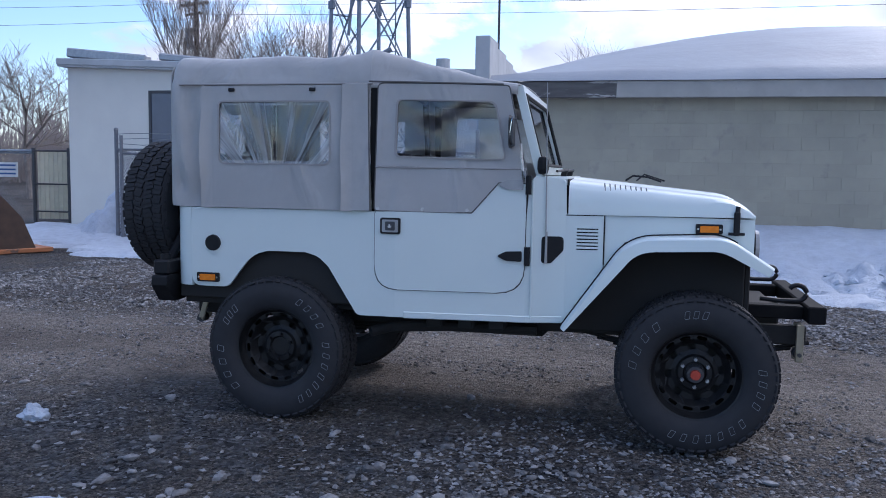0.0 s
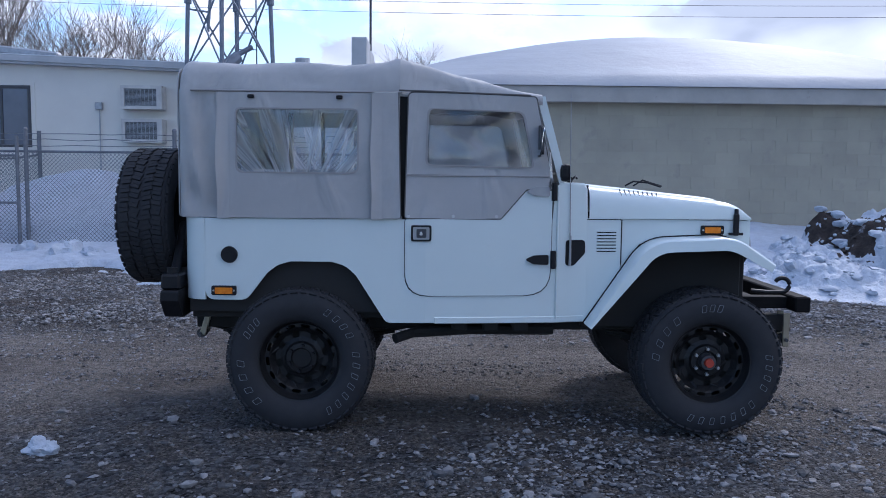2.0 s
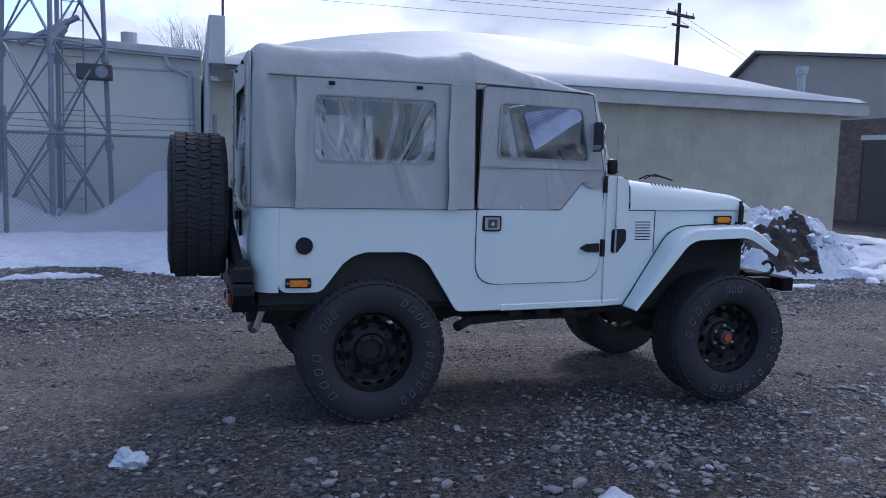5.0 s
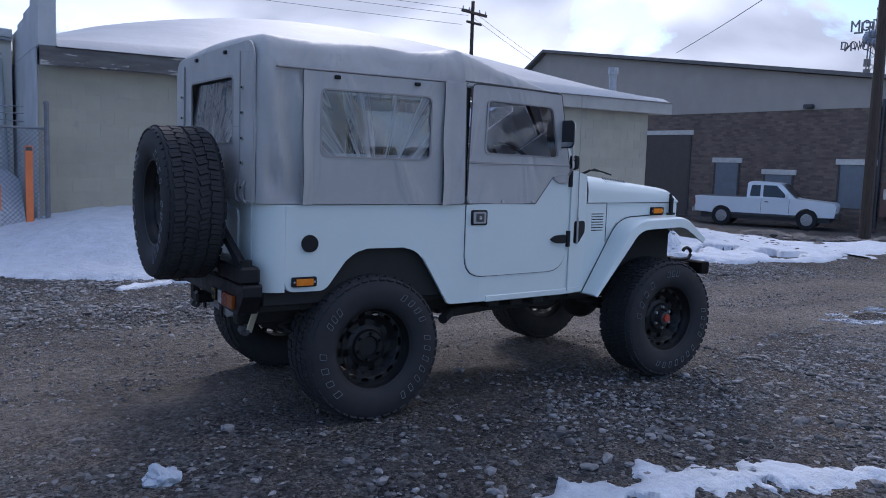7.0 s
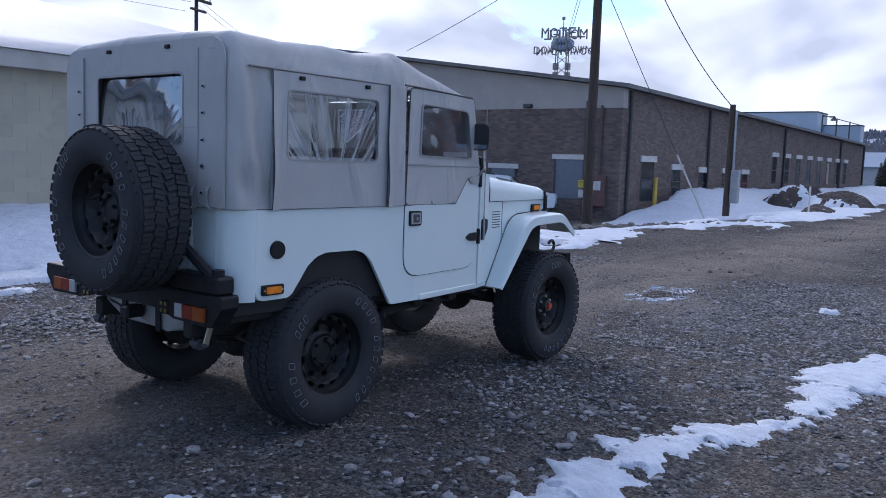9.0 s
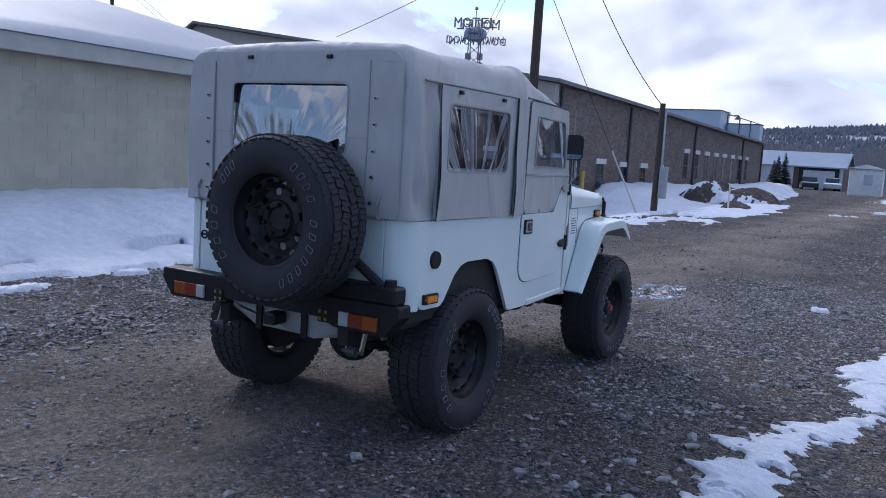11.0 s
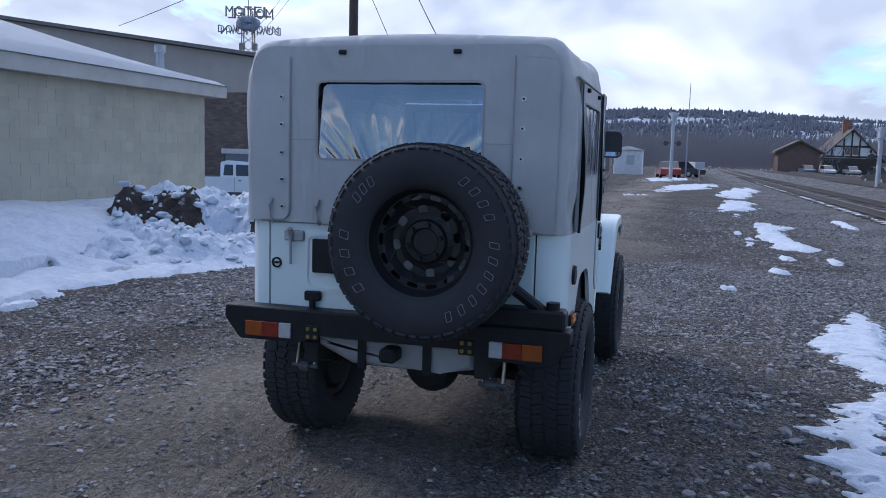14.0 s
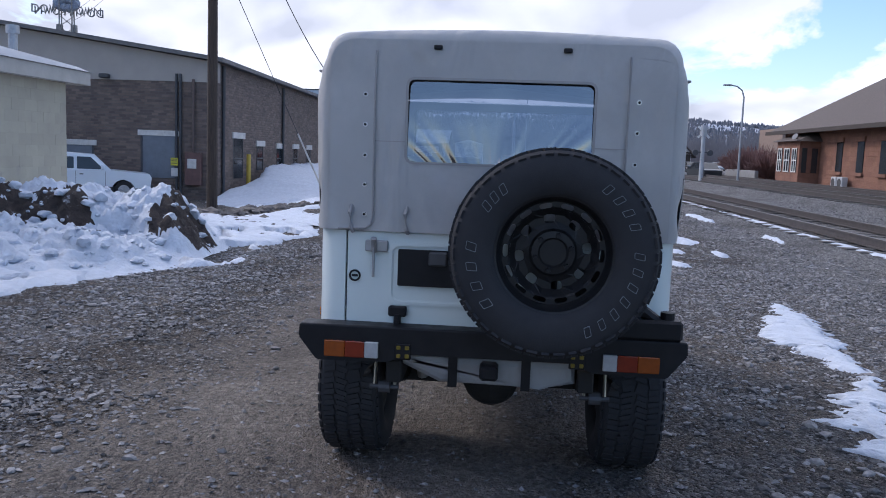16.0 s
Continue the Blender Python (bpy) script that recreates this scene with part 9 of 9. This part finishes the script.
def wheel_mesh_parts(parent, flip, hub):
    """One wheel about the y axis at the origin, its face towards -y."""
    prof = [(-0.112, 0.222), (-0.134, 0.236), (-0.152, 0.275), (-0.157, 0.318), (-0.150, 0.360), (-0.140, 0.382), (-0.122, 0.398), (0.122, 0.398), (0.140, 0.382), (0.150, 0.360), (0.157, 0.318), (0.152, 0.275), (0.134, 0.236), (0.112, 0.222)]
    bm = bmesh.new()
    n = 56
    rings = []
    for k in range(n):
        a = 2 * math.pi * k / n
        rings.append([bm.verts.new((r * math.cos(a), y, r * math.sin(a))) for y, r in prof])
    for k in range(n):
        ra, rb = rings[k], rings[(k + 1) % n]
        for j in range(len(prof)):
            bm.faces.new((ra[j], rb[j], rb[(j + 1) % len(prof)], ra[(j + 1) % len(prof)]))
    bmesh.ops.recalc_face_normals(bm, faces=bm.faces)
    for f in bm.faces:
        f.smooth = True
    tyre = part("tyre", bm, M_RUBBER, parent, "knobbly black all-terrain tyre")
    bm = bmesh.new()
    rnd = random.Random(4)
    N = 46
    for k in range(N):
        a = 2 * math.pi * k / N
        for yc, wy, skew, off in ((-0.092, 0.027, 0.30, 0.0), (-0.033, 0.027, -0.55, 0.5), (0.033, 0.027, 0.55, 0.25), (0.092, 0.027, -0.30, 0.75)):
            aa = a + off * 2 * math.pi / N
            m = pose(0, 0, 0, 0, -math.degrees(aa), 0) @ Matrix.Translation((0.400, yc, 0)) @ pose(0, 0, 0, math.degrees(skew) * 0.5, 0, 0)
            q = 0.0230 + 0.003 * rnd.random()
            w0, w1 = wy * rnd.uniform(0.86, 1.0), wy * rnd.uniform(0.86, 1.0)
            top = 0.0070 + 0.0015 * rnd.random()
            box(bm, -0.010, top, -w0, w1, -q, -0.0022, 0, m)
            box(bm, -0.010, top - 0.0008, -w1, w0, 0.0002, q * rnd.uniform(0.82, 0.98), 0, m)
        for yc in (-0.137, 0.137):
            m = pose(0, 0, 0, 0, -math.degrees(a), 0) @ Matrix.Translation((0.381, yc, 0)) @ pose(0, 0, 0, 0, 0, -38 if yc < 0 else 38)
            box(bm, -0.022, 0.011, -0.006, 0.006, -0.021 if k % 2 else -0.015, 0.021 if k % 2 else 0.015, 0, m)
    part("tread", bm, M_RUBBER, tyre)
    # raised outlined bars on the sidewall
    made = {}
    for start, step, kinds in ((232, 14.0, (1, 1, 1, 1)), (160, 8.0, (0, 0, 0)), (68, 10.5, (0, 0, 0, 0)), (16, 11.0, (0, 0, 0, 0, 0, 0, 0))):
        for k, kind in enumerate(kinds):
            a = radians(start - k * step)
            if kind in made:
                ob = new("sidewall_mark", made[kind])
                ob.parent = tyre
            else:
                w = 0.0165 if kind else 0.0125
                bm = bmesh.new()
                ring_plate(bm, rect(-w, w, -0.020, 0.020, 0.005, 3), rect(-w + 0.0019, w - 0.0019, -0.0181, 0.0181, 0.0035, 3), -0.002, 0.002)
                for v in bm.verts:
                    v.co.x += 0.22 * v.co.z
                ob = part("sidewall_mark", bm, M_LETTER, tyre, "raised white outlined bar")
                made[kind] = ob.data
            ob.matrix_basis = Matrix.Translation((0.318 * math.cos(a), -0.1578, 0.318 * math.sin(a))) @ pose(0, 0, 0, 0, 90 - math.degrees(a), 0)
    # steel rim: barrel, lip, ring of slots, recessed disc with round holes
    bm = bmesh.new()
    prof = [(-0.120, 0.238), (-0.126, 0.232), (-0.122, 0.222), (-0.098, 0.216), (-0.088, 0.212), (-0.070, 0.200), (0.10, 0.200), (0.118, 0.232), (0.112, 0.236), (0.09, 0.206), (-0.06, 0.206)]
    n = 48
    rings = []
    for k in range(n):
        a = 2 * math.pi * k / n
        rings.append([bm.verts.new((r * math.cos(a), y, r * math.sin(a))) for y, r in prof])
    for k in range(n):
        for j in range(len(prof) - 1):
            bm.faces.new((rings[k][j], rings[(k + 1) % n][j], rings[(k + 1) % n][j + 1], rings[k][j + 1]))
    bmesh.ops.recalc_face_normals(bm, faces=bm.faces)
    rim = part("rim", bm, M_RIM, parent, "black steel rim with a ring of slots", smooth=True)
    bm = bmesh.new()

    def ringpt(r, a, d):
        return (r * math.cos(a), d, r * math.sin(a))
    depth = lambda r: -0.030 - 0.042 * smooth(0.150, 0.180, r) - 0.020 * smooth(0.105, 0.085, r)

    def holed(nh, rc, dr, hr, ha):
        for side_off in (0.0, 0.010):
            for k in range(nh):
                a0, a1 = 2 * math.pi * k / nh, 2 * math.pi * (k + 1) / nh
                mid, half = (a0 + a1) / 2, (a1 - a0) / 2
                hv, cv = [], []
                for j in range(16):
                    c, s = math.cos(2 * math.pi * j / 16), math.sin(2 * math.pi * j / 16)
                    q = max(abs(c), abs(s))
                    p = (abs(c) ** 4 + abs(s) ** 4) ** 0.25
                    hv.append(bm.verts.new(ringpt(rc + hr * s / p, mid + half * ha * c / p, depth(rc + hr * s / p) + side_off)))
                    cv.append(bm.verts.new(ringpt(rc + dr * s / q, mid + half * c / q, depth(rc + dr * s / q) + side_off)))
                for j in range(16):
                    bm.faces.new((hv[j], hv[(j + 1) % 16], cv[(j + 1) % 16], cv[j]))
    holed(14, 0.187, 0.016, 0.0105, 0.60)
    holed(8, 0.133, 0.038, 0.0175, 0.42)
    hubv = []
    for r, d in ((0.095, depth(0.095)), (0.085, -0.055), (0.06, -0.058), (0.052, -0.045)):
        hubv.append([bm.verts.new(ringpt(r, 2 * math.pi * k / 24, d)) for k in range(24)])
    for ra, rb in zip(hubv, hubv[1:]):
        for k in range(24):
            bm.faces.new((ra[k], ra[(k + 1) % 24], rb[(k + 1) % 24], rb[k]))
    bm.faces.new(hubv[-1])
    bmesh.ops.remove_doubles(bm, verts=bm.verts, dist=0.0004)
    bmesh.ops.recalc_face_normals(bm, faces=bm.faces)
    part("disc", bm, M_RIM, rim)
    for k in range(6):
        a = 2 * math.pi * (k + 0.5) / 6
        bm = bmesh.new()
        p = ringpt(0.072, a, -0.06)
        rod(bm, p, (p[0], -0.078, p[2]), 0.011, 0.009, 6)
        part("lug_nut", bm, M_ALU if hub else M_BLACK, rim)
    if hub:
        bm = bmesh.new()
        rod(bm, (0, -0.045, 0), (0, -0.10, 0), 0.045, 0.042, 20)
        h = part("locking_hub", bm, M_DKSTEEL, rim, "dark steel locking hub with a red cap")
        bm = bmesh.new()
        rod(bm, (0, -0.10, 0), (0, -0.118, 0), 0.027, 0.024, 16)
        part("hub_cap", bm, M_REDHUB, h)


def build_wheels(car):
    made = {}
    for key, hub in (("front", True), ("rear", False)):
        e = new("wheel")
        e.parent = car
        wheel_mesh_parts(e, False, hub)
        made[key] = e
        e["label"] = "black steel wheel on a knobbly all-terrain tyre"
    made["front"].matrix_basis = pose(1.1425, -0.672, 0.398, 0, 60, 0)
    made["rear"].matrix_basis = pose(-1.1425, -0.672, 0.398, 0, 8, 0)
    copy_thing(made["front"], pose(1.1425, 0.672, 0.398, 0, 40, 180))
    copy_thing(made["rear"], pose(-1.1425, 0.672, 0.398, 0, 70, 180))
    sp = copy_thing(made["rear"], pose(-2.06, -0.235, 1.165, 0, 0, -90) @ pose(0, 0, 0, 0, 14, 0))
    sp.name = "spare_wheel"
    sp["label"] = "spare wheel with a knobbly tyre on a swing-out carrier"


def build_chassis(car):
    # rear bumper
    o = rounded([(-0.745, 0.63, 0.01), (-0.44, 0.635, 0.02), (-0.34, 0.672, 0.02), (0.34, 0.672, 0.02), (0.44, 0.635, 0.02), (0.745, 0.63, 0.01), (0.825, 0.73, 0.01), (0.825, 0.788, 0.015), (-0.825, 0.788, 0.015), (-0.825, 0.73, 0.01)], 3)
    bm = bmesh.new()
    slab(bm, o, -1.895, -1.795, 0.008, "x")
    rb = part("rear_bumper", bm, M_BLACK, car, "black steel plate rear bumper")
    bm = bmesh.new()
    box(bm, -1.90, -1.795, -0.80, -0.42, 0.788, 0.875, 0.012)
    rod(bm, (-1.85, -0.74, 0.87), (-1.85, -0.74, 0.905), 0.03, n=14)
    part("pivot_block", bm, M_BLACK, rb)
    bm = bmesh.new()
    rod(bm, (-1.85, -0.70, 0.86), (-1.90, -0.34, 1.12), 0.026, n=8)
    rod(bm, (-1.85, -0.72, 0.83), (-1.86, 0.02, 0.84), 0.028, n=8)
    rod(bm, (-1.86, -0.24, 0.84), (-1.90, -0.24, 1.17), 0.03, n=8)
    box(bm, -1.94, -1.87, -0.33, -0.14, 1.07, 1.27, 0.01)
    part("tyre_carrier", bm, M_BLACK, rb, "black swing-out tyre carrier")
    for s in (1, -1):
        def yb(a, b):
            return (min(s * a, s * b), max(s * a, s * b))
        for a, b, mt, nm in ((0.71, 0.62, M_AMBERD, "indicator_lens"), (0.62, 0.535, M_RED, "tail_lens"), (0.535, 0.475, M_CLEARL, "reverse_lens")):
            y0, y1 = yb(a - 0.0004, b + 0.0004)
            bm = bmesh.new()
            box(bm, -1.913, -1.895, y0, y1, 0.652, 0.722, 0.003)
            part(nm, bm, mt, rb)
        y0, y1 = yb(0.405, 0.335)
        bm = bmesh.new()
        box(bm, -1.902, -1.895, y0, y1, 0.650, 0.720, 0.004)
        rf = part("reflector", bm, M_BLACK, rb)
        for dy in (-0.018, 0.018):
            for dz in (-0.018, 0.018):
                bm = bmesh.new()
                box(bm, -1.906, -1.902, s * 0.37 + dy - 0.009, s * 0.37 + dy + 0.009, 0.685 + dz - 0.009, 0.685 + dz + 0.009, 0.003)
                part("yellow_mark", bm, M_YELLOW, rf)
    bm = bmesh.new()
    slab(bm, [Vector((-0.38, 0.545)), Vector((-0.22, 0.52)), Vector((0.22, 0.52)), Vector((0.40, 0.60)), Vector((0.40, 0.66)), Vector((-0.38, 0.66))], -1.78, -1.50, 0.045, "x", 3)
    tk = part("fuel_tank", bm, M_TANK, car, "grey sheet metal tank under the tail")
    for y in (-0.16, 0.16):
        bm = bmesh.new()
        box(bm, -1.80, -1.79, y - 0.02, y + 0.02, 0.515, 0.66)
        part("tank_strap", bm, M_BLACK, tk)
    bm = bmesh.new()
    box(bm, -1.90, -1.79, -0.04, 0.04, 0.575, 0.64, 0.012)
    part("hitch_receiver", bm, M_BLACK, rb)
    for s in (-1, 1):
        bm = bmesh.new()
        box(bm, -1.80, 1.72, s * 0.42 - 0.035, s * 0.42 + 0.035, 0.52, 0.62, 0.006)
        part("frame_rail", bm, M_UNDER, car)
        for xc in (1.1425, -1.1425):
            bm = bmesh.new()
            for k in range(5):
                L = 0.60 - 0.09 * k
                pts = [(xc - L + 2 * L * j / 8, s * 0.42, 0.46 - 0.012 * k + 0.07 * (abs(-1 + 2 * j / 8) * L / 0.6) ** 2) for j in range(9)]
                for p, q in zip(pts, pts[1:]):
                    rod(bm, p, q, 0.011, n=4)
            part("leaf_spring", bm, M_UNDER, car)
            bm = bmesh.new()
            rod(bm, (xc - 0.14, s * 0.34, 0.42), (xc - 0.30, s * 0.36, 0.80), 0.028, n=8)
            part("shock_absorber", bm, M_ALU if xc < 0 else M_BLACK, car)
        for k in (0, 1):
            bm = bmesh.new()
            y = s * (0.465 + (0.045 if k else -0.045))
            box(bm, -1.735, -1.70, y - 0.006, y + 0.006, 0.48, 0.63, 0.004, m=Matrix.Translation((-1.72, 0, 0.6)) @ pose(0, 0, 0, 0, 18, 0) @ Matrix.Translation((1.72, 0, -0.6)))
            part("spring_shackle", bm, M_BRONZE, car)
            bm = bmesh.new()
            box(bm, 1.66, 1.70, y - 0.006, y + 0.006, 0.44, 0.64, 0.004)
            part("spring_shackle", bm, M_BRONZE, car)
        for xx, zz in ((-1.765, 0.47), (1.68, 0.46)):
            bm = bmesh.new()
            rod(bm, (xx, s * 0.40, zz + 0.02), (xx, s * 0.53, zz + 0.02), 0.011, n=8)
            rod(bm, (xx, s * 0.44, zz + 0.02), (xx, s * 0.49, zz + 0.02), 0.028, n=12)
            part("shackle_bolt", bm, M_DKSTEEL, car)
        bm = bmesh.new()
        tube(bm, [(-1.45, s * 0.50, 0.56), (-1.60, s * 0.56, 0.52), (-1.52, s * 0.60, 0.47)], 0.012, 6)
        part("tow_loop", bm, M_UNDER, car)
    for xc in (1.1425, -1.1425):
        bm = bmesh.new()
        rod(bm, (xc, -0.56, 0.398), (xc, 0.56, 0.398), 0.045, n=12)
        bmesh.ops.create_uvsphere(bm, u_segments=16, v_segments=10, radius=0.15, matrix=Matrix.Translation((xc, 0.12 if xc > 0 else 0.0, 0.40)))
        part("axle", bm, M_UNDER, car)
    bm = bmesh.new()
    box(bm, -0.45, 0.35, -0.30, 0.30, 0.45, 0.62, 0.04)
    rod(bm, (-1.05, 0.0, 0.42), (-0.3, 0.1, 0.52), 0.035)
    rod(bm, (0.3, 0.12, 0.52), (1.05, 0.12, 0.42), 0.035)
    part("gearbox", bm, M_UNDER, car)
    bm = bmesh.new()
    box(bm, 0.50, 1.30, -0.26, 0.26, 0.55, 1.12, 0.05)
    part("engine", bm, M_UNDER, car)
    bm = bmesh.new()
    tube(bm, [(0.3, -0.5, 0.53), (-0.2, -0.52, 0.53), (-0.52, -0.58, 0.52), (-0.62, -0.66, 0.50)], 0.03, 8)
    part("exhaust_pipe", bm, M_UNDER, car)
    for x in (-0.30, -0.12, 0.05):
        bm = bmesh.new()
        box(bm, x, x + 0.09, -0.66, -0.5, 0.545, 0.61, 0.01)
        part("body_mount", bm, M_UNDER, car)
    # front bumper and hook
    bm = bmesh.new()
    box(bm, 1.70, 1.79, -0.58, 0.58, 0.655, 0.745, 0.008)
    box(bm, 1.40, 1.70, -0.47, -0.38, 0.66, 0.73, 0.006)
    box(bm, 1.40, 1.70, 0.38, 0.47, 0.66, 0.73, 0.006)
    M_BUMPER = material("dull_black_steel", (0.008, 0.008, 0.009), 0.7, spec=0.08, color2=(0.013, 0.012, 0.012), scale=9)
    fb = part("front_bumper", bm, M_BUMPER, car, "short black channel-steel front bumper")
    bm = bmesh.new()
    box(bm, 1.38, 1.60, -0.33, 0.33, 0.60, 0.70, 0.01)
    part("front_crossmember", bm, M_UNDER, car)
    for x in (-1.1425, 1.1425):
        for s in (-1, 1):
            bm = bmesh.new()
            rod(bm, (x, s * 0.655, 0.398), (x, s * 0.55, 0.398), 0.172, 0.165, 24)
            part("brake_drum", bm, M_UNDER, car)
    for s in (-1, 1):
        bm = bmesh.new()
        arc = [(1.665 + 0.045 * math.sin(radians(q)), s * 0.46, 0.80 - 0.042 * math.cos(radians(q))) for q in range(0, 241, 20)]
        tube(bm, [(1.48, s * 0.46, 0.765), (1.58, s * 0.46, 0.757)] + arc, 0.013, 8)
        part("tow_hook", bm, M_BLACK, fb)
        bm = bmesh.new()
        rod(bm, (1.18, s * 0.50, 0.55), (1.18, s * 0.50, 0.98), 0.006, n=6)
        part("brake_line", bm, M_ALU, car)
    # cabin
    for s in (-1, 1):
        bm = bmesh.new()
        box(bm, -0.42, 0.02, s * 0.34 - 0.23, s * 0.34 + 0.23, 0.80, 0.95, 0.04, seg=2)
        box(bm, -0.54, -0.42, s * 0.34 - 0.23, s * 0.34 + 0.23, 0.90, 1.52, 0.04, m=Matrix.Translation((-0.48, 0, 0.9)) @ pose(0, 0, 0, 0, -10, 0) @ Matrix.Translation((0.48, 0, -0.9)), seg=2)
        part("seat", bm, M_SEAT, car, "dark vinyl front seat")
    bm = bmesh.new()
    box(bm, -0.33, 0.0, -0.06, 0.06, 0.66, 0.95, 0.02)
    box(bm, 0.16, 0.40, -0.60, 0.60, 1.18, 1.37, 0.03)
    part("dashboard", bm, M_SEAT, car)
    bm = bmesh.new()
    pts = [(0.02 + 0.07 * math.sin(2 * math.pi * k / 24), 0.34 + 0.19 * math.cos(2 * math.pi * k / 24), 1.30 + 0.17 * math.sin(2 * math.pi * k / 24)) for k in range(25)]
    tube(bm, pts, 0.012, 6)
    rod(bm, (0.02, 0.34, 1.30), (0.25, 0.34, 1.22), 0.02)
    part("steering_wheel", bm, M_BLACK, car)
    bm = bmesh.new()
    for x in (-0.62,):
        tube(bm, [(x, -0.62, 0.7), (x, -0.64, 1.6), (x, -0.56, 1.88), (x, 0.0, 1.93), (x, 0.56, 1.88), (x, 0.64, 1.6), (x, 0.62, 0.7)], 0.022, 8)
    tube(bm, [(-1.2, -0.68, 1.2), (-1.2, -0.68, 1.75), (-1.2, -0.58, 1.96), (-1.2, 0.58, 1.96), (-1.2, 0.68, 1.75), (-1.2, 0.68, 1.2)], 0.013, 8)
    part("roll_bar", bm, M_BLACK, car)


def build_vehicle():
    car = thing("off_road_vehicle", "white short-wheelbase off-road vehicle with a taupe soft top parked on gravel", "off-road vehicle")
    build_body(car)
    build_softtop(car)
    build_chassis(car)
    build_wheels(car)
    car.location = (0, 0.0125, 0)
    # two levels of parts at most
    for ob in list(car.children_recursive):
        while ob.parent.parent is not None and ob.parent.parent.parent is not None:
            ob.matrix_basis = ob.parent.matrix_basis @ ob.matrix_basis
            ob.parent = ob.parent.parent
    return car


build_vehicle()


# ---- the concrete blocks of the near wall ----
def build_blocks(parent):
    bw, bh, gap = 0.4013, 0.203, 0.0016
    mesh = {}
    for key, w in (("full", bw), ("half", bw / 2)):
        bm = bmesh.new()
        box(bm, gap / 2, w - gap / 2, 0.0, 0.012, gap / 2, bh - gap / 2, 0.0012)
        me = bpy.data.meshes.new("block")
        bm.to_mesh(me)
        bm.free()
        me.materials.append(M_BLOCK)
        mesh[key] = me
    low_v, low_f = [], []
    rnd = random.Random(7)
    for j in range(13):
        z = 2.62 - bh * (j + 1)
        x, odd = -1.681, j % 2
        while x < 10.54:
            key = "half" if (odd and x < -1.6) or x + bw > 10.56 else "full"
            w = bw if key == "full" else bw / 2
            y = 8.7205 + rnd.uniform(-0.0012, 0.0012)
            if j < 10:
                ob = new("block", mesh[key])
                ob.parent = parent
                ob.matrix_basis = pose(x, y, z)
            else:
                n = len(low_v)
                low_v += [(x + v.co.x, y + v.co.y, z + v.co.z) for v in mesh[key].vertices]
                low_f += [tuple(n + i for i in p.vertices) for p in mesh[key].polygons]
            x += w
    # the return wall at the far end, seen edge-on from most of the yard
    for j in range(13):
        z, y = 2.62 - bh * (j + 1), 8.73 - (bw / 2 if j % 2 else 0)
        while y < 16.0:
            n = len(low_v)
            ya = max(y, 8.7185)
            low_v += [(10.5605 - v.co.y, y + v.co.x if y + v.co.x > ya else ya, z + v.co.z) for v in mesh["full"].vertices]
            low_f += [tuple(n + i for i in p.vertices) for p in mesh["full"].polygons]
            y += bw
    ob = mesh_part("block_courses", low_v, low_f, M_BLOCK, parent)
    ob["kind"] = "stuff"


build_blocks(BLOCKHOUSE)
